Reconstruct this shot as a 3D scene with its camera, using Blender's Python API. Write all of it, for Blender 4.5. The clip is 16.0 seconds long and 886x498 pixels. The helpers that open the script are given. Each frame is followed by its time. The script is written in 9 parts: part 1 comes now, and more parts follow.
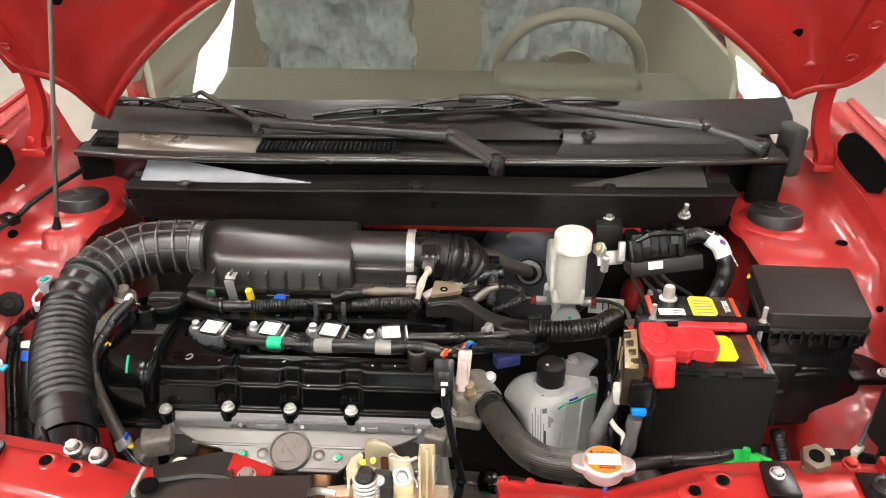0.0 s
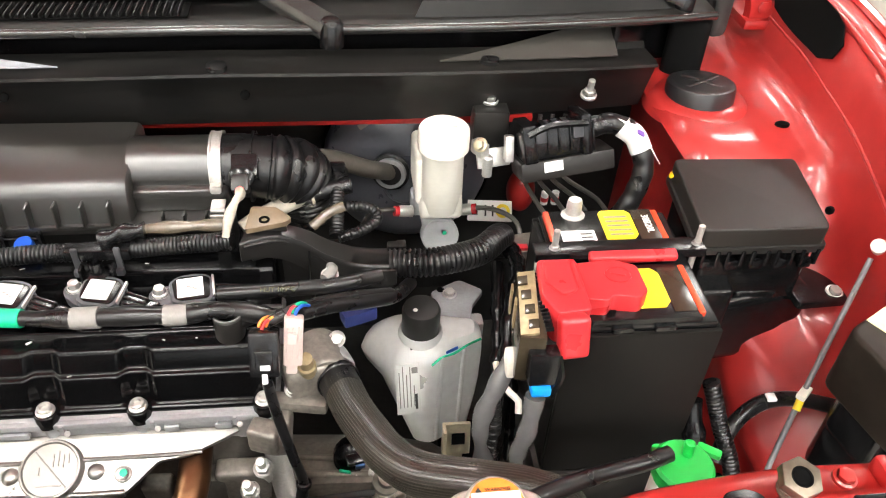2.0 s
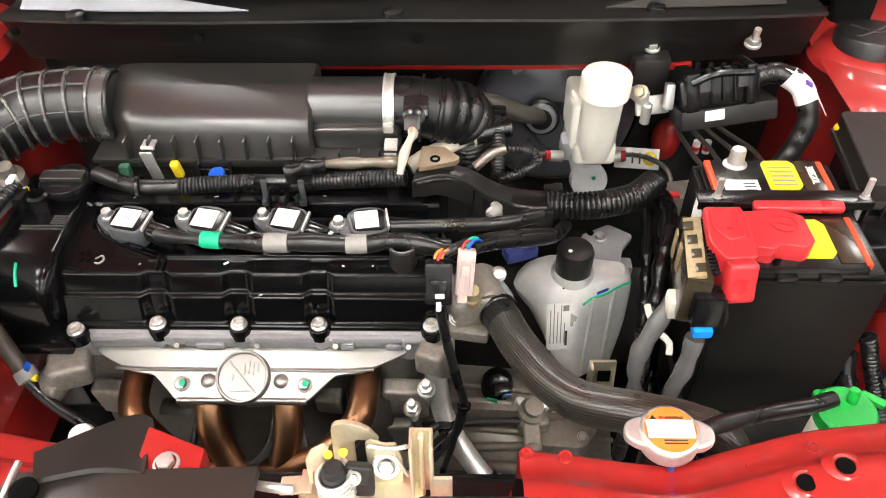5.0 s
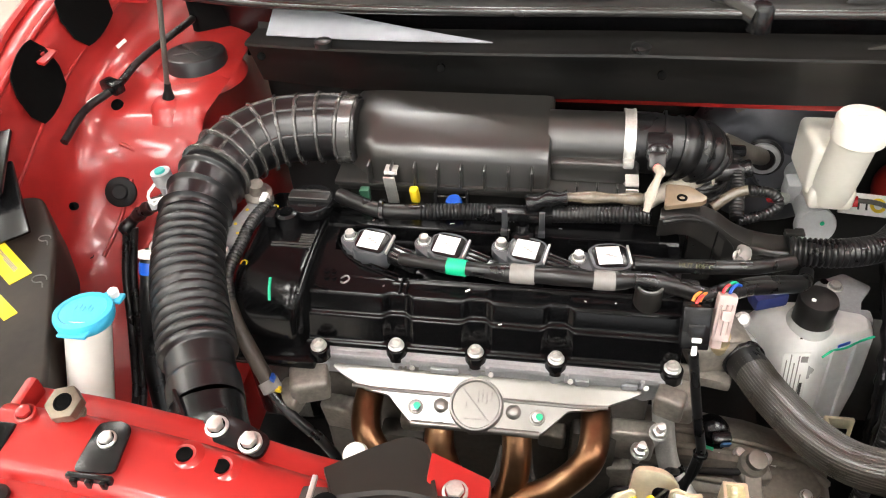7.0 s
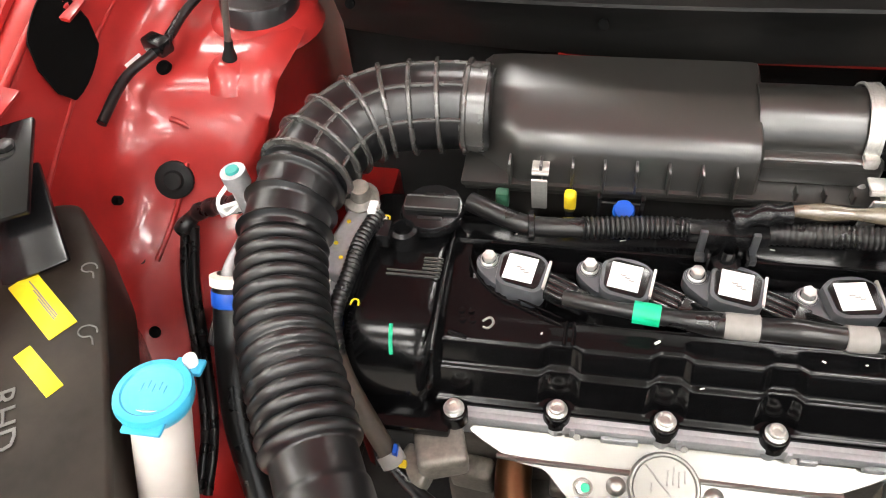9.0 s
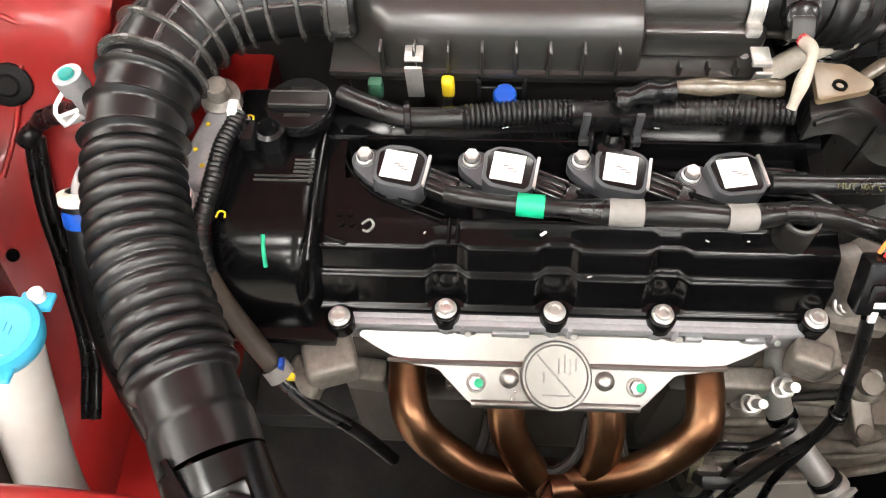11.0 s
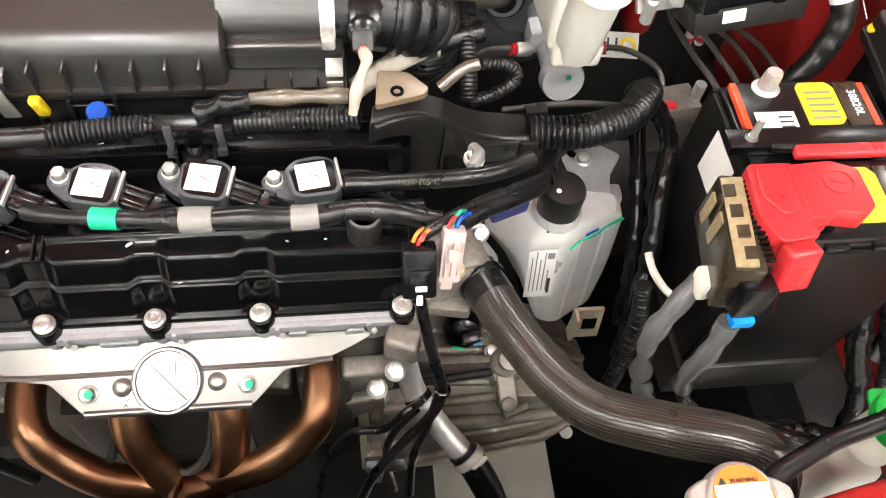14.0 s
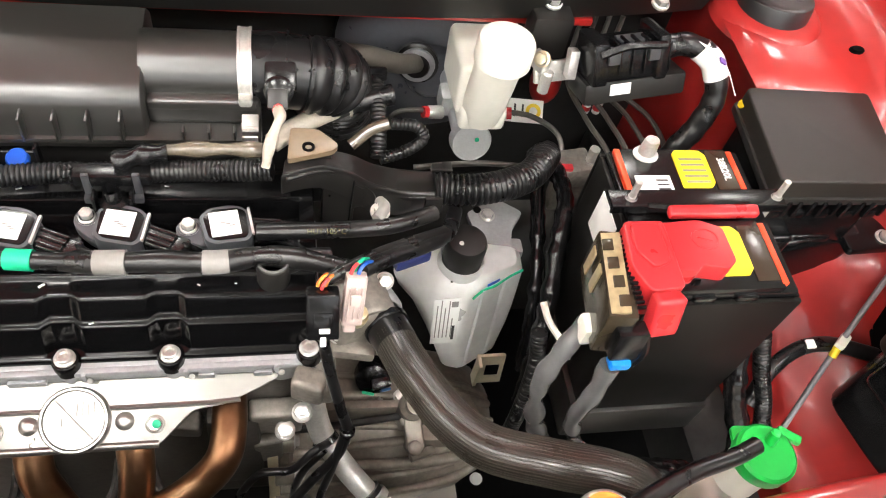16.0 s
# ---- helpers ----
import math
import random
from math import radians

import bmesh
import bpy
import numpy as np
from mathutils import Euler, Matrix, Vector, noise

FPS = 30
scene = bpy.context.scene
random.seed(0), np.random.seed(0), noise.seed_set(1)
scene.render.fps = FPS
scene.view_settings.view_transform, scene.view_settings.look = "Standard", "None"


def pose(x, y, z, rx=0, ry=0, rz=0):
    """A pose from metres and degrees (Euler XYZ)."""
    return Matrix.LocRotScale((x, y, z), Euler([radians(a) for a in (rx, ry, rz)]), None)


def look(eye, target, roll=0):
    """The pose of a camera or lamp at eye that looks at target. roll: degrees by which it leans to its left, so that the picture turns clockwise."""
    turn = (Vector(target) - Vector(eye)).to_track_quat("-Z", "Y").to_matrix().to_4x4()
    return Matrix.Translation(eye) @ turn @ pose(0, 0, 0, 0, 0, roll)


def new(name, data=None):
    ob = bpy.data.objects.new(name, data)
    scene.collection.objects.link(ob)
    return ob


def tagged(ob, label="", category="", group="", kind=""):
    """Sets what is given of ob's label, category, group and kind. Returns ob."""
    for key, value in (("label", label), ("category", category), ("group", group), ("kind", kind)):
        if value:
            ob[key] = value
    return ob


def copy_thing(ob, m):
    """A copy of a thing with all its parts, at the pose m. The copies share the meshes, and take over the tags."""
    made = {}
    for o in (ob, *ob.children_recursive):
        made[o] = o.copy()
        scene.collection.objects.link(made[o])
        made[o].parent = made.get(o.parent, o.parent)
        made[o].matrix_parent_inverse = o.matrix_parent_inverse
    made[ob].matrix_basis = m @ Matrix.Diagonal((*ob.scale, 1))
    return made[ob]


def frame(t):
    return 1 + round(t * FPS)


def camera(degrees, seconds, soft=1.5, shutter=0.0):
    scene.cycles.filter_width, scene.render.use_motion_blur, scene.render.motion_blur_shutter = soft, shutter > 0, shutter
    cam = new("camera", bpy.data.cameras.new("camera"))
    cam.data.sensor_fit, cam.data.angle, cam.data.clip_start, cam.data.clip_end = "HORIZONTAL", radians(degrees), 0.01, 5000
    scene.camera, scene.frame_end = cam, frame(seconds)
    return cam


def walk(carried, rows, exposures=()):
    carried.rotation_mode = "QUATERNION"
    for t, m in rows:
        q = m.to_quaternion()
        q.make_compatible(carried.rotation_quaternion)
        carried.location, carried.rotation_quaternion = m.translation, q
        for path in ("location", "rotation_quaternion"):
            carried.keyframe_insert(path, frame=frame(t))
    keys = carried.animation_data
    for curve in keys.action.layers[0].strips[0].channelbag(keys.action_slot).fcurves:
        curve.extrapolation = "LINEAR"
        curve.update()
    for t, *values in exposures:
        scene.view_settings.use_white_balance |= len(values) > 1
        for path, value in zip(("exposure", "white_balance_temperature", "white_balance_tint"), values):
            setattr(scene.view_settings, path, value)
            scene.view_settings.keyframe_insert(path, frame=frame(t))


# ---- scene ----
cam = camera(58.9, 16.0, soft=1.1)
PATH = [
    (0, (0.015, 0.011, 1.486), (-0.067, 1.74, 0.484), -0.0),
    (0.5, (-0.01, 0.157, 1.438), (-0.043, 1.847, 0.369), 0.3),
    (1, (-0.017, 0.252, 1.399), (0.072, 1.893, 0.259), 0.9),
    (1.5, (0.031, 0.295, 1.383), (0.211, 1.864, 0.155), 1.9),
    (2, (0.064, 0.318, 1.371), (0.279, 1.826, 0.075), 3.3),
    (2.5, (0.085, 0.321, 1.362), (0.272, 1.754, -0.021), 3.1),
    (3, (0.089, 0.312, 1.357), (0.251, 1.684, -0.089), 3.2),
    (3.2, (0.085, 0.307, 1.359), (0.233, 1.669, -0.097), 3.0),
    (5.3, (-0.028, 0.281, 1.392), (-0.103, 1.719, 0.004), -1.5),
    (5.5, (-0.046, 0.277, 1.392), (-0.146, 1.719, 0.01), -2.0),
    (6, (-0.078, 0.272, 1.397), (-0.254, 1.721, 0.03), -3.2),
    (6.5, (-0.109, 0.274, 1.401), (-0.356, 1.728, 0.049), -3.7),
    (7, (-0.148, 0.283, 1.401), (-0.445, 1.731, 0.053), -4.2),
    (7.5, (-0.185, 0.303, 1.387), (-0.499, 1.723, 0.014), -4.8),
    (8, (-0.239, 0.371, 1.377), (-0.606, 1.746, -0.029), -6.0),
    (8.2, (-0.26, 0.404, 1.372), (-0.636, 1.754, -0.055), -6.5),
    (10.3, (-0.328, 0.535, 1.3), (-0.468, 1.612, -0.38), -3.4),
    (10.5, (-0.324, 0.534, 1.302), (-0.439, 1.58, -0.398), -2.8),
    (11, (-0.292, 0.535, 1.319), (-0.373, 1.555, -0.399), -2.5),
    (11.5, (-0.248, 0.527, 1.329), (-0.291, 1.55, -0.389), -1.3),
    (12, (-0.205, 0.517, 1.336), (-0.198, 1.546, -0.379), 0.9),
    (12.5, (-0.162, 0.515, 1.341), (-0.098, 1.574, -0.355), 2.7),
    (13, (-0.124, 0.518, 1.344), (0.005, 1.562, -0.357), 4.3),
    (13.5, (-0.093, 0.514, 1.347), (0.104, 1.543, -0.357), 6.3),
    (14, (-0.071, 0.507, 1.352), (0.164, 1.537, -0.347), 8.3),
    (14.5, (-0.054, 0.498, 1.36), (0.231, 1.535, -0.326), 10.7),
    (15, (-0.047, 0.49, 1.36), (0.303, 1.531, -0.311), 13.8),
    (15.5, (-0.049, 0.483, 1.37), (0.36, 1.539, -0.279), 16.6),
    (16, (-0.052, 0.473, 1.388), (0.351, 1.605, -0.211), 14.8),
]
walk(cam, [(t, look(eye, target, roll)) for t, eye, target, roll in PATH], [(0.0, -0.80), (1.0, -0.58), (2.5, -0.36), (3.0, -0.36), (5.5, -0.62), (8.0, -0.60), (11.0, -0.60), (14.5, -0.45), (16.0, -0.45)])

# ---- world, sun and large lights ----
world = bpy.data.worlds.new("showroom_sky")
scene.world = world
world.use_nodes = True
wnt = world.node_tree
sky = wnt.nodes.new("ShaderNodeTexSky")
sky.sky_type = "NISHITA"
sky.sun_disc = False
sky.sun_elevation = radians(42)
sky.sun_rotation = radians(120)
wnt.nodes["Background"].inputs["Strength"].default_value = 0.12
wnt.links.new(sky.outputs["Color"], wnt.nodes["Background"].inputs["Color"])

sun = new("sun", bpy.data.lights.new("sun", "SUN"))
sun.data.energy, sun.data.angle, sun.data.color = 3.0, radians(0.5), (1.0, 0.95, 0.88)
sun.matrix_world = look((6, -5, 6), (0, 0.6, 0.9))


def window_light(eye, target, w, h, power, colour=(1, 1, 1)):
    """Daylight entering by one glazed opening."""
    lamp = new("window_daylight", bpy.data.lights.new("window_daylight", "AREA"))
    lamp.data.shape, lamp.data.size, lamp.data.size_y = "RECTANGLE", w, h
    lamp.data.energy, lamp.data.color = power, colour
    lamp.matrix_world = look(eye, target)
    return lamp


window_light((0.0, -5.0, 2.0), (0, 0, 1.7), 7.0, 2.8, 190, (1.0, 0.98, 0.95))
window_light((6.0, 0.5, 1.9), (0, 0.5, 1.5), 7.0, 2.8, 120, (1.0, 0.97, 0.93))

# ---- materials ----
def mat(name, colour, rough=0.5, metal=0.0, coat=0.0, coat_rough=0.05, var=0.12, scale=30.0, bump=0.0, bump_scale=300.0,
        rough_var=0.035, spec=0.5, trans=0.0, sub=0.0, dust=0.0):
    """A surface with colour variation at two scales, uneven gloss, fine relief and a little dust."""
    m = bpy.data.materials.new(name)
    m.use_nodes = True
    nt = m.node_tree
    p = nt.nodes["Principled BSDF"]
    co = nt.nodes.new("ShaderNodeTexCoord")
    n1 = nt.nodes.new("ShaderNodeTexNoise")
    n1.inputs["Scale"].default_value, n1.inputs["Detail"].default_value = scale, 4
    n2 = nt.nodes.new("ShaderNodeTexNoise")
    n2.inputs["Scale"].default_value, n2.inputs["Detail"].default_value = scale * 7, 3
    for n in (n1, n2):
        nt.links.new(co.outputs["Object"], n.inputs["Vector"])
    add = nt.nodes.new("ShaderNodeMath")
    add.operation = "ADD"
    nt.links.new(n1.outputs["Fac"], add.inputs[0])
    nt.links.new(n2.outputs["Fac"], add.inputs[1])
    ramp = nt.nodes.new("ShaderNodeMapRange")
    ramp.inputs[1].default_value, ramp.inputs[2].default_value = 0.6, 1.4
    ramp.inputs[3].default_value, ramp.inputs[4].default_value = 1 - var, 1 + var
    nt.links.new(add.outputs[0], ramp.inputs[0])
    mul = nt.nodes.new("ShaderNodeVectorMath")
    mul.operation = "SCALE"
    mul.inputs[0].default_value = colour
    nt.links.new(ramp.outputs[0], mul.inputs["Scale"])
    out = mul.outputs[0]
    if dust:
        nd = nt.nodes.new("ShaderNodeTexNoise")
        nd.inputs["Scale"].default_value, nd.inputs["Detail"].default_value = scale * 0.5, 6
        nt.links.new(co.outputs["Object"], nd.inputs["Vector"])
        rd = nt.nodes.new("ShaderNodeMapRange")
        rd.inputs[1].default_value, rd.inputs[2].default_value = 0.45, 0.75
        rd.inputs[3].default_value, rd.inputs[4].default_value = 0.0, dust
        nt.links.new(nd.outputs["Fac"], rd.inputs[0])
        mx = nt.nodes.new("ShaderNodeMix")
        mx.data_type = "RGBA"
        mx.inputs[7].default_value = (0.32, 0.28, 0.23, 1)
        nt.links.new(rd.outputs[0], mx.inputs[0])
        nt.links.new(out, mx.inputs[6])
        out = mx.outputs[2]
    nt.links.new(out, p.inputs["Base Color"])
    rr = nt.nodes.new("ShaderNodeMapRange")
    rr.inputs[1].default_value, rr.inputs[2].default_value = 0.3, 0.7
    rr.inputs[3].default_value, rr.inputs[4].default_value = max(0.02, rough - rough_var), min(1, rough + rough_var)
    nt.links.new(n1.outputs["Fac"], rr.inputs[0])
    nt.links.new(rr.outputs[0], p.inputs["Roughness"])
    p.inputs["Metallic"].default_value = metal
    p.inputs["Coat Weight"].default_value = coat
    p.inputs["Coat Roughness"].default_value = coat_rough
    p.inputs["Specular IOR Level"].default_value = spec
    p.inputs["Transmission Weight"].default_value = trans
    if sub:
        p.inputs["Subsurface Weight"].default_value = sub
        p.inputs["Subsurface Radius"].default_value = (0.02, 0.02, 0.018)
    if bump:
        nb = nt.nodes.new("ShaderNodeTexNoise")
        nb.inputs["Scale"].default_value, nb.inputs["Detail"].default_value = bump_scale, 3
        nt.links.new(co.outputs["Object"], nb.inputs["Vector"])
        b = nt.nodes.new("ShaderNodeBump")
        b.inputs["Strength"].default_value, b.inputs["Distance"].default_value = bump, 0.0005
        nt.links.new(nb.outputs["Fac"], b.inputs["Height"])
        nt.links.new(b.outputs[0], p.inputs["Normal"])
    return m


RED = mat("red_car_paint", (0.37, 0.016, 0.014), 0.36, 0.0, 0.85, 0.13, 0.10, 8, 0.06, 45)
RED_IN = mat("dull_red_inner_paint", (0.35, 0.019, 0.017), 0.42, 0.0, 0.55, 0.14, 0.12, 7, 0.10, 60)
BLACK = mat("black_moulded_plastic", (0.012, 0.0115, 0.011), 0.36, var=0.2, scale=20, bump=0.10, bump_scale=900, dust=0.04, spec=0.5)
BLACK_S = mat("smooth_black_plastic", (0.006, 0.006, 0.0065), 0.22, var=0.2, scale=25, bump=0.03, spec=0.38)
RUBBER = mat("black_rubber", (0.0065, 0.0065, 0.007), 0.29, var=0.2, scale=40, bump=0.06, bump_scale=500, dust=0.02, spec=0.45)
SATIN = mat("satin_black_cover", (0.003, 0.003, 0.0033), 0.17, 0.0, 0.0, 0.2, 0.15, 25, 0.04, 900, rough_var=0.04, spec=0.22)
ALU = mat("cast_aluminium", (0.40, 0.405, 0.42), 0.40, 0.45, var=0.14, scale=40, bump=0.25, bump_scale=700)
ALU_D = mat("dark_cast_aluminium", (0.20, 0.182, 0.16), 0.44, 0.35, var=0.35, scale=30, bump=0.35, bump_scale=400)
SHIELD = mat("pressed_steel_shield", (0.275, 0.265, 0.25), 0.30, 0.85, var=0.06, scale=12, bump=0.05, bump_scale=300)
ZINC = mat("zinc_plated_steel", (0.66, 0.65, 0.62), 0.36, 0.7, var=0.15, scale=60, bump=0.05)
GOLDZ = mat("yellow_zinc_steel", (0.84, 0.76, 0.56), 0.36, 0.75, var=0.10, scale=45, bump=0.6, bump_scale=45)
DARK = mat("dark_underbody_steel", (0.018, 0.018, 0.018), 0.6, 0.2, var=0.4, scale=20, bump=0.2, bump_scale=200, dust=0.1)
WHITE_P = mat("milky_white_plastic", (0.78, 0.76, 0.68), 0.35, var=0.04, scale=15, sub=0.3)
TANK = mat("milky_translucent_plastic", (0.84, 0.85, 0.83), 0.30, var=0.12, scale=14, sub=0.3, trans=0.50)
WHITE = mat("white_paper_label", (0.80, 0.80, 0.78), 0.5, var=0.03)
YELLOW = mat("yellow_label", (0.85, 0.62, 0.02), 0.45, var=0.05)
ORANGE = mat("orange_label", (0.85, 0.22, 0.03), 0.45, var=0.05)
REDP = mat("red_plastic", (0.56, 0.028, 0.034), 0.30, var=0.06, scale=20, bump=0.03)
BLUE = mat("blue_plastic", (0.01, 0.08, 0.45), 0.35, var=0.05)
CYAN = mat("light_blue_plastic", (0.05, 0.42, 0.66), 0.35, var=0.04)
GREEN = mat("green_plastic", (0.01, 0.42, 0.06), 0.35, var=0.05)
TEAL = mat("green_tape", (0.0, 0.45, 0.22), 0.5, var=0.05)
GREYT = mat("grey_tape", (0.22, 0.21, 0.20), 0.5, var=0.1)
INK = mat("black_ink", (0.02, 0.02, 0.02), 0.6)


def heat_metal():
    """Exhaust steel with copper, straw and purple heat tints."""
    m = mat("heat_tinted_steel", (0.5, 0.3, 0.16), 0.33, 0.95, var=0.2, scale=30, bump=0.08)
    nt = m.node_tree
    p = nt.nodes["Principled BSDF"]
    co = nt.nodes.new("ShaderNodeTexCoord")
    n = nt.nodes.new("ShaderNodeTexNoise")
    n.inputs["Scale"].default_value, n.inputs["Detail"].default_value = 14, 5
    nt.links.new(co.outputs["Object"], n.inputs["Vector"])
    r = nt.nodes.new("ShaderNodeValToRGB")
    e = r.color_ramp.elements
    e[0].position, e[0].color = 0.3, (0.055, 0.028, 0.020, 1)
    e[1].position, e[1].color = 0.72, (0.33, 0.20, 0.11, 1)
    c = r.color_ramp.elements.new(0.5)
    c.color = (0.17, 0.080, 0.040, 1)
    nt.links.new(n.outputs["Fac"], r.inputs[0])
    nt.links.new(r.outputs[0], p.inputs["Base Color"])
    return m


HEAT = heat_metal()
GREYP = mat("dark_grey_plastic", (0.040, 0.041, 0.045), 0.38, var=0.1, bump=0.05)


def glass(name, colour=(0.9, 0.95, 0.93)):
    m = bpy.data.materials.new(name)
    m.use_nodes = True
    p = m.node_tree.nodes["Principled BSDF"]
    p.inputs["Base Color"].default_value = (*colour, 1)
    p.inputs["Transmission Weight"].default_value = 1
    p.inputs["Roughness"].default_value = 0.02
    p.inputs["IOR"].default_value = 1.45
    return m


# ---- building tools ----
def thing(name, at, label, category, group="", kind=""):
    """An empty at the base of a thing, to which its parts are joined."""
    ob = new(name)
    ob.empty_display_size = 0.02
    ob.location = at
    return tagged(ob, label, category, group, kind)


def place_of(ob):
    p = Vector(ob.location)
    while ob.parent:
        ob = ob.parent
        p += Vector(ob.location)
    return p


def part(name, bm, material, parent=None, label="", smooth=40):
    """Links a bmesh, given in world places, as one mesh under a thing or under a part."""
    if parent is not None:
        bmesh.ops.translate(bm, verts=bm.verts, vec=-place_of(parent))
    me = bpy.data.meshes.new(name)
    bmesh.ops.recalc_face_normals(bm, faces=bm.faces)
    if smooth:
        lim = radians(smooth)
        for f in bm.faces:
            f.smooth = True
        for e in bm.edges:
            if len(e.link_faces) == 2 and e.calc_face_angle(0) > lim:
                e.smooth = False
    bm.to_mesh(me)
    bm.free()
    me.materials.append(material)
    ob = new(name, me)
    if parent is not None:
        ob.parent = parent
    if label:
        ob["label"] = label
    return ob


def merge(*bms):
    """Joins several bmeshes into the first."""
    out = bms[0]
    for b in bms[1:]:
        me = bpy.data.meshes.new("joint")
        b.to_mesh(me)
        out.from_mesh(me)
        b.free()
        bpy.data.meshes.remove(me)
    return out


def bevel(bm, w, seg=2, angle=25):
    es = [e for e in bm.edges if len(e.link_faces) == 2 and e.calc_face_angle(0) > radians(angle)]
    if w > 0 and es:
        bmesh.ops.bevel(bm, geom=es, offset=w, segments=seg, profile=0.6, affect="EDGES", clamp_overlap=True)
    return bm


def move(bm, m):
    bmesh.ops.transform(bm, matrix=m, verts=bm.verts)
    return bm


def box(c, s, r=0.003, rot=(0, 0, 0), seg=2):
    """A box with rounded edges."""
    bm = bmesh.new()
    bmesh.ops.create_cube(bm, size=1)
    bmesh.ops.scale(bm, vec=s, verts=bm.verts)
    bevel(bm, min(r, 0.45 * min(s)), seg)
    return move(bm, pose(*c, *rot))


def prism(poly, z0, z1, r=0.0, m=None, seg=2):
    """An outline in x and y, raised from z0 to z1."""
    bm = bmesh.new()
    vs = [bm.verts.new((x, y, z0)) for x, y in poly]
    f = bm.faces.new(vs)
    up = bmesh.ops.extrude_face_region(bm, geom=[f])
    bmesh.ops.translate(bm, vec=(0, 0, z1 - z0), verts=[v for v in up["geom"] if isinstance(v, bmesh.types.BMVert)])
    bmesh.ops.recalc_face_normals(bm, faces=bm.faces)
    bevel(bm, r, seg)
    return move(bm, m) if m else bm


def axis(p, d, roll=0.0):
    """A frame at p whose z points along d."""
    return Matrix.Translation(p) @ Vector(d).to_track_quat("Z", "Y").to_matrix().to_4x4() @ Matrix.Rotation(radians(roll), 4, "Z")


def lathe(profile, m=None, seg=24):
    """A turned body: (radius, height) pairs about z."""
    bm = bmesh.new()
    rings = []
    for r, z in profile:
        if r < 1e-6:
            rings.append([bm.verts.new((0, 0, z))])
        else:
            rings.append([bm.verts.new((r * math.cos(2 * math.pi * k / seg), r * math.sin(2 * math.pi * k / seg), z)) for k in range(seg)])
    for a, b in zip(rings, rings[1:]):
        for k in range(seg):
            q = [a[k % len(a)], a[(k + 1) % len(a)], b[(k + 1) % len(b)], b[k % len(b)]]
            q = list(dict.fromkeys(q))
            if len(q) > 2:
                bm.faces.new(q)
    return move(bm, m) if m else bm


def smooth_path(pts, step=0.006):
    """A curve through the points, at even steps."""
    P = [Vector(p) for p in pts]
    E = [2 * P[0] - P[1]] + P + [2 * P[-1] - P[-2]]
    fine = []
    for i in range(1, len(E) - 2):
        a, b, c, d = E[i - 1:i + 3]
        for k in range(24):
            t = k / 24
            fine.append(0.5 * ((2 * b) + (c - a) * t + (2 * a - 5 * b + 4 * c - d) * t * t + (3 * b - a - 3 * c + d) * t ** 3))
    fine.append(P[-1])
    L = [0.0]
    for a, b in zip(fine, fine[1:]):
        L.append(L[-1] + (b - a).length)
    n = max(2, int(L[-1] / step))
    out, j = [], 0
    for i in range(n + 1):
        s = L[-1] * i / n
        while j < len(L) - 2 and L[j + 1] < s:
            j += 1
        k = (s - L[j]) / max(1e-9, L[j + 1] - L[j])
        out.append(fine[j].lerp(fine[j + 1], min(1, max(0, k))))
    return out, L[-1]


def tube(pts, r, seg=12, step=0.006, caps=True, squash=1.0, wall=0.0):
    """A bent pipe; r is a radius or a function of the way along, in metres, and of the whole length."""
    path, total = smooth_path(pts, step)
    bm = bmesh.new()
    rings = []
    side = None
    for i, p in enumerate(path):
        d = (path[min(i + 1, len(path) - 1)] - path[max(i - 1, 0)]).normalized()
        if side is None:
            side = d.orthogonal().normalized()
        side = (side - side.dot(d) * d).normalized()
        other = d.cross(side)
        rad = r(total * i / (len(path) - 1), total) if callable(r) else r
        rings.append([bm.verts.new(p + rad * (math.cos(2 * math.pi * k / seg) * side + squash * math.sin(2 * math.pi * k / seg) * other)) for k in range(seg)])
    for a, b in zip(rings, rings[1:]):
        for k in range(seg):
            bm.faces.new((a[k], a[(k + 1) % seg], b[(k + 1) % seg], b[k]))
    if caps:
        bm.faces.new(rings[0][::-1])
        bm.faces.new(rings[-1])
    return bm


def ribbed(base, depth, pitch, duty=0.5):
    """A corrugated radius for tube()."""
    def f(s, total):
        w = 0.5 + 0.5 * math.cos(2 * math.pi * s / pitch)
        return base - depth * (1 - w ** duty)
    return f


def loft(sections, steps=6, thick=0.0):
    """A sheet through several polylines of equal count, smoothed from one to the next."""
    S = [[Vector(p) for p in s] for s in sections]
    n = len(S)
    grid = []
    for i in range(n - 1):
        a, b, c, d = S[max(i - 1, 0)], S[i], S[i + 1], S[min(i + 2, n - 1)]
        for k in range(steps):
            t = k / steps
            row = []
            for pa, pb, pc, pd in zip(a, b, c, d):
                row.append(0.5 * ((2 * pb) + (pc - pa) * t + (2 * pa - 5 * pb + 4 * pc - pd) * t * t + (3 * pb - pa - 3 * pc + pd) * t ** 3))
            grid.append(row)
    grid.append(S[-1])
    return sheet(grid, thick)


def sheet(grid, thick=0.0):
    bm = bmesh.new()
    V = [[bm.verts.new(p) for p in row] for row in grid]
    for a, b in zip(V, V[1:]):
        for k in range(len(a) - 1):
            bm.faces.new((a[k], a[k + 1], b[k + 1], b[k]))
    bmesh.ops.recalc_face_normals(bm, faces=bm.faces)
    if thick:
        bmesh.ops.solidify(bm, geom=bm.faces[:], thickness=thick)
    return bm


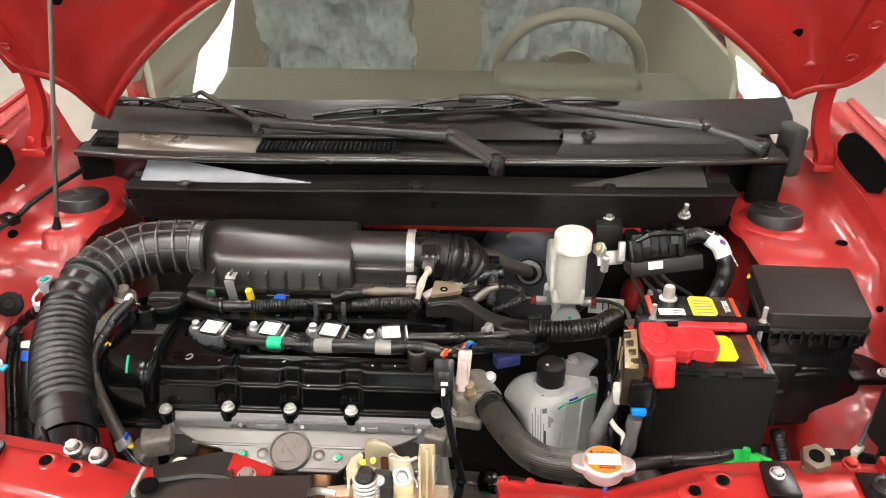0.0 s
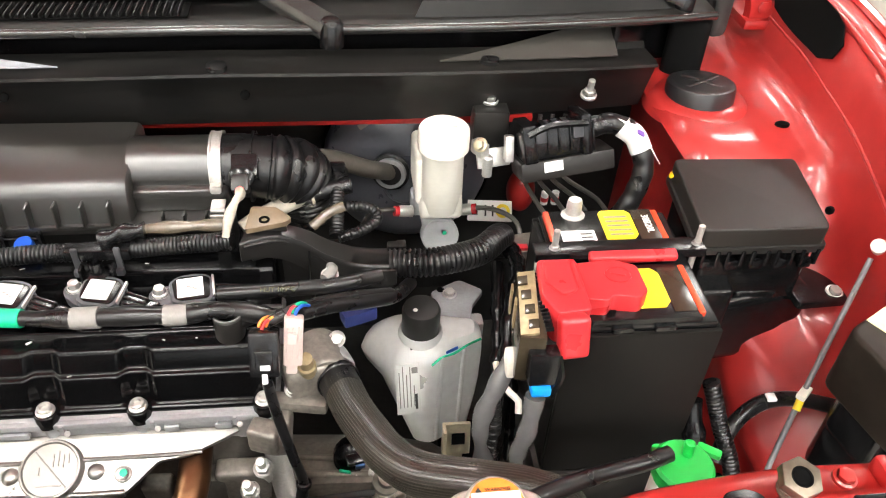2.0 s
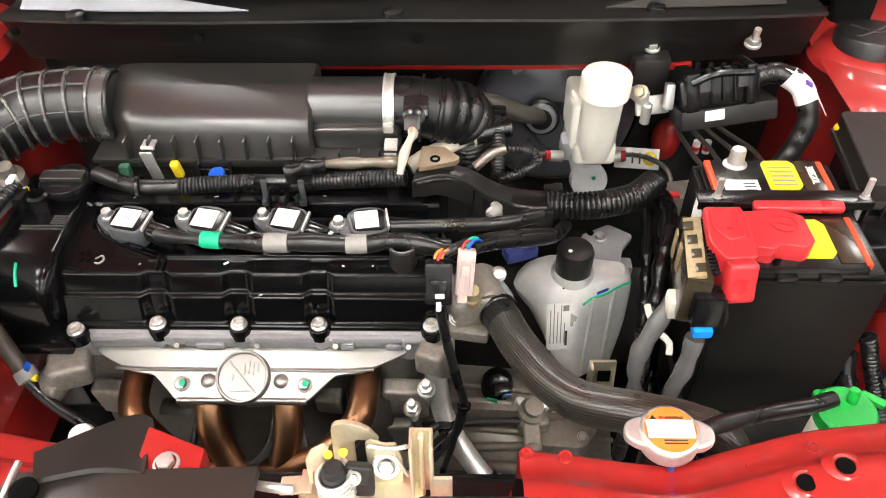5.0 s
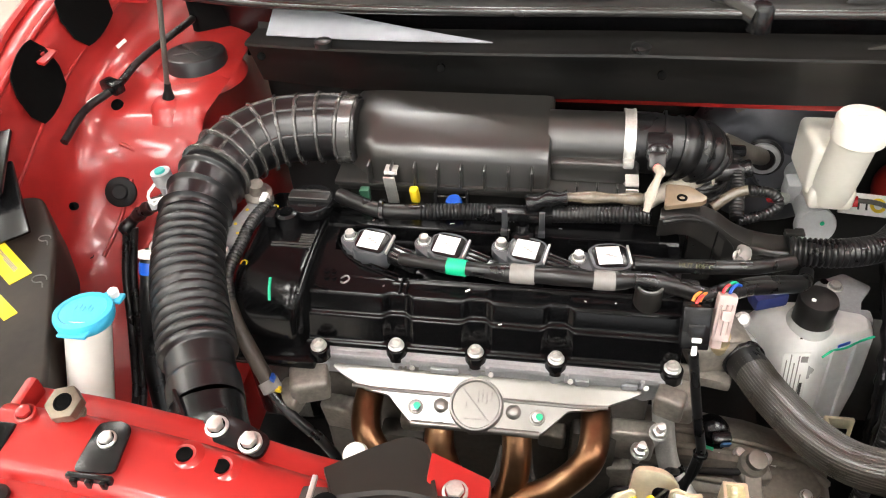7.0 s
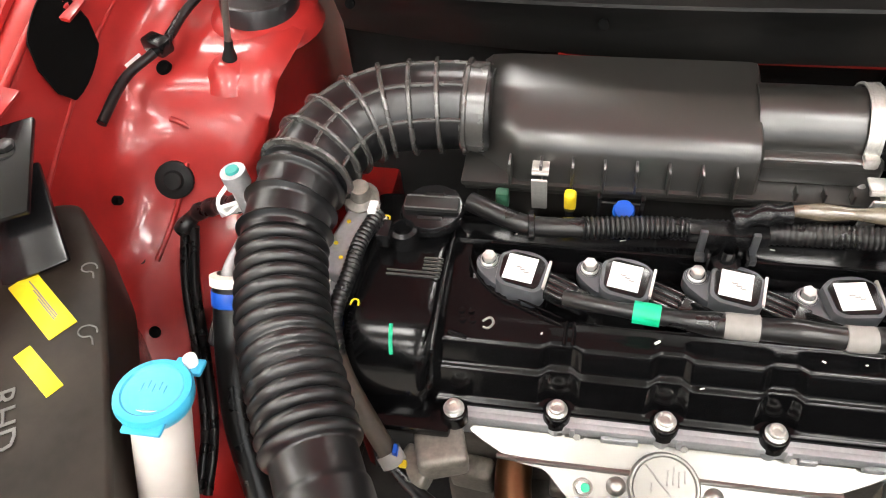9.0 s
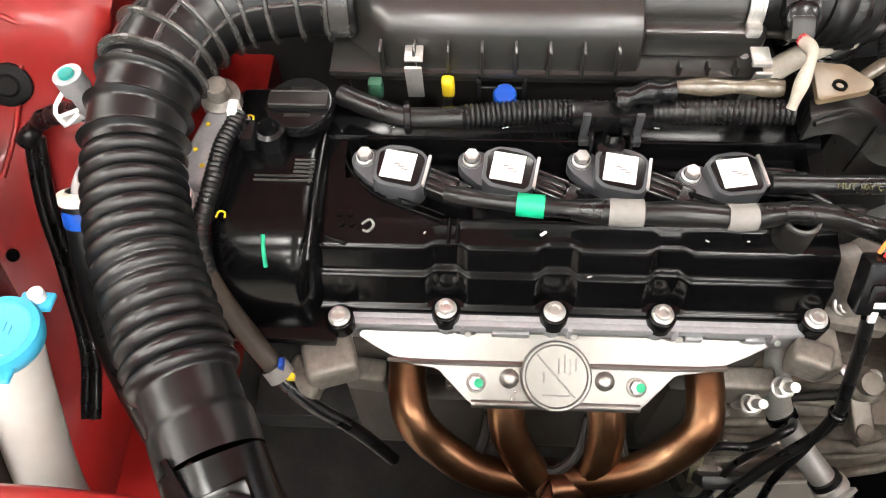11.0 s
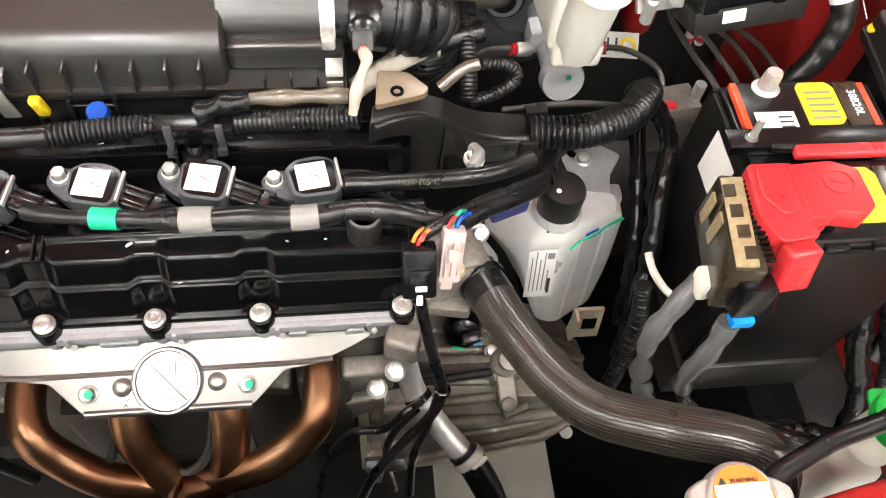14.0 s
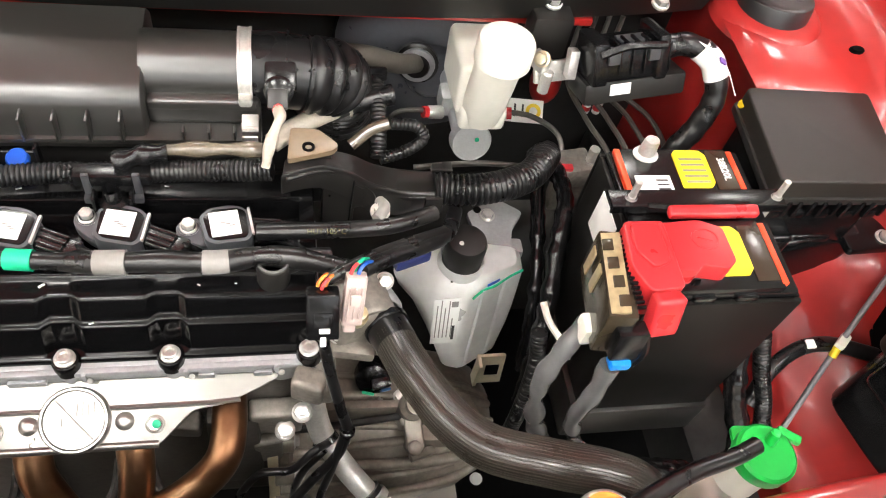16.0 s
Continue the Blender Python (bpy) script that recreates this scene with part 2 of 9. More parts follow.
def rounded_poly(pts, r=0.01, n=4):
    """An outline with rounded corners."""
    out = []
    N = len(pts)
    for i in range(N):
        a, b, c = Vector(pts[i - 1]), Vector(pts[i]), Vector(pts[(i + 1) % N])
        q = min(r, 0.45 * (a - b).length, 0.45 * (c - b).length)
        p0, p1 = b + (a - b).normalized() * q, b + (c - b).normalized() * q
        for k in range(n + 1):
            t = k / n
            out.append(tuple((1 - t) ** 2 * p0 + 2 * t * (1 - t) * b + t * t * p1))
    return out


def hexbolt(p, d=(0, 0, 1), r=0.006, h=0.006, flange=1.5, stud=0.0):
    """A flanged hexagon head, with a stud on top if asked."""
    bm = lathe([(0, -0.002), (r * flange, -0.002), (r * flange, 0.001), (r * 1.1, 0.002)], None, 18)
    hd = prism([(r * math.cos(k * math.pi / 3), r * math.sin(k * math.pi / 3)) for k in range(6)], 0.001, h, r * 0.12)
    bm = merge(bm, hd)
    if stud:
        bm = merge(bm, lathe([(r * 0.55, h), (r * 0.55, h + stud), (0, h + stud + 0.001)], None, 12))
    return move(bm, axis(p, d))


def cable(parent, pts, r, material=RUBBER, name="cable", label="", step=0.008, seg=8):
    return part(name, tube(pts, r, seg, step), material, parent, label, 60)

# ---- setting: the showroom ----
FLOOR_M = mat("polished_floor_tile", (0.44, 0.40, 0.35), 0.25, var=0.06, scale=1.2, bump=0.02)
WALL_M = mat("painted_wall", (0.36, 0.335, 0.325), 0.7, var=0.04, scale=2)
CEIL_M = mat("white_ceiling", (0.60, 0.60, 0.59), 0.8, var=0.03, scale=2)


def lamp_mat(name, strength, colour=(1, 0.97, 0.92)):
    m = bpy.data.materials.new(name)
    m.use_nodes = True
    p = m.node_tree.nodes["Principled BSDF"]
    p.inputs["Base Color"].default_value = (0.8, 0.8, 0.8, 1)
    p.inputs["Emission Color"].default_value = (*colour, 1)
    p.inputs["Emission Strength"].default_value = strength
    return m


def structure(name, bm, material, label, category):
    return tagged(part(name, bm, material), label, category, kind="structure")


structure("floor", box((0, 0.5, -0.05), (16, 14, 0.1), 0), FLOOR_M, "pale beige polished showroom floor tiles", "floor")
structure("ceiling", box((0, 0.5, 3.85), (16, 14, 0.1), 0), CEIL_M, "white showroom ceiling with light panels", "ceiling")
structure("wall_north", box((0, 7.45, 1.9), (16, 0.1, 3.8), 0), WALL_M, "plain pinkish grey showroom wall", "wall")
CREAM = mat("cream_wall", (0.80, 0.77, 0.70), 0.6, var=0.03, scale=2)
structure("wall_west", box((-5.45, 0.5, 1.9), (0.1, 13.8, 3.8), 0), CREAM, "bright cream showroom wall", "wall")


def window_wall(name, at, length, turn):
    """A wall with one wide glazed opening."""
    bms = []
    for c, s in (((0, 0, 0.15), (length, 0.15, 0.3)), ((0, 0, 3.5), (length, 0.15, 0.6)),
                 ((-length / 2 + 0.5, 0, 1.75), (1.0, 0.15, 2.9)), ((length / 2 - 0.5, 0, 1.75), (1.0, 0.15, 2.9))):
        bms.append(box(c, s, 0))
    w = move(merge(*bms), pose(*at, 0, 0, turn))
    return structure(name, w, WALL_M, "showroom wall with a wide shop window", "wall")


window_wall("wall_south", (0, -6.4, 0), 16, 0)
window_wall("wall_east", (7.9, 0.5, 0), 13.8, 90)
LAMP = lamp_mat("lamp_diffuser", 82)
# Row at x -4.6 is unseen, added to brighten the left side
for x in (-4.6, -3.0, -1.0, 1.0, 3.0):
    for y in (-4.0, -2.2, -0.5, 3.5) if x > -4 else (0.4, 1.8, 3.2):
        lt = thing("ceiling_light", (x, y, 3.8), "bright square white ceiling light panel", "ceiling light", "ceiling lights")
        part("light_frame", box((x, y, 3.785), (0.66, 0.66, 0.03), 0.004), WHITE, lt)
        part("diffuser", box((x, y, 3.765), (0.56, 0.56, 0.02), 0.003), LAMP, lt)

# ---- car body ----
car = thing("car", (-0.08, 1.0, 0), "red hatchback with its bonnet propped open", "car")

LEFT = [
    (1.42, [(-0.92, 1.0), (-0.87, 1.0), (-0.83, 0.94), (-0.79, 0.89), (-0.70, 0.885), (-0.61, 0.885), (-0.585, 0.80), (-0.58, 0.40)]),
    (1.20, [(-0.93, 0.985), (-0.875, 0.985), (-0.835, 0.93), (-0.80, 0.885), (-0.70, 0.878), (-0.605, 0.875), (-0.575, 0.80), (-0.57, 0.40)]),
    (1.10, [(-0.93, 0.97), (-0.875, 0.968), (-0.84, 0.91), (-0.805, 0.865), (-0.70, 0.868), (-0.615, 0.865), (-0.585, 0.78), (-0.58, 0.40)]),
    (1.06, [(-0.925, 0.962), (-0.872, 0.96), (-0.84, 0.90), (-0.805, 0.84), (-0.71, 0.825), (-0.63, 0.815), (-0.59, 0.74), (-0.58, 0.40)]),
    (1.00, [(-0.915, 0.95), (-0.866, 0.948), (-0.84, 0.88), (-0.805, 0.77), (-0.72, 0.745), (-0.65, 0.73), (-0.605, 0.66), (-0.60, 0.40)]),
    (0.90, [(-0.90, 0.93), (-0.85, 0.928), (-0.835, 0.84), (-0.80, 0.68), (-0.73, 0.64), (-0.68, 0.60), (-0.65, 0.52), (-0.64, 0.36)]),
    (0.78, [(-0.86, 0.915), (-0.815, 0.91), (-0.81, 0.80), (-0.78, 0.62), (-0.74, 0.55), (-0.70, 0.52), (-0.68, 0.46), (-0.67, 0.34)]),
    (0.62, [(-0.80, 0.90), (-0.76, 0.89), (-0.75, 0.75), (-0.74, 0.60), (-0.73, 0.50), (-0.71, 0.48), (-0.69, 0.44), (-0.68, 0.32)]),
]
LEFT = [(y, [((x if x > -0.72 else -0.72 + (x + 0.72) * 0.60) - (0.06 if k > 5 and y > 0.95 else 0), z) for k, (x, z) in enumerate(pts)]) for y, pts in LEFT]
RIGHT = [(y - 0.06, [(-0.175 - x + (0.07 if k > 5 and y < 0.95 else 0), z + 0.018) for k, (x, z) in enumerate(pts)]) for y, pts in LEFT]


def densify(pts):
    """More points along a section, with softened corners."""
    line, _ = smooth_path([Vector((x, 0, z)) for x, z in pts], 0.01)
    m = 48
    return [line[min(len(line) - 1, round(i * (len(line) - 1) / m))] for i in range(m + 1)]


def apron(side, sign):
    secs = []
    for y, pts in side:
        secs.append([Vector((p.x, y, p.z)) for p in densify(pts)])
    bm = loft(secs, 8)
    # pressed relief: swages on the tower and shallow dents
    for v in bm.verts:
        x, y, z = v.co
        v.co.z += 0.004 * math.exp(-((y - 1.045) / 0.012) ** 2) * math.exp(-((x * sign - 0.70) / 0.10) ** 2) + 0.0010 * noise.noise(Vector((x * 8, y * 8, 0))) + 0.0005 * noise.noise(Vector((x * 22, y * 28, z * 16)))
    bmesh.ops.recalc_face_normals(bm, faces=bm.faces)
    bmesh.ops.solidify(bm, geom=bm.faces[:], thickness=0.002)
    return bm


apl = part("inner_wing", apron(LEFT, -1), RED_IN, car, "glossy red inner wing with the strut tower", 60)
apr = part("inner_wing", apron(RIGHT, 1), RED_IN, car, "glossy red inner wing with the strut tower", 60)


def strip(side, i0, dx, dz, w):
    """A flange that follows the wing's upper edge."""
    line = [Vector((pts[i0][0] + dx, y, pts[i0][1] + dz)) for y, pts in side]
    return tube(line, w, 8, 0.02)


part("wing_edge", strip(LEFT, 0, 0.0, 0.004, 0.007), RED, apl)
part("wing_edge", strip(RIGHT, 0, 0.0, 0.004, 0.007), RED, apr)

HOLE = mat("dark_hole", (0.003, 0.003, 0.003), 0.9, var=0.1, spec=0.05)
PLUG = mat("black_rubber_plug", (0.008, 0.008, 0.008), 0.6, bump=0.05, spec=0.2)


def surf(side, x, y):
    """Height and normal of a wing at a place in plan."""
    def h(px, py):
        rows = sorted(side)
        py = min(max(py, rows[0][0]), rows[-1][0])
        for (ya, a), (yb, b) in zip(rows, rows[1:]):
            if ya <= py <= yb:
                t = (py - ya) / (yb - ya)
                pts = sorted([(pa[0] * (1 - t) + pb[0] * t, pa[1] * (1 - t) + pb[1] * t) for pa, pb in zip(a, b)])
                px = min(max(px, pts[0][0]), pts[-1][0])
                for (xa, za), (xb, zb) in zip(pts, pts[1:]):
                    if xa <= px <= xb:
                        return za + (zb - za) * (px - xa) / max(1e-9, xb - xa)
        return 0.8
    z = h(x, y)
    n = Vector((-(h(x + 0.012, y) - h(x - 0.012, y)) / 0.024, -(h(x, y + 0.012) - h(x, y - 0.012)) / 0.024, 1)).normalized()
    return Vector((x, y, z)), n


def hole(side, owner, x, y, r, material=HOLE, name="hole", lift=0.004, ell=1.0):
    p, n = surf(side, x, y)
    bm = lathe([(0, lift), (r * 0.8, lift), (r, lift - 0.002), (r * 1.02, -0.004)], None, 20)
    bmesh.ops.scale(bm, vec=(1, ell, 1), verts=bm.verts)
    return part(name, move(bm, axis(p, n)), material, owner)


hole(LEFT, apl, -0.728, 1.022, 0.020, PLUG, "rubber_plug", 0.006)
hole(LEFT, apl, -0.728, 1.022, 0.011, PLUG, "rubber_plug", 0.009)
hole(LEFT, apl, -0.740, 1.098, 0.008)
hole(LEFT, apl, -0.775, 0.985, 0.005)
hole(LEFT, apl, -0.760, 0.955, 0.005)
hole(LEFT, apl, -0.745, 0.905, 0.006)
hole(RIGHT, apr, 0.575, 1.083, 0.009, ell=0.55)
hole(RIGHT, apr, 0.600, 0.975, 0.005)
hole(RIGHT, apr, 0.470, 0.80, 0.006)


def wing_opening(side, owner, ys, f, w):
    """A dark sheet over the upper flange for a shaded opening, along the section points."""
    rows = []
    n = 8
    secs = sorted(side)
    for k in range(n + 1):
        y = ys[0] + (ys[1] - ys[0]) * k / n
        a, b = [(p, q) for p, q in zip(secs, secs[1:]) if p[0] <= y <= q[0] + 1e-6][0]
        t = (y - a[0]) / (b[0] - a[0])
        i = int(f)
        x = sum(wt * g * sec[1][m][0] for wt, sec in ((1 - t, a), (t, b)) for m, g in ((i, 1 - f + i), (i + 1, f - i)))
        p, nn = surf(side, x, y)
        half = w * (0.35 + 0.65 * math.sin(math.pi * k / n) ** 0.25)
        sl = nn.cross(Vector((0, 1, 0))).normalized()
        rows.append([p + nn * 0.008 + sl * half * s for s in (-1, -0.5, 0, 0.5, 1)])
    return part("opening", sheet(rows, 0.002), HOLE, owner, "dark sheet for a shaded opening in the wing flange")


for ys in ((1.000, 1.085), (1.135, 1.23)):
    wing_opening(LEFT, apl, ys, 1.45, 0.038)
for ys, w in (((0.86, 0.93), 0.020), ((1.10, 1.26), 0.026)):
    wing_opening(RIGHT, apr, ys, 1.4, w)
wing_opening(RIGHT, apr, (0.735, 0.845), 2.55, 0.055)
# Black blocks are added to fill the deep shade beside the towers
SHADE_FILL = mat("black_shade_fill", (0.004, 0.004, 0.004), 0.9, bump=0.3, bump_scale=300, spec=0.1)
part("shade_block", box((-0.640, 1.315, 0.885), (0.14, 0.05, 0.11), 0.014, (0, 0, 18), 3), SHADE_FILL, apl, "black block for the deep shade beside the strut tower")
part("shade_block", box((0.470, 1.262, 0.905), (0.11, 0.03, 0.15), 0.010, (0, 0, -8), 3), SHADE_FILL, apr, "black block for the deep shade behind the strut tower")
part("shade_block", box((0.500, 1.235, 0.920), (0.05, 0.10, 0.11), 0.012, (0, 0, -25), 3), SHADE_FILL, apr, "black block for the deep shade beside the strut tower")
# folds and pressed lines on the wings
for side, owner, sx in ((LEFT, apl, 1), (RIGHT, apr, -1)):
    for i, d, r in ((2, 0.0, 0.003), (1, 0.0, 0.004)):
        line = []
        for k in range(13):
            y = 0.86 + 0.48 * k / 12 - (0.06 if sx < 0 else 0)
            secs = sorted(side)
            a, b = [(p, q) for p, q in zip(secs, secs[1:]) if p[0] <= y <= q[0] + 1e-6][0]
            t = (y - a[0]) / (b[0] - a[0])
            x = (1 - t) * a[1][i][0] + t * b[1][i][0] + d * sx
            p, nn = surf(side, x, y)
            line.append(p - nn * 0.0015)
        part("fold", tube(line, r, 8, 0.02), RED_IN, owner, "", 60)
    for (xa, ya), (xb, yb) in (((-0.735, 1.085), (-0.640, 1.080)), ((-0.730, 1.060), (-0.650, 1.052)), ((-0.715, 1.035), (-0.745, 0.960)), ((-0.690, 1.030), (-0.700, 0.955))) if sx > 0 else ():
        pts = []
        for k in range(7):
            x, y = xa + (xb - xa) * k / 6, ya + (yb - ya) * k / 6
            p, nn = surf(side, x if sx > 0 else -0.175 - x, y - (0.06 if sx < 0 else 0))
            pts.append(p + nn * 0.0005)
        part("swage", tube(pts, 0.0030, 8, 0.01), RED_IN, owner, "", 60)
# tabs on the wing flange
for side, owner, sx in ((LEFT, apl, 1), (RIGHT, apr, -1)):
    for y in (0.945, 1.075, 1.235) if sx > 0 else (0.945,):
        yy = y if sx > 0 else y - 0.06
        p, n = surf(side, side[2][1][1][0] + 0.008 * sx, yy)
        part("flange_tab", box((p.x, yy, p.z + 0.006), (0.034, 0.034, 0.004), 0.0015, (0, 12 * sx, 0)), RED, owner)
        part("bolt", hexbolt((p.x, yy, p.z + 0.008), (0, 0, 1), 0.006, 0.005, 1.4), RED, owner, "red painted bolt")
for x, y in ((-0.774, 1.199), (-0.774, 1.098), (-0.795, 1.30)):
    p, n = surf(LEFT, x, y)
    part("white_tick", move(box((0, 0, 0.004), (0.022, 0.005, 0.001), 0.0003), axis(p, n)), WHITE, apl, "white paint dash")

# strut top caps
CAPM = mat("satin_black_cap", (0.016, 0.016, 0.017), 0.33, var=0.1, spec=0.8)
for cx, cy, cz, owner in ((-0.660, 1.188, 0.880, apl), (0.490, 1.142, 0.902, apr)):
    c = part("strut_cap", lathe([(0.0430, -0.012), (0.0420, 0.011), (0.0408, 0.0145), (0.0385, 0.0158), (0.035, 0.0152), (0.031, 0.0160), (0, 0.0168)], pose(cx, cy, cz, -7), 36), CAPM, owner, "round black plastic strut cap")
    part("cap_cross", merge(box((cx, cy, cz + 0.0168), (0.055, 0.006, 0.003), 0.001, (0, 0, 30)), box((cx, cy, cz + 0.0168), (0.055, 0.006, 0.003), 0.001, (0, 0, -40))), BLACK, c)
    part("tower_ring", lathe([(0.066, -0.016), (0.060, -0.003), (0.052, 0.003), (0.042, 0.004)], pose(cx, cy, cz - 0.004), 40), RED_IN, owner)

# raised seat for the prop rod and the rod itself
part("rod_seat", lathe([(0.034, -0.02), (0.024, -0.004), (0.014, 0.003), (0.006, 0.003)], pose(-0.670, 1.107, 0.870), 24), RED_IN, apl)
rod = thing("bonnet_prop", (-0.668, 1.104, 0.88), "thin dark steel bonnet prop rod", "prop rod")
part("rod", tube([(-0.668, 1.106, 0.876), (-0.630, 1.113, 1.06), (-0.588, 1.12, 1.262)], 0.0035, 12), mat("dull_steel_rod", (0.22, 0.20, 0.18), 0.4, 0.7, var=0.1), rod, "thin steel rod")
part("grommet", lathe([(0.008, 0), (0.0065, 0.006), (0.005, 0.012), (0.004, 0.022)], axis((-0.668, 1.106, 0.874), (0.2, 0.04, 1)), 16), PLUG, rod, "black rubber grommet")

# bulkhead behind the engine
bk = part("bulkhead", box((-0.09, 1.36, 0.60), (1.06, 0.02, 0.60), 0.004), DARK, car, "dark insulated bulkhead")
part("bulkhead_rim", box((-0.03, 1.150, 0.880), (0.62, 0.05, 0.010), 0.004), RED, bk, "red bulkhead edge")
part("insulation", box((-0.03, 1.30, 0.68), (1.16, 0.03, 0.46), 0.012, seg=3), mat("black_felt_insulation", (0.006, 0.006, 0.006), 0.9, bump=0.4, bump_scale=200), bk, "black felt insulation")
red_spot = bmesh.new()
bmesh.ops.create_uvsphere(red_spot, u_segments=24, v_segments=12, radius=1)
move(red_spot, pose(0.312, 1.262, 0.672) @ Matrix.Diagonal((0.022, 0.024, 0.036, 1)))
part("pressed_boss", red_spot, RED, bk, "red oval pressing")

# lower body: longitudinal rails, cross member and under tray
for x, m, lab in ((-0.60, RED, "red body rail"), (0.45, DARK, "dark body rail")):
    part("rail", box((x, 0.90, 0.50), (0.07, 0.8, 0.11), 0.008), m, car, lab)
part("cross_member", box((-0.09, 0.95, 0.27), (1.0, 0.16, 0.06), 0.02), DARK, car, "black cross member")
under = thing("under_tray", (-0.1, 0.8, 0.25), "black plastic engine under tray", "under tray")
# Tray and rear tray are unseen dark fill for the shade below
part("tray", box((-0.33, 0.83, 0.255), (0.72, 0.62, 0.006), 0.002), DARK, under)
part("rear_tray", box((-0.08, 1.47, 0.262), (1.30, 0.84, 0.006), 0.002), DARK, under, "black panel added to hide the floor behind the engine")
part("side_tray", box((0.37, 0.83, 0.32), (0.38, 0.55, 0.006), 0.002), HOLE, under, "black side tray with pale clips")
for x, y in ((0.21, 0.829), (0.291, 0.828), (0.215, 0.72), (0.30, 0.70)):
    part("clip", lathe([(0.009, 0.322), (0.009, 0.3245), (0, 0.3250)], pose(x, y, 0), 16), WHITE, under, "pale round clip")

# bonnet, hinged at its rear corners and propped open
HOOD_A = 52.0


def hood_rear(x):
    """Where the bonnet ends at the back: an arc between two rounded corners."""
    u = (x + 0.030) / 0.625
    v = 0.400 * (1 - abs(u) ** 2.2) if abs(u) < 1 else 0.0
    xs, vs = (-0.727, -0.7235, -0.718, -0.706, -0.689, -0.655, 0.516, 0.539, 0.568, 0.587, 0.6015, 0.608), (0.230, 0.175, 0.153, 0.1415, 0.128, 0.050, 0.090, 0.130, 0.1405, 0.155, 0.188, 0.233)
    if x <= xs[5] or x >= xs[6]:
        for k in range(len(xs) - 1):
            if k != 5 and xs[k] - 1e-6 <= x <= xs[k + 1] + 1e-6:
                v = max(v, vs[k] + (vs[k + 1] - vs[k]) * (x - xs[k]) / (xs[k + 1] - xs[k]))
    return v


def hood_point(x, v, drop=0.0):
    a = radians(HOOD_A)
    crown = 0.045 * (1 - ((x + 0.08) / 0.7) ** 2)
    return Vector((x, 1.33 - v * math.cos(a) + (crown - drop) * math.sin(a), 0.985 + v * math.sin(a) + (crown - drop) * math.cos(a)))


def HOOD_X(i):
    """Stations across the bonnet, closer together towards its sides."""
    return -0.0595 + 0.6675 * math.sin(math.pi / 2 * (i - 30) / 30)


grid = []
for i in range(61):
    x = HOOD_X(i)
    v0 = hood_rear(x)
    row = []
    for j in range(29):
        v = v0 + (1.0 - v0) * j / 28
        u = (x + 0.0595) / 0.6675
        # a pressed frame: raised band along the edges, sunk fields between
        edge = min(1 - abs(u), (v - v0) * 1.4, (1.0 - v) * 1.4)
        drop = 0.016 * (1 - min(1, max(0, (edge - 0.10) / 0.05))) if edge < 0.16 else 0.0
        row.append(hood_point(x, v, drop))
    grid.append(row)
hood = part("bonnet", sheet(grid, 0.006), RED, car, "red bonnet seen from its bare painted underside", 60)
rim = [hood_point(HOOD_X(i), hood_rear(HOOD_X(i)) + 0.008, 0.020) for i in range(1, 60)]
part("rear_flange", tube(rim, 0.008, 10, 0.02), RED, hood, "", 60)
for x, v in ((-0.473, 0.304), (0.328, 0.322), (-0.605, 0.30), (0.475, 0.249), (-0.2, 0.52), (0.05, 0.52)):
    a = radians(HOOD_A)
    part("hole", lathe([(0, 0.002), (0.009, 0.002), (0.010, -0.002)], axis(hood_point(x, v, 0.010), (0, -math.sin(a), -math.cos(a))), 16), HOLE, hood)
# pressed swages and seams on the underside
for off, r, dr in ((0.055, 0.006, 0.0135),):
    line = [hood_point(-0.70 + 1.24 * i / 40, hood_rear(-0.70 + 1.24 * i / 40) + off + 0.02 * abs(i - 20) / 20, dr) for i in range(41)]
    part("swage", tube(line, r, 8, 0.02, squash=0.6), RED, hood, "", 60)
# hinge plates on the underside and the arms that carry them
for s_, x0 in ((1, 0.545), (-1, -0.700)):
    pl = []
    for k in range(9):
        v = 0.155 + 0.024 * k
        pl.append([hood_point(x0 + s_ * (0.020 - 0.010 * k / 8) + d, v, q) for d, q in ((-0.026, 0.016), (-0.021, 0.024), (0.021, 0.024), (0.026, 0.016))])
    hp = part("hinge_plate", sheet(pl), RED, hood, "raised red hinge plate", 30)
    for v in (0.225, 0.30):
        part("plate_hole", lathe([(0.010, 0.0006), (0.0085, 0.0020), (0.006, 0.0020), (0.005, 0.0004), (0, 0.0004)], axis(hood_point(x0 + s_ * 0.015, v, 0.0245), (0, -math.sin(radians(HOOD_A)), -math.cos(radians(HOOD_A)))), 18), RED, hp)
    xb = 0.600 if s_ > 0 else -0.760
    rows = []
    for x, y, z, w in ((xb, 1.262, 0.945, 0.016), (xb - 0.004 * s_, 1.262, 0.970, 0.014), (xb - 0.018 * s_, 1.264, 1.000, 0.011), (xb - 0.026 * s_, 1.262, 1.040, 0.010), (xb - 0.030 * s_, 1.252, 1.080, 0.010), (xb - 0.034 * s_, 1.236, 1.115, 0.012), (xb - 0.036 * s_, 1.205, 1.155, 0.016)):
        rows.append([Vector((x - w, y, z)), Vector((x - 0.8 * w, y - 0.008, z)), Vector((x + 0.8 * w, y - 0.008, z)), Vector((x + w, y, z))])
    hg = part("hinge", loft(rows, 5, 0.004), RED, car, "red painted bonnet hinge arm", 50)
    part("hinge_foot", box((xb, 1.278, 0.944), (0.045, 0.07, 0.014), 0.005), RED, hg)
    part("pivot", hexbolt((xb, 1.253, 0.966), (0, -1, 0.1), 0.008, 0.006, 1.4), RED, hg)

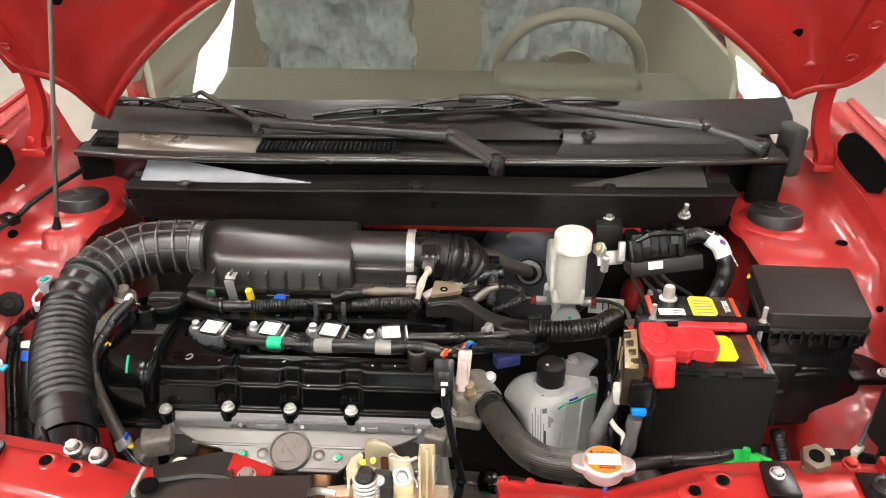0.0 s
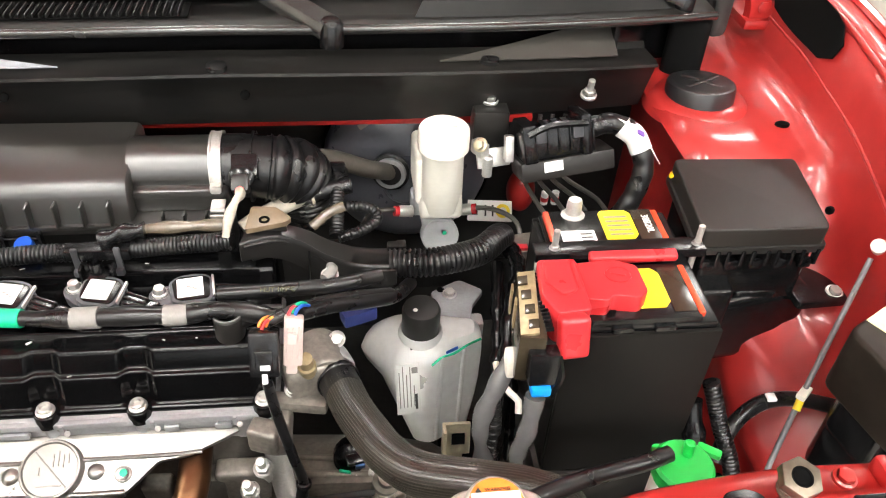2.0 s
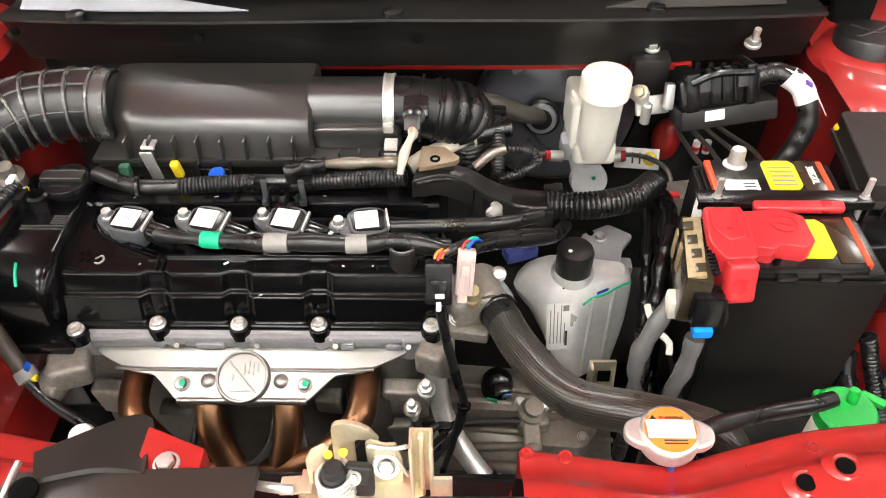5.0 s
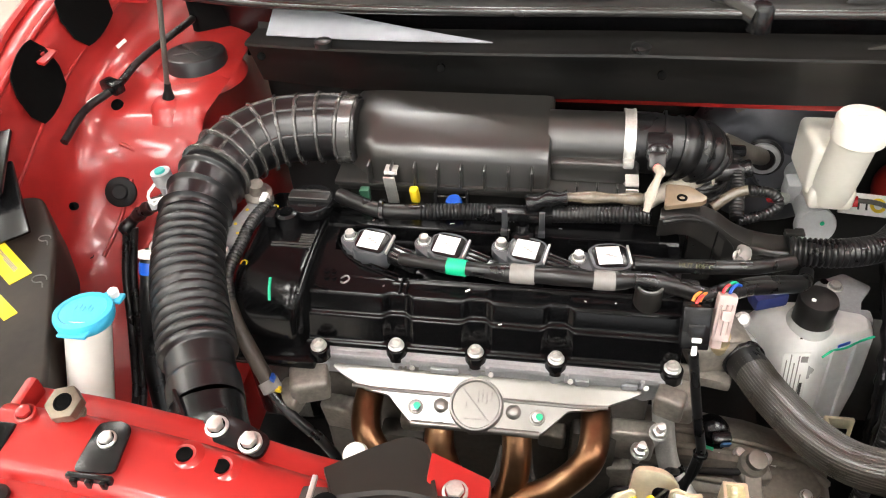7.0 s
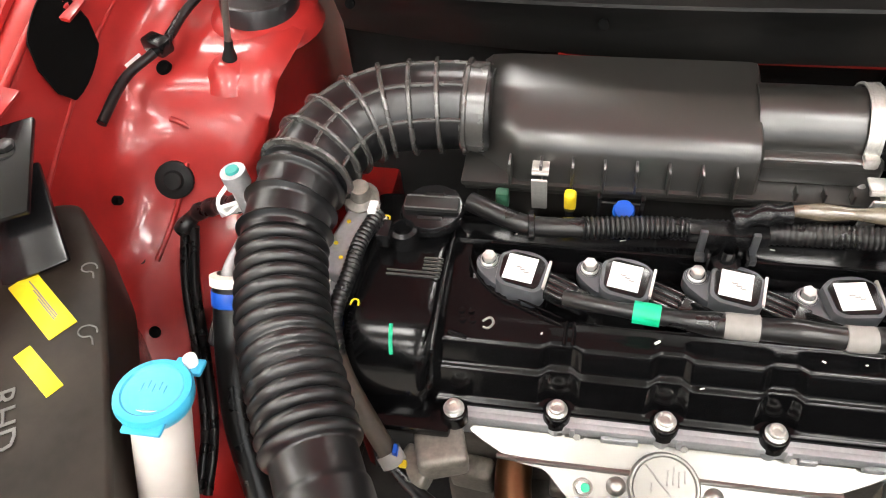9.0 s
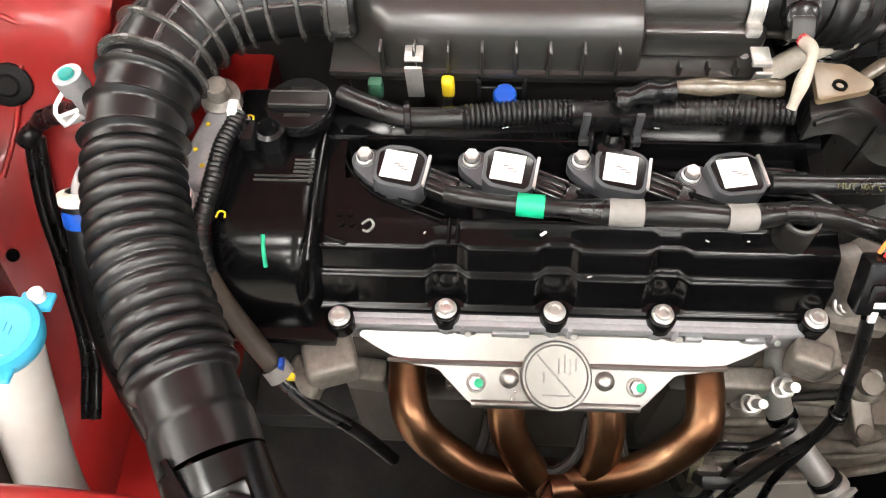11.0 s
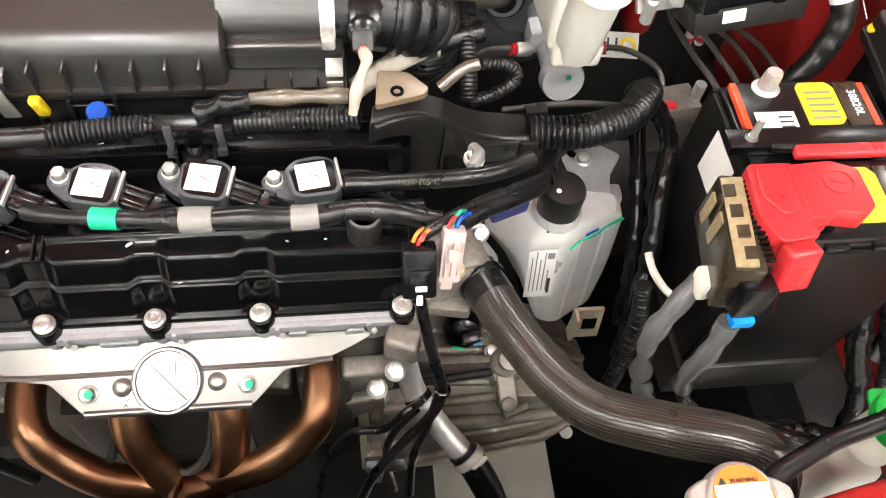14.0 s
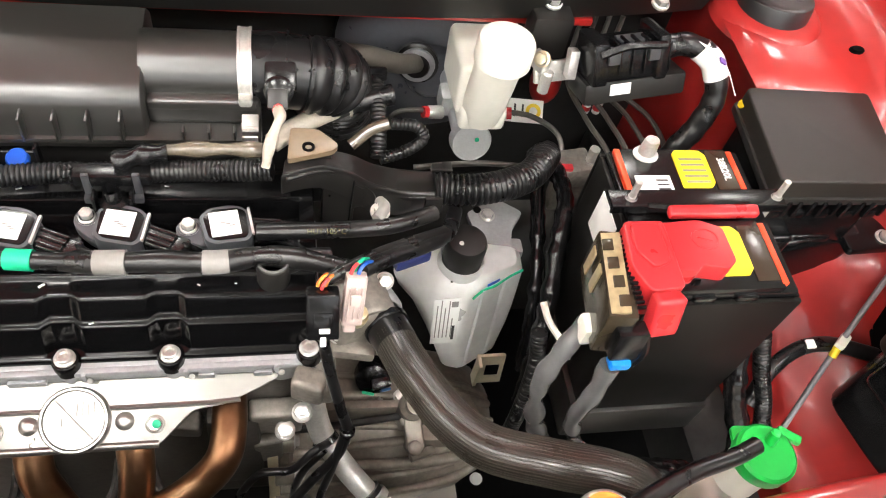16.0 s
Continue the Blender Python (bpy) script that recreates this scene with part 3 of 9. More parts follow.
# front ends of the wings, outside the bay
for side, s in ((LEFT, -1), (RIGHT, 1)):
    secs = []
    for y, pts in side:
        x0, z0 = pts[0]
        secs.append([Vector((x0 + s * dx, y, z0 + dz)) for dx, dz in ((0, 0.004), (0.010, 0.004), (0.020, -0.006), (0.032, -0.04), (0.045, -0.12), (0.06, -0.3), (0.06, -0.55))])
    part("wing_skin", loft(secs, 5, 0.002), RED, car, "glossy red outer wing", 60)
    for y0 in (0.95,):
        cx = side[0][1][0][0] + s * 0.04
        wheel = part("wheel", lathe([(0.10, -0.09), (0.20, -0.095), (0.27, -0.09), (0.295, -0.06), (0.295, 0.06), (0.27, 0.09), (0.20, 0.095), (0.10, 0.09)], axis((cx - s * 0.09, 1.16, 0.295), (1, 0, 0)), 48), RUBBER, car, "black front tyre")
        part("rim", lathe([(0, 0.03), (0.05, 0.04), (0.19, 0.07), (0.205, 0.092)], axis((cx - s * 0.09, 1.16, 0.295), (s, 0, 0)), 40), ALU, wheel)

# ---- engine ----
engine = thing("engine", (-0.24, 0.85, 0.30), "transverse four-cylinder engine with a satin black cam cover", "engine")
BOLTS_X = (-0.396, -0.3135, -0.229, -0.146, -0.030)
BOLTS_Y = (0.798, 0.807, 0.807, 0.807, 0.807)


def cover_sheet():
    prof = [(0.8064, 0.744), (0.8068, 0.7610), (0.8073, 0.7640), (0.8086, 0.7655), (0.8105, 0.7660), (0.8124, 0.7668), (0.8135, 0.7690),
            (0.8148, 0.7740), (0.8195, 0.7920), (0.8200, 0.7942), (0.8208, 0.7954), (0.8222, 0.7960), (0.8242, 0.7965), (0.8256, 0.7974), (0.8264, 0.7996),
            (0.8330, 0.8125), (0.8340, 0.8146), (0.8356, 0.8160), (0.8380, 0.8168), (0.8460, 0.8180), (0.8512, 0.8188), (0.8530, 0.8200), (0.8538, 0.8212), (0.8552, 0.8218), (0.8572, 0.8218), (0.8582, 0.8208), (0.8596, 0.8150),
            (0.8606, 0.8110), (0.868, 0.8105), (0.874, 0.8105), (0.880, 0.8105), (0.886, 0.8105), (0.892, 0.8105), (0.898, 0.8105), (0.904, 0.8105), (0.910, 0.8105), (0.918, 0.8105), (0.926, 0.811), (0.9275, 0.824), (0.9305, 0.828), (0.955, 0.829), (0.960, 0.827), (0.964, 0.822), (0.970, 0.76)]
    rows = []
    n = 300
    for i in range(n + 1):
        x = -0.418 + 0.394 * i / n
        row = []
        for k, (y, z) in enumerate(prof):
            dy = 0.0
            for b in BOLTS_X[1:4]:
                u = abs(x - b) / 0.0175
                if u < 1 and 5 <= k <= 19:
                    q = min(1.0, 1.7 * (1 - u))
                    dy = max(dy, 0.0060 * q * q * (3 - 2 * q) * (1.0 if k < 15 else 0.75))
            zz = z
            if x < -0.305 and 0.8525 < y < 0.8600:
                zz = min(zz, 0.8195)
            top = 0.8195 + 0.10 * (y - 0.857)
            if 0.8585 < y < 0.927 and (x < -0.395 or (x < -0.305 and y < 0.855 + 0.044 * (-0.315 - x) / 0.080) or x > -0.036):
                zz = top
            row.append(Vector((x, y + dy, zz)))
        rows.append(row)
    rows.insert(0, [Vector((-0.421, p.y, 0.74)) for p in rows[0]])
    rows.append([Vector((-0.0225, p.y, p.z - 0.003)) for p in rows[-1]])
    rows.append([Vector((-0.0215, p.y, 0.74)) for p in rows[-1]])
    return sheet(rows, 0)


cover = part("cam_cover", cover_sheet(), SATIN, engine, "satin black ribbed cam cover", 50)
def case_sheet():
    """A bulged end: flat top running down in a wide curve to the front."""
    rows = []
    n = 28
    for i in range(n + 1):
        u = -1 + 2 * i / n
        x = -0.451 + 0.041 * u
        edge = abs(u) ** 7
        row = [Vector((x, y, 0.8360 - 0.010 * edge)) for y in (0.970, 0.94, 0.91, 0.88, 0.862)]
        for k in range(13):
            a = radians(7.5 * k)
            row.append(Vector((x, 0.850 - (0.052 - 0.016 * edge) * math.sin(a), 0.776 + (0.060 - 0.010 * edge) * math.cos(a))))
        row += [Vector((x, 0.797 + 0.016 * edge, 0.755)), Vector((x, 0.796 + 0.016 * edge, 0.64))]
        rows.append(row)
    rows.insert(0, [Vector((p.x - 0.0015, p.y, min(p.z - 0.004, 0.80)) if k < 12 else (p.x - 0.0015, p.y + 0.004, p.z)) for k, p in enumerate(rows[0])])
    rows.insert(0, [Vector((p.x, max(p.y, 0.815), 0.64)) for p in rows[0]])
    rows.append([Vector((p.x + 0.0015, p.y, min(p.z - 0.004, 0.815)) if k < 12 else (p.x + 0.0015, p.y + 0.004, p.z)) for k, p in enumerate(rows[-1])])
    rows.append([Vector((p.x, max(p.y, 0.815), 0.64)) for p in rows[-1]])
    return sheet(rows)


part("timing_case", case_sheet(), SATIN, cover, "satin black bulged timing end", 60)
part("case_foot", box((-0.448, 0.795, 0.756), (0.10, 0.030, 0.012), 0.004), SATIN, cover)
for bx, by in zip(BOLTS_X, BOLTS_Y):
    post = lathe([(0.0112, 0.754), (0.0112, 0.7678), (0.0106, 0.7690), (0.0095, 0.7695), (0.0, 0.7695)], pose(bx, by, 0), 28)
    part("bolt_boss", post, SATIN, cover)
    part("head_boss", lathe([(0.0068, 0.735), (0.0078, 0.7545)], pose(bx, by - 0.001, 0), 18), ALU, cover)
    b = lathe([(0.0086, 0.7695), (0.0086, 0.7708), (0.0079, 0.7716), (0.0068, 0.7722), (0.0066, 0.7752), (0.0058, 0.7760), (0.0040, 0.7760), (0.0034, 0.7728), (0, 0.7728)], pose(bx, by, 0), 28)
    part("bolt", b, ZINC, cover, "bright zinc socket bolt")
# raised seams on the top
for pts, r in (([(-0.398, 0.915, 0.824), (-0.390, 0.898, 0.8235), (-0.368, 0.876, 0.8225), (-0.316, 0.855, 0.8205)], 0.0013), ([(-0.394, 0.920, 0.824), (-0.385, 0.901, 0.8235), (-0.365, 0.882, 0.8225), (-0.316, 0.861, 0.8205)], 0.0010),
               ([(-0.312, 0.838, 0.8172), (-0.311, 0.858, 0.8200)], 0.0016), ([(-0.3055, 0.838, 0.8172), (-0.3045, 0.858, 0.8200)], 0.0016),
               ([(-0.38, 0.9285, 0.827), (-0.045, 0.9285, 0.827)], 0.0016),
               ([(-0.404, 0.84, 0.819), (-0.389, 0.836, 0.8175)], 0.002), ([(-0.411, 0.81, 0.834), (-0.4125, 0.88, 0.8365), (-0.4115, 0.95, 0.8355)], 0.0018)):
    part("seam", tube(pts, r, 8), SATIN, cover)
part("moulded_figure", tube([(-0.378, 0.852, 0.8190), (-0.372, 0.856, 0.8197), (-0.369, 0.851, 0.8193), (-0.373, 0.846, 0.8187), (-0.377, 0.847, 0.8188)], 0.0011, 6, 0.002), GREYT, cover, "chalked curl")
EDGE = mat("pale_cover_edge", (0.055, 0.054, 0.052), 0.32, var=0.2, scale=60, spec=0.7)
for k in range(4):
    part("rib", box((-0.424, 0.887 + 0.0037 * k, 0.8366), (0.016, 0.0011, 0.0022), 0.0004), EDGE, cover, "pale rib")
for k in range(2):
    part("rib", box((-0.439, 0.8788 + 0.0042 * k, 0.8366), (0.045, 0.0011, 0.0022), 0.0004), EDGE, cover, "pale rib")
for x, y in ((-0.396, 0.861), (-0.388, 0.861), (-0.394, 0.852), (-0.386, 0.852)):
    part("moulded_stamp", lathe([(0.0030, 0.0), (0.0030, 0.0008), (0.0020, 0.0008), (0.0018, 0.0002), (0, 0.0002)], pose(x, y, 0.8206), 12), SATIN, cover)
part("paint_mark", tube([(-0.4475, 0.832, 0.8332), (-0.4468, 0.822, 0.8272), (-0.4455, 0.813, 0.8185)], 0.0016, 6), TEAL, cover, "green paint mark")
part("paint_mark", box((-0.241, 0.8475, 0.8188), (0.0055, 0.0022, 0.0006), 0.0002, (0, 0, 40)), WHITE, cover)
# lint and paint flecks on the cover
for fx, fy, fz, fl_, fa in ((-0.205, 0.8235, 0.7972, 0.004, 20), (-0.120, 0.8445, 0.8184, 0.003, -30), (-0.33, 0.846, 0.8186, 0.0025, 60), (-0.09, 0.8450, 0.8184, 0.002, 10), (-0.27, 0.9400, 0.8292, 0.005, 15), (-0.15, 0.9420, 0.8292, 0.004, -10), (-0.36, 0.9380, 0.8292, 0.003, 40)):
    part("fleck", box((fx, fy, fz), (fl_, 0.0011, 0.0004), 0.0001, (0, 0, fa)), WHITE, cover)
# breather stub at the end of the cover
part("breather_stub", lathe([(0.0142, 0.806), (0.0138, 0.838), (0.0132, 0.8425), (0.0122, 0.844), (0.0108, 0.8435), (0.0102, 0.840), (0.0100, 0.815), (0, 0.815)], pose(-0.059, 0.850, 0), 32), BLACK, cover, "short open black pipe stub")
# Gloss on the stub's rim is painted by a paler ring
part("stub_rim", lathe([(0.0140, 0.842), (0.0136, 0.8446), (0.0126, 0.8454), (0.0112, 0.8448), (0.0108, 0.8425)], pose(-0.059, 0.850, 0), 32), EDGE, cover, "pipe stub rim, its highlight in the colour")
part("stub_branch", tube([(-0.050, 0.852, 0.832), (-0.032, 0.858, 0.834), (-0.012, 0.862, 0.830)], 0.0085, 14), RUBBER, cover, "rubber branch of the stub")
# sensor stub by the oil cap
part("sensor_stub", lathe([(0.012, 0.83), (0.012, 0.852), (0.0085, 0.854), (0.0085, 0.84), (0, 0.84)], pose(-0.452, 0.915, 0), 24), BLACK_S, cover)
part("sensor_plug", merge(box((-0.468, 0.912, 0.848), (0.012, 0.02, 0.016), 0.003), box((-0.474, 0.918, 0.856), (0.008, 0.01, 0.008), 0.002)), BLACK_S, cover)
for p in ((-0.470, 0.928, 0.848), (-0.478, 0.842, 0.842)):
    part("clip", tube([Vector(p) + Vector((-0.0035, -0.002, 0)), Vector(p) + Vector((-0.002, 0.003, 0.001)), Vector(p) + Vector((0.0025, 0.0025, 0.001)), Vector(p) + Vector((0.003, -0.002, 0))], 0.0008, 6, 0.002), YELLOW, cover, "small yellow clip")

# cylinder head strip under the cover
HX = [(-0.402, 0.7605), (-0.028, 0.7605), (-0.016, 0.752), (-0.028, 0.728), (-0.055, 0.716), (-0.380, 0.716), (-0.405, 0.722), (-0.415, 0.742)]
head = prism(rounded_poly(HX, 0.006), 0, 0.16, 0.003, Matrix.Translation((0, 0.9625, 0)) @ Matrix.Rotation(radians(90), 4, "X"))
headp = part("cylinder_head", head, ALU, engine, "bare grey cast aluminium cylinder head")
part("head_lip", box((-0.218, 0.8015, 0.7555), (0.372, 0.008, 0.008), 0.002), ALU, headp)
for x, w in ((-0.30, 0.026), (-0.14, 0.010), (-0.092, 0.034), (-0.118, 0.012)):
    part("cast_pad", box((x, 0.8005, 0.750), (w, 0.004, 0.007), 0.001), ALU, headp)
for k in range(3):
    part("cast_letter_block", box((-0.311 + 0.009 * k, 0.8005, 0.7425), (0.0065, 0.003, 0.0055), 0.001), SHIELD, headp)
for k in range(4):
    part("cast_letter_block", box((-0.235 + 0.007 * k, 0.8015, 0.7485), (0.004, 0.002, 0.005), 0.001), SHIELD, headp)
for x in (-0.300, -0.216, -0.134, -0.058):
    part("cast_web", box((x, 0.7985, 0.7525), (0.004, 0.006, 0.012), 0.001), ALU, headp)
    part("core_plug", lathe([(0.003, 0), (0.0026, 0.001), (0, 0.0012)], axis((x + 0.004, 0.7955, 0.7490), (0, -0.8, 0.6)), 12), ZINC, headp, "bright machined spot")
for x, w in ((-0.262, 0.030), (-0.118, 0.014), (-0.070, 0.016)):
    part("cast_pad", box((x, 0.7990, 0.7450), (w, 0.005, 0.007), 0.0012), ALU, headp)
part("head_ear", merge(box((-0.405, 0.775, 0.735), (0.042, 0.035, 0.030), 0.007, (0, 0, 18), 3), box((-0.425, 0.765, 0.722), (0.03, 0.03, 0.024), 0.006, (10, 0, -20), 3)), ALU_D, engine, "rough cast lug")
part("head_ear", merge(box((-0.030, 0.785, 0.742), (0.03, 0.022, 0.032), 0.006, (0, 0, -20), 3), box((-0.016, 0.80, 0.735), (0.02, 0.05, 0.03), 0.006, seg=3)), ALU_D, engine, "cast lug")
BLOCK = mat("grimy_cast_iron", (0.075, 0.068, 0.060), 0.55, 0.3, var=0.35, scale=25, bump=0.35, bump_scale=350)
part("engine_block", merge(box((-0.23, 0.875, 0.58), (0.37, 0.15, 0.30), 0.02, seg=3), box((-0.10, 0.795, 0.60), (0.05, 0.03, 0.16), 0.008), box((-0.31, 0.79, 0.56), (0.06, 0.03, 0.18), 0.01)), BLOCK, engine, "dark cast engine block")
for k, (x, z, w, h) in enumerate(((-0.385, 0.66, 0.04, 0.05), (-0.30, 0.655, 0.03, 0.03), (-0.225, 0.665, 0.03, 0.028), (-0.145, 0.655, 0.03, 0.03), (-0.06, 0.66, 0.05, 0.06), (-0.07, 0.59, 0.03, 0.07))):
    part("cast_rib", box((x, 0.794, z), (w, 0.02, h), 0.005, (8, 0, 6 * (k % 3 - 1)), 3), ALU_D, engine)


# heat shield: a tilted pressed plate with a turned-down lower half
def shield_bm():
    up = [(-0.383, 0.003), (-0.058, 0.003), (-0.056, -0.002), (-0.072, -0.010), (-0.104, -0.0235), (-0.130, -0.027), (-0.155, -0.052), (-0.162, -0.056), (-0.288, -0.056), (-0.295, -0.052), (-0.320, -0.027), (-0.345, -0.0235), (-0.372, -0.010), (-0.385, -0.002)]
    m = Matrix.Translation((0, 0.800, 0.7355)) @ Matrix.Rotation(radians(24), 4, "X")
    return prism(rounded_poly(up, 0.004), -0.004, 0.003, 0.0022, m, 3), m


sb, SM = shield_bm()
shield = part("heat_shield", sb, SHIELD, engine, "bright pressed steel exhaust heat shield")
part("fold", move(tube([(-0.360, -0.020, 0.0035), (-0.325, -0.0215, 0.0038), (-0.225, -0.0215, 0.004), (-0.125, -0.0215, 0.0038), (-0.09, -0.020, 0.0035)], 0.0022, 8), SM), SHIELD, shield)
part("edge_fold", move(tube([(-0.292, -0.0535, 0.001), (-0.158, -0.0535, 0.001)], 0.0038, 10), SM), SHIELD, shield)
disc = part("warning_disc", lathe([(0, 0.009), (0.0240, 0.009), (0.0252, 0.0106), (0.0268, 0.0106), (0.028, 0.009), (0.0285, 0.002)], SM @ pose(-0.225, -0.030, 0), 48), SHIELD, shield, "round embossed warning plate")
DM = SM @ pose(-0.225, -0.030, 0.0094)
part("emboss_line", move(box((0, 0, 0), (0.046, 0.0014, 0.001), 0.0004, (0, 0, -48)), DM), GREYT, disc)
for k in range(4):
    part("emboss_line", move(box((0.002 + 0.0045 * k, 0.008 + 0.002 * (k % 2), 0), (0.001, 0.014 - 0.002 * abs(k - 1), 0.0008), 0.0003), DM), GREYT, disc)
part("emboss_line", move(box((0.0, -0.015, 0), (0.022, 0.001, 0.0008), 0.0003), DM), GREYT, disc)
part("emboss_line", move(box((-0.010, -0.001, 0), (0.001, 0.007, 0.0008), 0.0003), DM), GREYT, disc)
for x in (-0.2885, -0.161):
    part("nut", hexbolt(SM @ Vector((x, -0.037, 0.004)), SM.to_3x3() @ Vector((0, 0, 1)), 0.0058, 0.006, 1.35), ZINC, shield)
    part("paint_mark", move(lathe([(0.0038, 0), (0.0036, 0.0008), (0, 0.0008)], None, 12), SM @ pose(x + 0.002, -0.037, 0.0102)), TEAL, shield, "green paint mark")
for x in (-0.262, -0.186):
    part("dimple", move(lathe([(0.008, 0.003), (0.005, 0.0055), (0.003, 0.006), (0, 0.006)], None, 20), SM @ pose(x, -0.033, 0)), SHIELD, shield)

# exhaust runners
END = (-0.224, 0.704, 0.638)
for x, end, mid in ((-0.345, (-0.232, 0.712, 0.632), [(-0.338, 0.742, 0.694), (-0.320, 0.728, 0.675), (-0.290, 0.715, 0.655), (-0.258, 0.712, 0.638)]),
               (-0.264, END, [(-0.261, 0.742, 0.684), (-0.250, 0.727, 0.660), (-0.234, 0.711, 0.638)]),
               (-0.182, END, [(-0.180, 0.742, 0.683), (-0.184, 0.724, 0.656), (-0.196, 0.710, 0.638)]),
               (-0.101, (-0.214, 0.712, 0.634), [(-0.106, 0.742, 0.694), (-0.124, 0.728, 0.676), (-0.152, 0.716, 0.659), (-0.182, 0.713, 0.646)])):
    part("exhaust_runner", tube([(x, 0.80, 0.708), (x, 0.766, 0.702), *mid, end], 0.0158, 20, 0.004), HEAT, engine, "heat-tinted copper coloured exhaust pipe")
part("collector", lathe([(0.0, 0.012), (0.018, 0.008), (0.032, -0.012), (0.034, -0.03), (0.028, -0.10), (0.028, -0.16)], pose(-0.223, 0.705, 0.634), 28), HEAT, engine, "heat-tinted collector")
for a, b in ((-0.345, -0.264), (-0.264, -0.182), (-0.182, -0.101)):
    part("gasket_loop", tube([(a + 0.012, 0.752, 0.688), (a + 0.02, 0.728, 0.662), ((a + b) / 2, 0.716, 0.648), (b - 0.02, 0.728, 0.662), (b - 0.012, 0.752, 0.688)], 0.0045, 8), DARK, engine)

# studs and pipes at the end of the head
for p, h in (((-0.052, 0.775, 0.668), 0.018), ((-0.036, 0.778, 0.700), 0.016)):
    part("stud", merge(hexbolt(p, (0, -0.35, 0.94), 0.0075, 0.010, 1.3, h), lathe([(0.0055, -0.04), (0.0055, 0)], axis(p, (0, -0.35, 0.94)), 12)), ZINC, engine, "zinc stud with nut")
pipe = thing("coolant_pipe", (0.01, 0.75, 0.55), "bright steel coolant pipe ending in a black hose", "pipe")
part("pipe", tube([(-0.031, 0.826, 0.715), (-0.026, 0.808, 0.672), (-0.016, 0.784, 0.634), (0.006, 0.757, 0.610), (0.034, 0.728, 0.590)], 0.0118, 20), ZINC, pipe, "bright steel pipe")
part("hose", tube([(0.028, 0.734, 0.5945), (0.040, 0.722, 0.583), (0.058, 0.700, 0.550), (0.070, 0.682, 0.50), (0.075, 0.67, 0.44)], 0.0150, 18), RUBBER, pipe, "black rubber hose")
part("hose_clip", lathe([(0.0155, -0.005), (0.0168, -0.004), (0.0168, 0.004), (0.0155, 0.005)], axis((0.035, 0.7275, 0.589), (0.6, -0.6, -0.45)), 20), ZINC, pipe)
part("clip_ears", merge(box((0.040, 0.716, 0.604), (0.012, 0.004, 0.010), 0.001, (20, 0, 40)), box((0.046, 0.720, 0.600), (0.012, 0.004, 0.010), 0.001, (20, 0, 40))), ZINC, pipe)
part("pipe_tie", lathe([(0.012, -0.004), (0.0138, -0.003), (0.0138, 0.003), (0.012, 0.004)], axis((-0.012, 0.778, 0.628), (0.5, -0.7, -0.5)), 20), BLACK_S, pipe)

# ---- gearbox casting beside the block ----
gearbox = thing("gearbox", (0.08, 0.85, 0.30), "grey cast gearbox housing below the hoses", "gearbox")
BELL = mat("brown_grey_cast_housing", (0.21, 0.187, 0.158), 0.40, 0.35, var=0.30, scale=24, bump=0.10, bump_scale=350)
BX = Matrix.Translation((0, 0.862, 0.466)) @ Matrix.Rotation(radians(90), 4, "Y")
BELL_R = ((-0.062, 0.110), (-0.058, 0.115), (-0.048, 0.115), (-0.044, 0.104), (-0.02, 0.102), (0.05, 0.098), (0.10, 0.093), (0.15, 0.082), (0.180, 0.064), (0.196, 0.040))


def bell_r(x):
    """The housing's radius at a place along its axis."""
    for (xa, ra), (xb, rb) in zip(BELL_R, BELL_R[1:]):
        if xa <= x <= xb:
            return ra + (rb - ra) * (x - xa) / (xb - xa)
    return BELL_R[-1][1]


def bell_at(x, deg, up=0.0):
    """A place on the housing; 0 degrees is the top, 90 the front."""
    r, a = bell_r(x) + up, radians(deg)
    return Vector((x, 0.862 - r * math.sin(a), 0.466 + r * math.cos(a)))


part("bell_housing", lathe([(r, x) for x, r in BELL_R] + [(0.0, 0.200)], BX, 56), BELL, gearbox, "brownish grey cast bell housing", 40)
for k, (d0, d1, x1) in enumerate(((-12, -4, 0.19), (4, 8, 0.19), (16, 13, 0.15), (22, 30, 0.195), (38, 34, 0.16), (46, 56, 0.19), (62, 60, 0.14), (76, 74, 0.17))):
    part("cast_rib", tube([bell_at(-0.044 + (x1 + 0.044) * q / 8, d0 + (d1 - d0) * q / 8, 0.001 + 0.003 * (k % 2)) for q in range(9)], 0.0042 + 0.0014 * (k % 3), 8, 0.02), BELL, gearbox, "", 60)
for d in (-8, 12, 30, 48, 66):
    p = bell_at(-0.053, d, -0.002)
    part("flange_lug", lathe([(0.012, -0.010), (0.012, 0.010), (0.0, 0.010)], Matrix.Translation(p) @ Matrix.Rotation(radians(90), 4, "Y"), 16), BELL, gearbox)
    part("bolt", hexbolt(p + Vector((0.010, 0, 0)), (1, 0, 0), 0.0062, 0.006, 1.4), ZINC, gearbox)
part("mount_pad", prism(rounded_poly([(0.092, 0.800), (0.150, 0.796), (0.172, 0.822), (0.160, 0.856), (0.108, 0.858)], 0.010), 0.535, 0.556, 0.004, None, 3), BELL, gearbox, "flat cast pad")
lever = part("selector_housing", merge(box((0.088, 0.832, 0.566), (0.038, 0.036, 0.030), 0.006, (10, 0, 12), 3), lathe([(0.016, 0), (0.016, 0.014), (0.011, 0.018), (0.011, 0.028), (0, 0.029)], axis((0.086, 0.830, 0.578), (0.1, -0.3, 1)), 22)), BELL, gearbox, "cast selector housing")
part("selector_arm", box((0.087, 0.806, 0.572), (0.020, 0.044, 0.010), 0.003, (18, 0, 4), 3), BELL, lever, "cast lever arm")
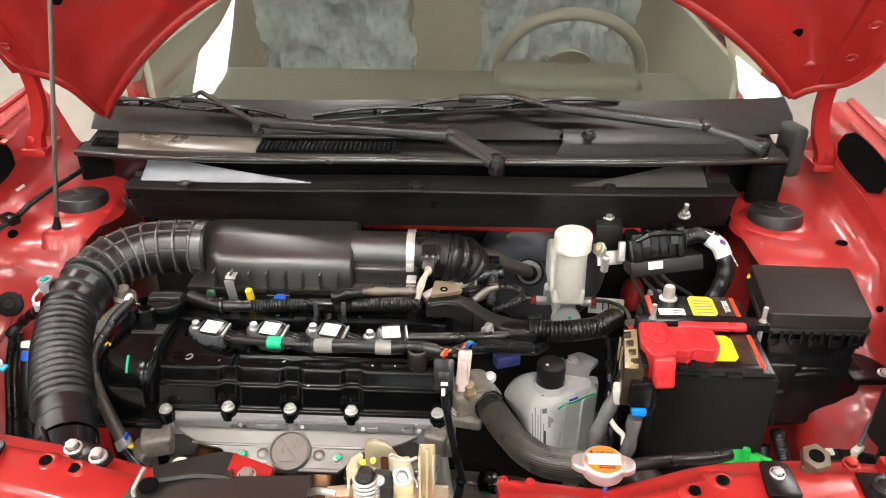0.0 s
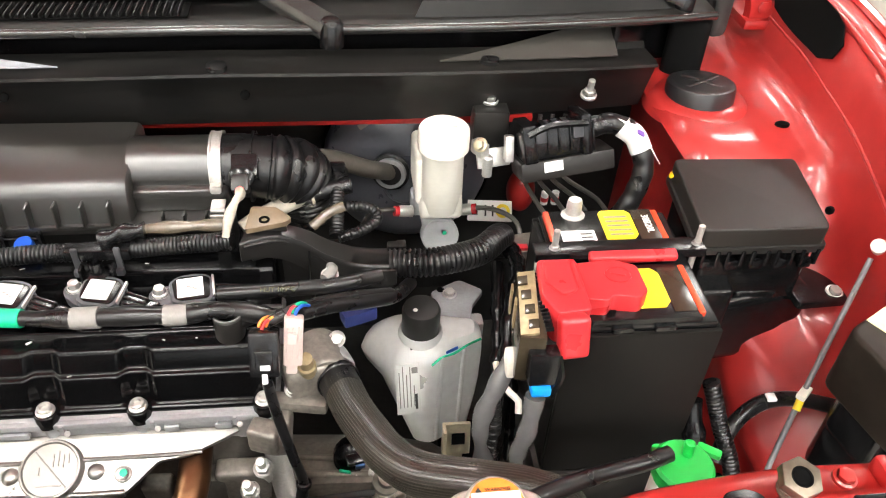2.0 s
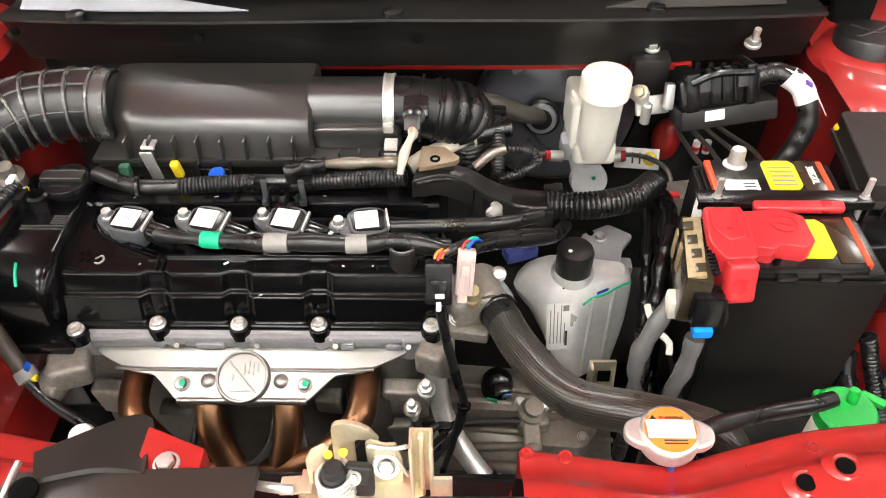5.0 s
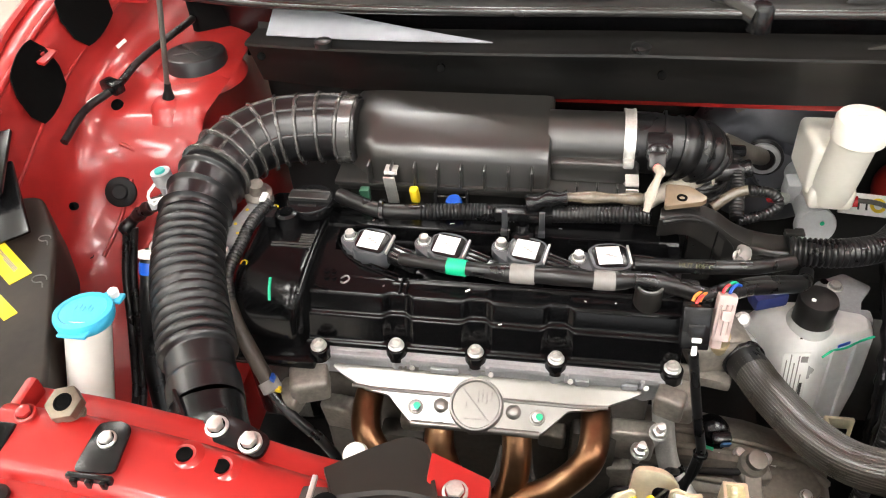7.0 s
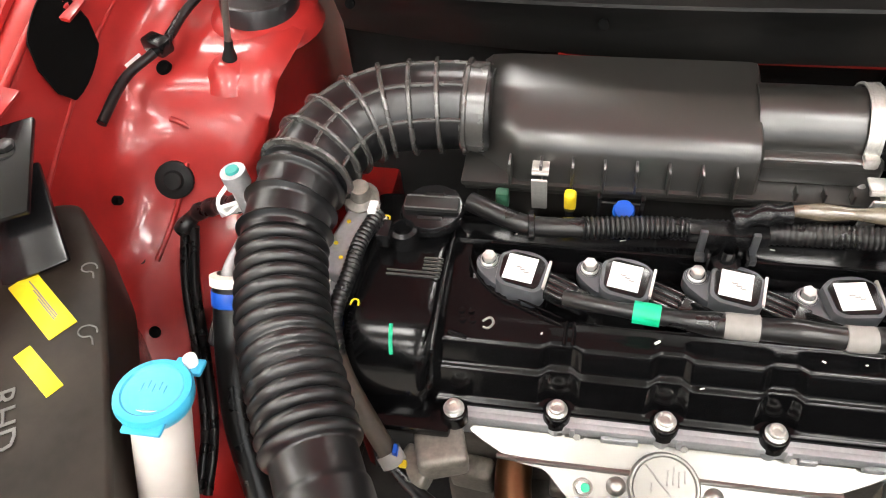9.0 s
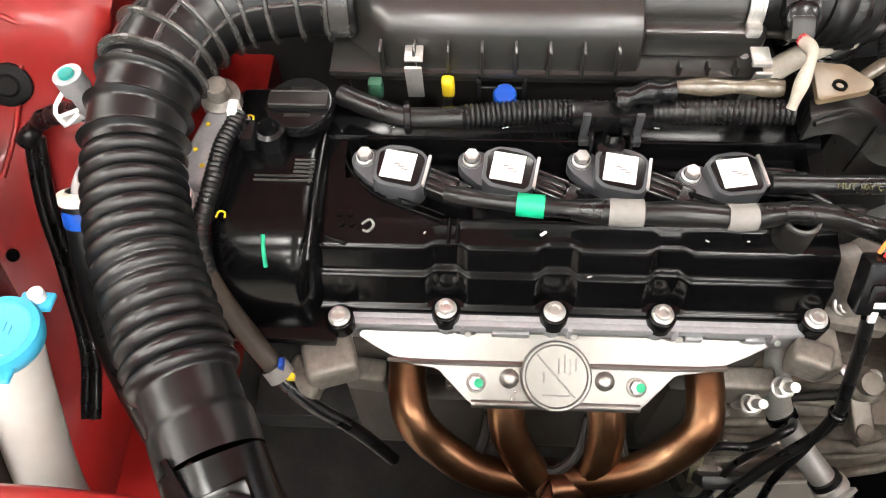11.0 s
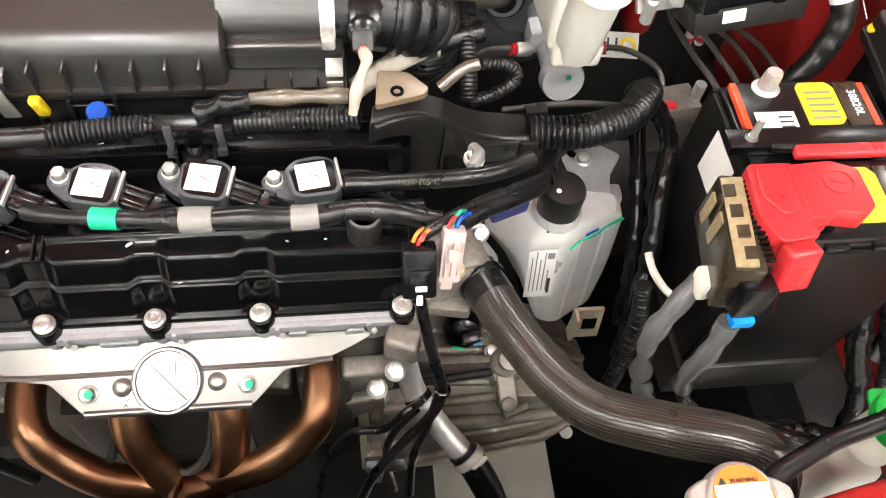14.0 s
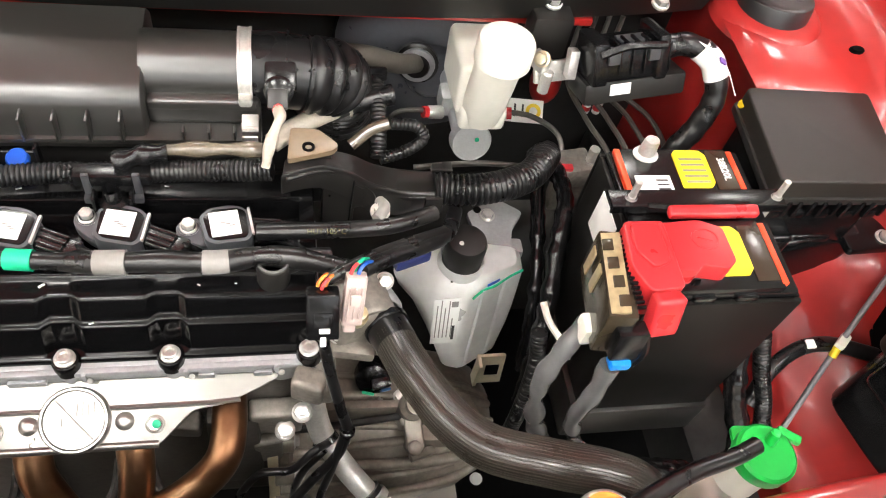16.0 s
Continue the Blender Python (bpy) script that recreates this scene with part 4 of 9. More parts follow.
part("selector_pin", merge(lathe([(0.008, -0.022), (0.008, 0.008), (0.005, 0.010), (0, 0.010)], axis((0.087, 0.788, 0.566), (0, -0.45, 0.9)), 16), box((0.096, 0.784, 0.556), (0.030, 0.010, 0.008), 0.002, (0, 10, 20))), BELL, lever)
for x, y, z in ((0.074, 0.842, 0.584), (0.103, 0.838, 0.584), (0.150, 0.812, 0.556), (0.118, 0.850, 0.556)):
    part("bolt", hexbolt((x, y, z), (0, -0.3, 0.95), 0.0052, 0.005, 1.4), ZINC, gearbox)
part("rib_wall", prism(rounded_poly([(-0.05, 0.548), (0.02, 0.556), (0.085, 0.566), (0.085, 0.585), (0.01, 0.590), (-0.05, 0.582)], 0.006), 0, 0.010, 0.003, Matrix.Translation((0, 0.838, 0)) @ Matrix.Rotation(radians(90), 4, "X")), BELL, gearbox)
strap = part("strap", loft([[Vector((-0.0715, 0.8066, 0.590)), Vector((-0.0605, 0.8066, 0.590))], [Vector((-0.0705, 0.780, 0.555)), Vector((-0.0595, 0.780, 0.555))], [Vector((-0.0690, 0.752, 0.500)), Vector((-0.0580, 0.752, 0.500))]], 6, 0.003), GOLDZ, gearbox, "pale yellow zinc strap", 50)
part("dark_cover", box((-0.045, 0.752, 0.515), (0.042, 0.014, 0.060), 0.004, (25, 0, 0)), BLACK, gearbox, "black plastic sensor cover")
part("shift_rod", tube([(-0.045, 0.812, 0.578), (0.020, 0.815, 0.580), (0.078, 0.822, 0.576)], 0.0042, 10), DARK, gearbox, "dark steel rod")
part("rubber_plug", merge(lathe([(0.019, -0.020), (0.021, -0.010), (0.019, 0.004), (0.011, 0.010), (0, 0.011)], axis((0.046, 0.866, 0.582), (-0.1, -0.8, 0.5)), 22), box((0.053, 0.854, 0.594), (0.022, 0.012, 0.014), 0.003, (20, 0, 10))), BLACK_S, gearbox, "black sealed plug")
part("paint_mark", box((0.058, 0.8475, 0.590), (0.011, 0.003, 0.012), 0.001, (20, 0, 10)), mat("dull_blue_paint", (0.02, 0.10, 0.25), 0.5), gearbox, "blue paint mark")
part("paint_mark", box((0.040, 0.851, 0.576), (0.014, 0.003, 0.007), 0.001, (20, 0, -15)), TEAL, gearbox, "green paint mark")
for k in range(5):
    part("coil_wire", tube([(0.052 + 0.003 * k, 0.846, 0.574 - 0.004 * k), (0.064, 0.836, 0.566 - 0.003 * k), (0.082 - 0.002 * k, 0.846, 0.574 - 0.004 * k)], 0.0017, 6, 0.003), ZINC, gearbox, "bare wire loop")
for pts in ([(-0.012, 0.766, 0.650), (-0.026, 0.752, 0.668), (-0.047, 0.748, 0.634), (-0.079, 0.748, 0.626), (-0.107, 0.748, 0.535), (-0.119, 0.748, 0.42)], [(-0.014, 0.764, 0.640), (-0.036, 0.750, 0.618), (-0.044, 0.748, 0.548), (-0.032, 0.748, 0.41)]):
    part("lead", tube(pts, 0.0040, 10), RUBBER, pipe, "black sleeved lead")

# ---- ignition coils ----


COILM = mat("blue_grey_coil_plastic", (0.070, 0.073, 0.080), 0.38, var=0.1, bump=0.05)
COILP = mat("glossy_connector_plastic", (0.010, 0.010, 0.0105), 0.18, var=0.1, spec=0.7)


def make_coil():
    c = thing("ignition_coil", (0, 0, 0), "dark grey ignition coil with a white square label", "ignition coil", "ignition coils")
    part("housing", prism(rounded_poly([(-0.019, -0.013), (-0.012, -0.018), (0.015, -0.019), (0.021, -0.013), (0.022, 0.010), (0.014, 0.0175), (0.004, 0.020), (-0.012, 0.019), (-0.021, 0.012)], 0.003), -0.013, 0.012, 0.002, pose(0, 0, 0, 0, 0, -10)), COILM, c)
    part("rim", prism(rounded_poly([(-0.016, -0.011), (-0.010, -0.015), (0.014, -0.016), (0.017, -0.012), (0.018, 0.010), (0.012, 0.0145), (-0.010, 0.016), (-0.018, 0.010)], 0.003), 0.011, 0.0134, 0.0008, pose(0, 0, 0, 0, 0, -10)), BLACK_S, c)
    part("ear", prism(rounded_poly([(-0.0395, 0.010), (-0.036, 0.003), (-0.022, -0.010), (-0.010, -0.012), (-0.010, 0.014), (-0.018, 0.020), (-0.028, 0.0235), (-0.038, 0.019)], 0.006), -0.010, 0.0025, 0.002), COILM, c)
    part("metal_plate", box((0.0205, -0.003, 0.0112), (0.0022, 0.027, 0.004), 0.0005, (0, 0, -10)), ZINC, c)
    part("bolt", merge(hexbolt((-0.0285, 0.0135, 0.0035), (0, 0, 1), 0.0056, 0.0075, 1.3), lathe([(0.0085, -0.012), (0.0085, 0.003)], pose(-0.0285, 0.0135, 0), 16)), ZINC, c)
    part("label", box((-0.001, 0.000, 0.0139), (0.0245, 0.0245, 0.0008), 0.0002, (0, 0, -10)), WHITE, c, "white square data label")
    for k in range(3):
        part("label_mark", box((-0.002 + 0.003 * k, 0.001 - 0.0025 * k, 0.0145), (0.005, 0.0012, 0.0004), 0.0001, (0, 0, -10)), GREYT, c)
    plug = part("connector", box((0.030, -0.0095, 0.000), (0.027, 0.020, 0.014), 0.003, (0, 0, -24), 3), COILP, c, "glossy black connector")
    for d in (-0.0062, 0.0, 0.0062):
        part("connector_rib", box((0.0305 + 0.41 * d, -0.0095 + 0.91 * d, 0.0074), (0.027, 0.0026, 0.0030), 0.0010, (0, 0, -24)), COILP, plug)
    part("connector_plug", box((0.0475, -0.0172, -0.001), (0.013, 0.018, 0.014), 0.003, (0, 0, -24), 3), COILP, c)
    part("plug_lock", box((0.050, -0.020, 0.001), (0.004, 0.005, 0.006), 0.001, (0, 0, -28)), REDP, c, "red lock tab")
    return c


coil = make_coil()
COILS = ((-0.3505, 0.8930, 0.8270, 0), (-0.2675, 0.8930, 0.8270, 0), (-0.1830, 0.8940, 0.8270, 0), (-0.0980, 0.8925, 0.8270, 20))
coil.matrix_basis = pose(*COILS[0][:3], 4, 0, COILS[0][3])
for x, y, z, a in COILS[1:]:
    copy_thing(coil, pose(x, y, z, 4, 0, a))

# ---- coil harness in front of the coils ----
ch = thing("coil_harness", (-0.2, 0.86, 0.835), "black sleeved coil wiring harness with green and grey tape", "wiring harness")
CH = [(-0.3147, 0.8685, 0.8382), (-0.2839, 0.8601, 0.8423), (-0.2481, 0.8551, 0.844), (-0.2134, 0.8521, 0.8441), (-0.1792, 0.8494, 0.8464), (-0.1447, 0.8486, 0.8476), (-0.1017, 0.8465, 0.8481), (-0.0654, 0.853, 0.846), (-0.0315, 0.853, 0.839), (0.0016, 0.8456, 0.8339)]
part("sleeve", tube(CH, lambda s, t: 0.0062 + 0.0028 * min(1, max(0, (s - 0.06) / 0.05)) + 0.0006 * math.sin(s * 120), 14, 0.003), RUBBER, ch, "", 60)


def on_path(pts, f, r, w, material, parent, name, label=""):
    path, total = smooth_path(pts, 0.002)
    i = min(len(path) - 2, max(1, int(f * (len(path) - 1))))
    k = int(w / 2 / 0.002) + 1
    return part(name, tube([path[max(0, i - k)], path[i], path[min(len(path) - 1, i + k)]], r, 16, 0.002), material, parent, label)


on_path(CH, 0.205, 0.0088, 0.016, TEAL, ch, "tape", "bright green tape band")
on_path(CH, 0.415, 0.0102, 0.022, GREYT, ch, "tape", "grey tape band")
on_path(CH, 0.665, 0.0100, 0.018, GREYT, ch, "tape", "grey tape band")
for x, y in ((-0.309, 0.882), (-0.226, 0.881), (-0.142, 0.881), (-0.062, 0.888)):
    for d in (-0.003, 0.003):
        part("wire", tube([(x, y + d, 0.822), (x + 0.012, y - 0.008 + d, 0.832), (x + 0.03, 0.858, 0.844)], 0.0022, 6), BLACK_S, ch)

# ---- oil filler ----
oc = thing("oil_filler_cap", (-0.432, 0.945, 0.82), "round black ribbed oil filler cap", "oil cap")
cap = part("cap", lathe([(0.020, 0.80), (0.020, 0.838), (0.0250, 0.840), (0.0268, 0.844), (0.0268, 0.851), (0.0255, 0.853), (0.0, 0.853)], pose(-0.432, 0.942, 0), 32), BLACK_S, oc)
part("grip", box((-0.432, 0.942, 0.855), (0.047, 0.0125, 0.007), 0.0016), BLACK, oc)
RIDGE = mat("pale_plastic_ridge", (0.10, 0.098, 0.094), 0.34, var=0.2, scale=60, spec=0.8)
for y in (0.9352, 0.9488):
    part("moulded_line", box((-0.432, y, 0.8580), (0.045, 0.0010, 0.0016), 0.0004), RIDGE, oc, "pale ridge")
for y, w in ((0.9558, 0.016), (0.9285, 0.021)):
    part("raised_print", box((-0.432, y, 0.8534), (w, 0.0030, 0.0008), 0.0003), BLACK, oc)
for k in range(10):
    a = math.tau * k / 10 + 0.2
    part("cap_notch", box((-0.432 + 0.0268 * math.cos(a), 0.942 + 0.0268 * math.sin(a), 0.8475), (0.0024, 0.0050, 0.0065), 0.0008, (0, 0, math.degrees(a))), BLACK_S, oc)

# ---- air filter box ----
FILTER = mat("grained_black_filter_plastic", (0.018, 0.017, 0.0155), 0.33, coat=0.5, coat_rough=0.30, var=0.15, scale=14, bump=0.012, bump_scale=900, spec=0.9, rough_var=0.02)
airbox = thing("air_filter_box", (-0.24, 1.02, 0.70), "matte black plastic air filter box", "air filter")


def lid_section(x, front, top):
    return [Vector((x, 0.978 + front, 0.853)), Vector((x, 0.981 + front, 0.864)), Vector((x, 0.9845 + front, 0.882 + 0.4 * top)), Vector((x, 0.987 + front, 0.889 + 0.6 * top)), Vector((x, 0.992 + front, 0.8945 + 0.8 * top)),
            Vector((x, 1.000 + front, 0.8985 + top)), Vector((x, 1.015 + 0.5 * front, 0.903 + top)), Vector((x, 1.036, 0.909 + top)), Vector((x, 1.042, 0.9095 + top)), Vector((x, 1.082, 0.911 + top)), Vector((x, 1.088, 0.906 + top)), Vector((x, 1.090, 0.853))]


secs = [lid_section(-0.405, 0.045, -0.035), lid_section(-0.402, 0.035, -0.008), lid_section(-0.395, 0.028, -0.002), lid_section(-0.372, 0.008, 0), lid_section(-0.362, 0.0, 0), lid_section(-0.30, 0, 0), lid_section(-0.24, 0, 0),
        lid_section(-0.175, 0, 0), lid_section(-0.168, 0.001, -0.001), lid_section(-0.1655, 0.004, -0.005), lid_section(-0.165, 0.02, -0.04)]
part("lid", sheet(secs), FILTER, airbox, "matte black lid", 40)
part("outlet_shoulder", merge(box((-0.118, 1.035, 0.865), (0.10, 0.080, 0.030), 0.010, seg=3), box((-0.118, 1.010, 0.872), (0.094, 0.03, 0.012), 0.005)), FILTER, airbox)
part("outlet", tube([(-0.17, 1.040, 0.880), (-0.080, 1.040, 0.880)], 0.0335, 32), FILTER, airbox)
part("neck", tube([(-0.425, 1.036, 0.884), (-0.390, 1.036, 0.884)], 0.036, 32), BLACK, airbox)
part("flange", merge(box((-0.24, 1.028, 0.851), (0.345, 0.108, 0.006), 0.0025), box((-0.24, 1.028, 0.843), (0.340, 0.100, 0.006), 0.002)), FILTER, airbox)
part("tray", box((-0.24, 1.035, 0.795), (0.325, 0.095, 0.10), 0.012), BLACK, airbox)
for k in range(8):
    part("rib", box((-0.369 + 0.0263 * k, 0.9775, 0.8670), (0.0024, 0.014, 0.026), 0.0009), FILTER, airbox)
for k in range(3):
    part("rib", box((-0.135 + 0.022 * k, 0.980, 0.858), (0.0022, 0.010, 0.010), 0.0008), FILTER, airbox)
for x in (-0.343, -0.077):
    clip = part("clip", merge(box((x, 0.9665, 0.851), (0.0135, 0.0025, 0.046), 0.001, (14, 0, 0)), box((x, 0.978, 0.8735), (0.0145, 0.018, 0.0025), 0.001), tube([(x - 0.007, 0.971, 0.8725), (x + 0.007, 0.971, 0.8725)], 0.0028, 8)), ZINC, airbox, "bright spring steel clip")
for x in (-0.292, -0.256):
    part("clip_guide", box((x, 0.968, 0.838), (0.004, 0.008, 0.030), 0.0015), BLACK_S, airbox)
part("guide_bar", tube([(-0.292, 0.967, 0.846), (-0.256, 0.967, 0.846)], 0.0012, 6), BLACK_S, airbox)

dip = thing("dipstick", (-0.316, 0.972, 0.80), "yellow plastic dipstick handle", "dipstick")
part("handle", box((-0.3165, 0.968, 0.845), (0.0105, 0.009, 0.026), 0.004, (15, 0, -3), 3), YELLOW, dip, "yellow plastic grip")
part("stem", tube([(-0.3165, 0.966, 0.835), (-0.316, 0.96, 0.80)], 0.004, 10), BLACK_S, dip)
bl = thing("fluid_filler", (-0.271, 0.97, 0.80), "small round bright blue plastic cap", "cap")
part("cap", lathe([(0.0075, -0.008), (0.0095, -0.005), (0.0095, 0.001), (0.008, 0.003), (0, 0.0035)], axis((-0.271, 0.962, 0.843), (0, -0.3, 1)), 24), BLUE, bl)
part("stem", tube([(-0.271, 0.970, 0.836), (-0.271, 0.978, 0.79)], 0.005, 10), BLACK_S, bl)

# ---- ribbed intake hose ----
HOSE = [(-0.392, 1.036, 0.885), (-0.44, 1.034, 0.886), (-0.497, 1.020, 0.884), (-0.534, 0.977, 0.878), (-0.546, 0.915, 0.870), (-0.540, 0.86, 0.860), (-0.521, 0.80, 0.852), (-0.494, 0.745, 0.846), (-0.466, 0.692, 0.840), (-0.450, 0.662, 0.837)]


def hose_r(s, total):
    if s < 0.198:
        return 0.0385
    if s < 0.266:
        return 0.0352 + 0.0052 * sum(math.exp(-((s - c) / 0.0021) ** 2) for c in (0.206, 0.231, 0.256))
    if s < 0.449:
        return 0.0318 + 0.0060 * abs(math.sin(math.pi * (s - 0.266) / 0.0122)) ** 0.6
    return 0.0318 + 0.0022 / (1 + math.exp(-(s - 0.476) / 0.0012))


HOSE_R = mat("black_hose_rubber", (0.0075, 0.0075, 0.008), 0.31, var=0.12, scale=30, bump=0.0, spec=0.62, rough_var=0.02)
# Ribs are black rubber; their bright glints are put into this paler colour
RIB_M = mat("hose_rib_highlight", (0.055, 0.053, 0.050), 0.26, var=0.2, scale=60, spec=1.0)
hose = thing("intake_hose", (-0.5, 0.85, 0.80), "black ribbed flexible air intake hose", "intake hose")
part("bellows", tube(HOSE, hose_r, 36, 0.0011, caps=False), HOSE_R, hose, "", 60)
path, hl = smooth_path(HOSE, 0.002)


def hose_frame(i):
    d = (path[i + 1] - path[i - 1]).normalized()
    w = d.cross(Vector((0, 0, 1))).normalized()
    return d, w, w.cross(d)


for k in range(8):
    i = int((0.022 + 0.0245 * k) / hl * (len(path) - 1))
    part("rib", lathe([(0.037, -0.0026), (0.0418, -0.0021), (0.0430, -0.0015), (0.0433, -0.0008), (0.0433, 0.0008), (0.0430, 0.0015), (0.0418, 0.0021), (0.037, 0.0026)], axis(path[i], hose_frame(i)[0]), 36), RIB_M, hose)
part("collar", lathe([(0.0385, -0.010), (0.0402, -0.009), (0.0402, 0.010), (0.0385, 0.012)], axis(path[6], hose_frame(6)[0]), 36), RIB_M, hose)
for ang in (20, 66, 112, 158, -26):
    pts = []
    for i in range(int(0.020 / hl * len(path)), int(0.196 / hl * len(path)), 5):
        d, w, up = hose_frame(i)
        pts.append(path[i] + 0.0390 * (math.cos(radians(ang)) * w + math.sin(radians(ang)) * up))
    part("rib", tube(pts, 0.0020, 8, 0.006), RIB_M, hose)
# snout fixed to the radiator support by two bolts
part("snout", merge(tube([(-0.452, 0.664, 0.836), (-0.440, 0.640, 0.828), (-0.425, 0.615, 0.812)], 0.034, 20, caps=False), box((-0.430, 0.632, 0.853), (0.03, 0.03, 0.01), 0.003, (30, 0, 25))), BLACK_S, hose, "black intake snout")
for k in range(3):
    part("snout_rib", tube([(-0.470 + 0.014 * k, 0.655, 0.868 - 0.004 * k), (-0.452 + 0.014 * k, 0.632, 0.862 - 0.004 * k)], 0.0025, 6), BLACK_S, hose)
part("bolt_tab", prism(rounded_poly([(-0.432, 0.640), (-0.400, 0.632), (-0.368, 0.618), (-0.372, 0.596), (-0.400, 0.606), (-0.430, 0.610)], 0.010), 0.866, 0.870, 0.001), BLACK_S, hose)
for p in ((-0.417, 0.622, 0.871), (-0.384, 0.610, 0.872)):
    part("bolt", hexbolt(p, (0, -0.1, 1), 0.0068, 0.008, 1.45), ZINC, hose, "bright zinc hex bolt")

# ---- throttle hose with its clamp ----
th = thing("throttle_hose", (-0.04, 1.03, 0.70), "black bellows hose from filter box to throttle", "air hose")
part("duct", tube([(-0.085, 1.040, 0.880), (-0.05, 1.039, 0.880), (-0.016, 1.037, 0.876)], 0.0345, 32), RUBBER, th)
part("bellows", tube([(-0.030, 1.037, 0.878), (-0.017, 1.038, 0.875), (-0.004, 1.045, 0.867), (0.004, 1.058, 0.844), (0.006, 1.070, 0.80)], ribbed(0.0372, 0.0055, 0.0092), 32, 0.0014), RUBBER, th, "", 60)
part("rib", lathe([(0.0355, -0.001), (0.039, -0.001), (0.039, 0.001), (0.0355, 0.001)], axis((-0.045, 1.0385, 0.8795), (1, -0.05, -0.05)), 32), RUBBER, th)
cl = part("clamp", lathe([(0.0358, -0.0062), (0.0378, -0.0062), (0.0378, -0.004), (0.0372, -0.0035), (0.0372, 0.0035), (0.0378, 0.004), (0.0378, 0.0062), (0.0358, 0.0062)], axis((-0.081, 1.040, 0.880), (1, 0, 0)), 40), ZINC, th, "bright worm-drive hose clamp")
part("clamp_screw", merge(box((-0.081, 1.000, 0.872), (0.012, 0.009, 0.024), 0.002), lathe([(0.004, 0), (0.004, 0.008), (0, 0.008)], axis((-0.081, 0.999, 0.858), (0, -0.3, -1)), 10)), ZINC, cl)
# flow sensor and its taped lead
fs = thing("flow_sensor", (-0.052, 1.012, 0.85), "black sensor plug with a pale taped lead", "sensor")
part("sensor_body", merge(box((-0.050, 1.010, 0.898), (0.028, 0.026, 0.016), 0.004, (35, 0, 0)), lathe([(0.013, 0), (0.013, 0.012), (0.010, 0.014), (0, 0.014)], axis((-0.052, 0.999, 0.893), (0, -0.75, 0.6)), 20)), BLACK_S, fs)
part("plug", box((-0.053, 0.987, 0.893), (0.018, 0.018, 0.016), 0.003, (40, 0, 0)), BLACK, fs)
part("wire_red", tube([(-0.052, 0.982, 0.890), (-0.053, 0.972, 0.894)], 0.005, 8), REDP, fs, "red wires")
TAPE_W = mat("pale_cloth_tape", (0.46, 0.42, 0.35), 0.6, var=0.15, scale=60, bump=0.2)
TAPE_B = mat("brown_glossy_tape", (0.11, 0.090, 0.064), 0.20, var=0.3, scale=50, bump=0.8, bump_scale=160, spec=1.0)
part("taped_lead", tube([(-0.053, 0.975, 0.893), (-0.051, 0.962, 0.897), (-0.054, 0.950, 0.899), (-0.060, 0.936, 0.890), (-0.064, 0.925, 0.874)], lambda s, t: 0.0046 + 0.0009 * math.sin(s * 180), 10, 0.003), TAPE_W, fs, "pale cloth taped lead")

# ---- injector harness across the back of the engine ----
ih = thing("injector_harness", (-0.2, 0.94, 0.84), "black ribbed conduit of the injector wiring", "wiring harness")
IH = [(-0.4005, 0.9530, 0.8503), (-0.3754, 0.9400, 0.8515), (-0.3464, 0.9300, 0.8509), (-0.3045, 0.9338, 0.8485), (-0.2483, 0.9410, 0.8475), (-0.1869, 0.9420, 0.8475), (-0.1222, 0.9370, 0.8560), (-0.0586, 0.9277, 0.867)]
part("sleeve", tube(IH[:4], 0.0085, 14, 0.003), RUBBER, ih, "smooth black sleeve")
part("conduit", tube(IH[3:], ribbed(0.0098, 0.0018, 0.0040), 14, 0.001), RUBBER, ih, "ribbed black conduit", 60)
part("taped_branch", tube([(-0.175, 0.944, 0.863), (-0.150, 0.951, 0.866), (-0.110, 0.949, 0.870), (-0.066, 0.945, 0.874)], lambda s, t: 0.0062 + 0.0012 * math.sin(s * 140), 12, 0.003), TAPE_B, ih, "glossy brown taped branch")
part("foil_wrap", tube([(-0.188, 0.938, 0.864), (-0.165, 0.944, 0.868), (-0.145, 0.946, 0.869)], lambda s, t: 0.0085 + 0.0015 * math.sin(s * 300), 12, 0.002), BLACK_S, ih, "glossy black tape wrap")
part("bracket", box((-0.190, 0.934, 0.854), (0.062, 0.016, 0.012), 0.002), BLACK_S, ih, "black plastic bracket")
for x in (-0.210, -0.170):
    part("tie", merge(box((x, 0.926, 0.851), (0.006, 0.004, 0.026), 0.001), box((x, 0.922, 0.837), (0.0075, 0.006, 0.007), 0.001)), GREYP, ih, "dark grey cable tie")
part("fir_clip", merge(lathe([(0.012, 0.830), (0.012, 0.840), (0.007, 0.842), (0.007, 0.855)], pose(-0.190, 0.918, 0), 18), box((-0.205, 0.918, 0.838), (0.003, 0.012, 0.02), 0.001), box((-0.175, 0.918, 0.838), (0.003, 0.012, 0.02), 0.001)), BLACK_S, ih)
part("tie_clip", lathe([(0.011, -0.003), (0.013, -0.002), (0.013, 0.002), (0.011, 0.003)], axis((-0.3464, 0.930, 0.851), (1, 0.1, 0)), 16), BLACK_S, ih)
part("green_plug", box((-0.375, 0.968, 0.842), (0.012, 0.010, 0.018), 0.003), mat("dull_green_plastic", (0.03, 0.10, 0.06), 0.4), ih, "dull green plug")

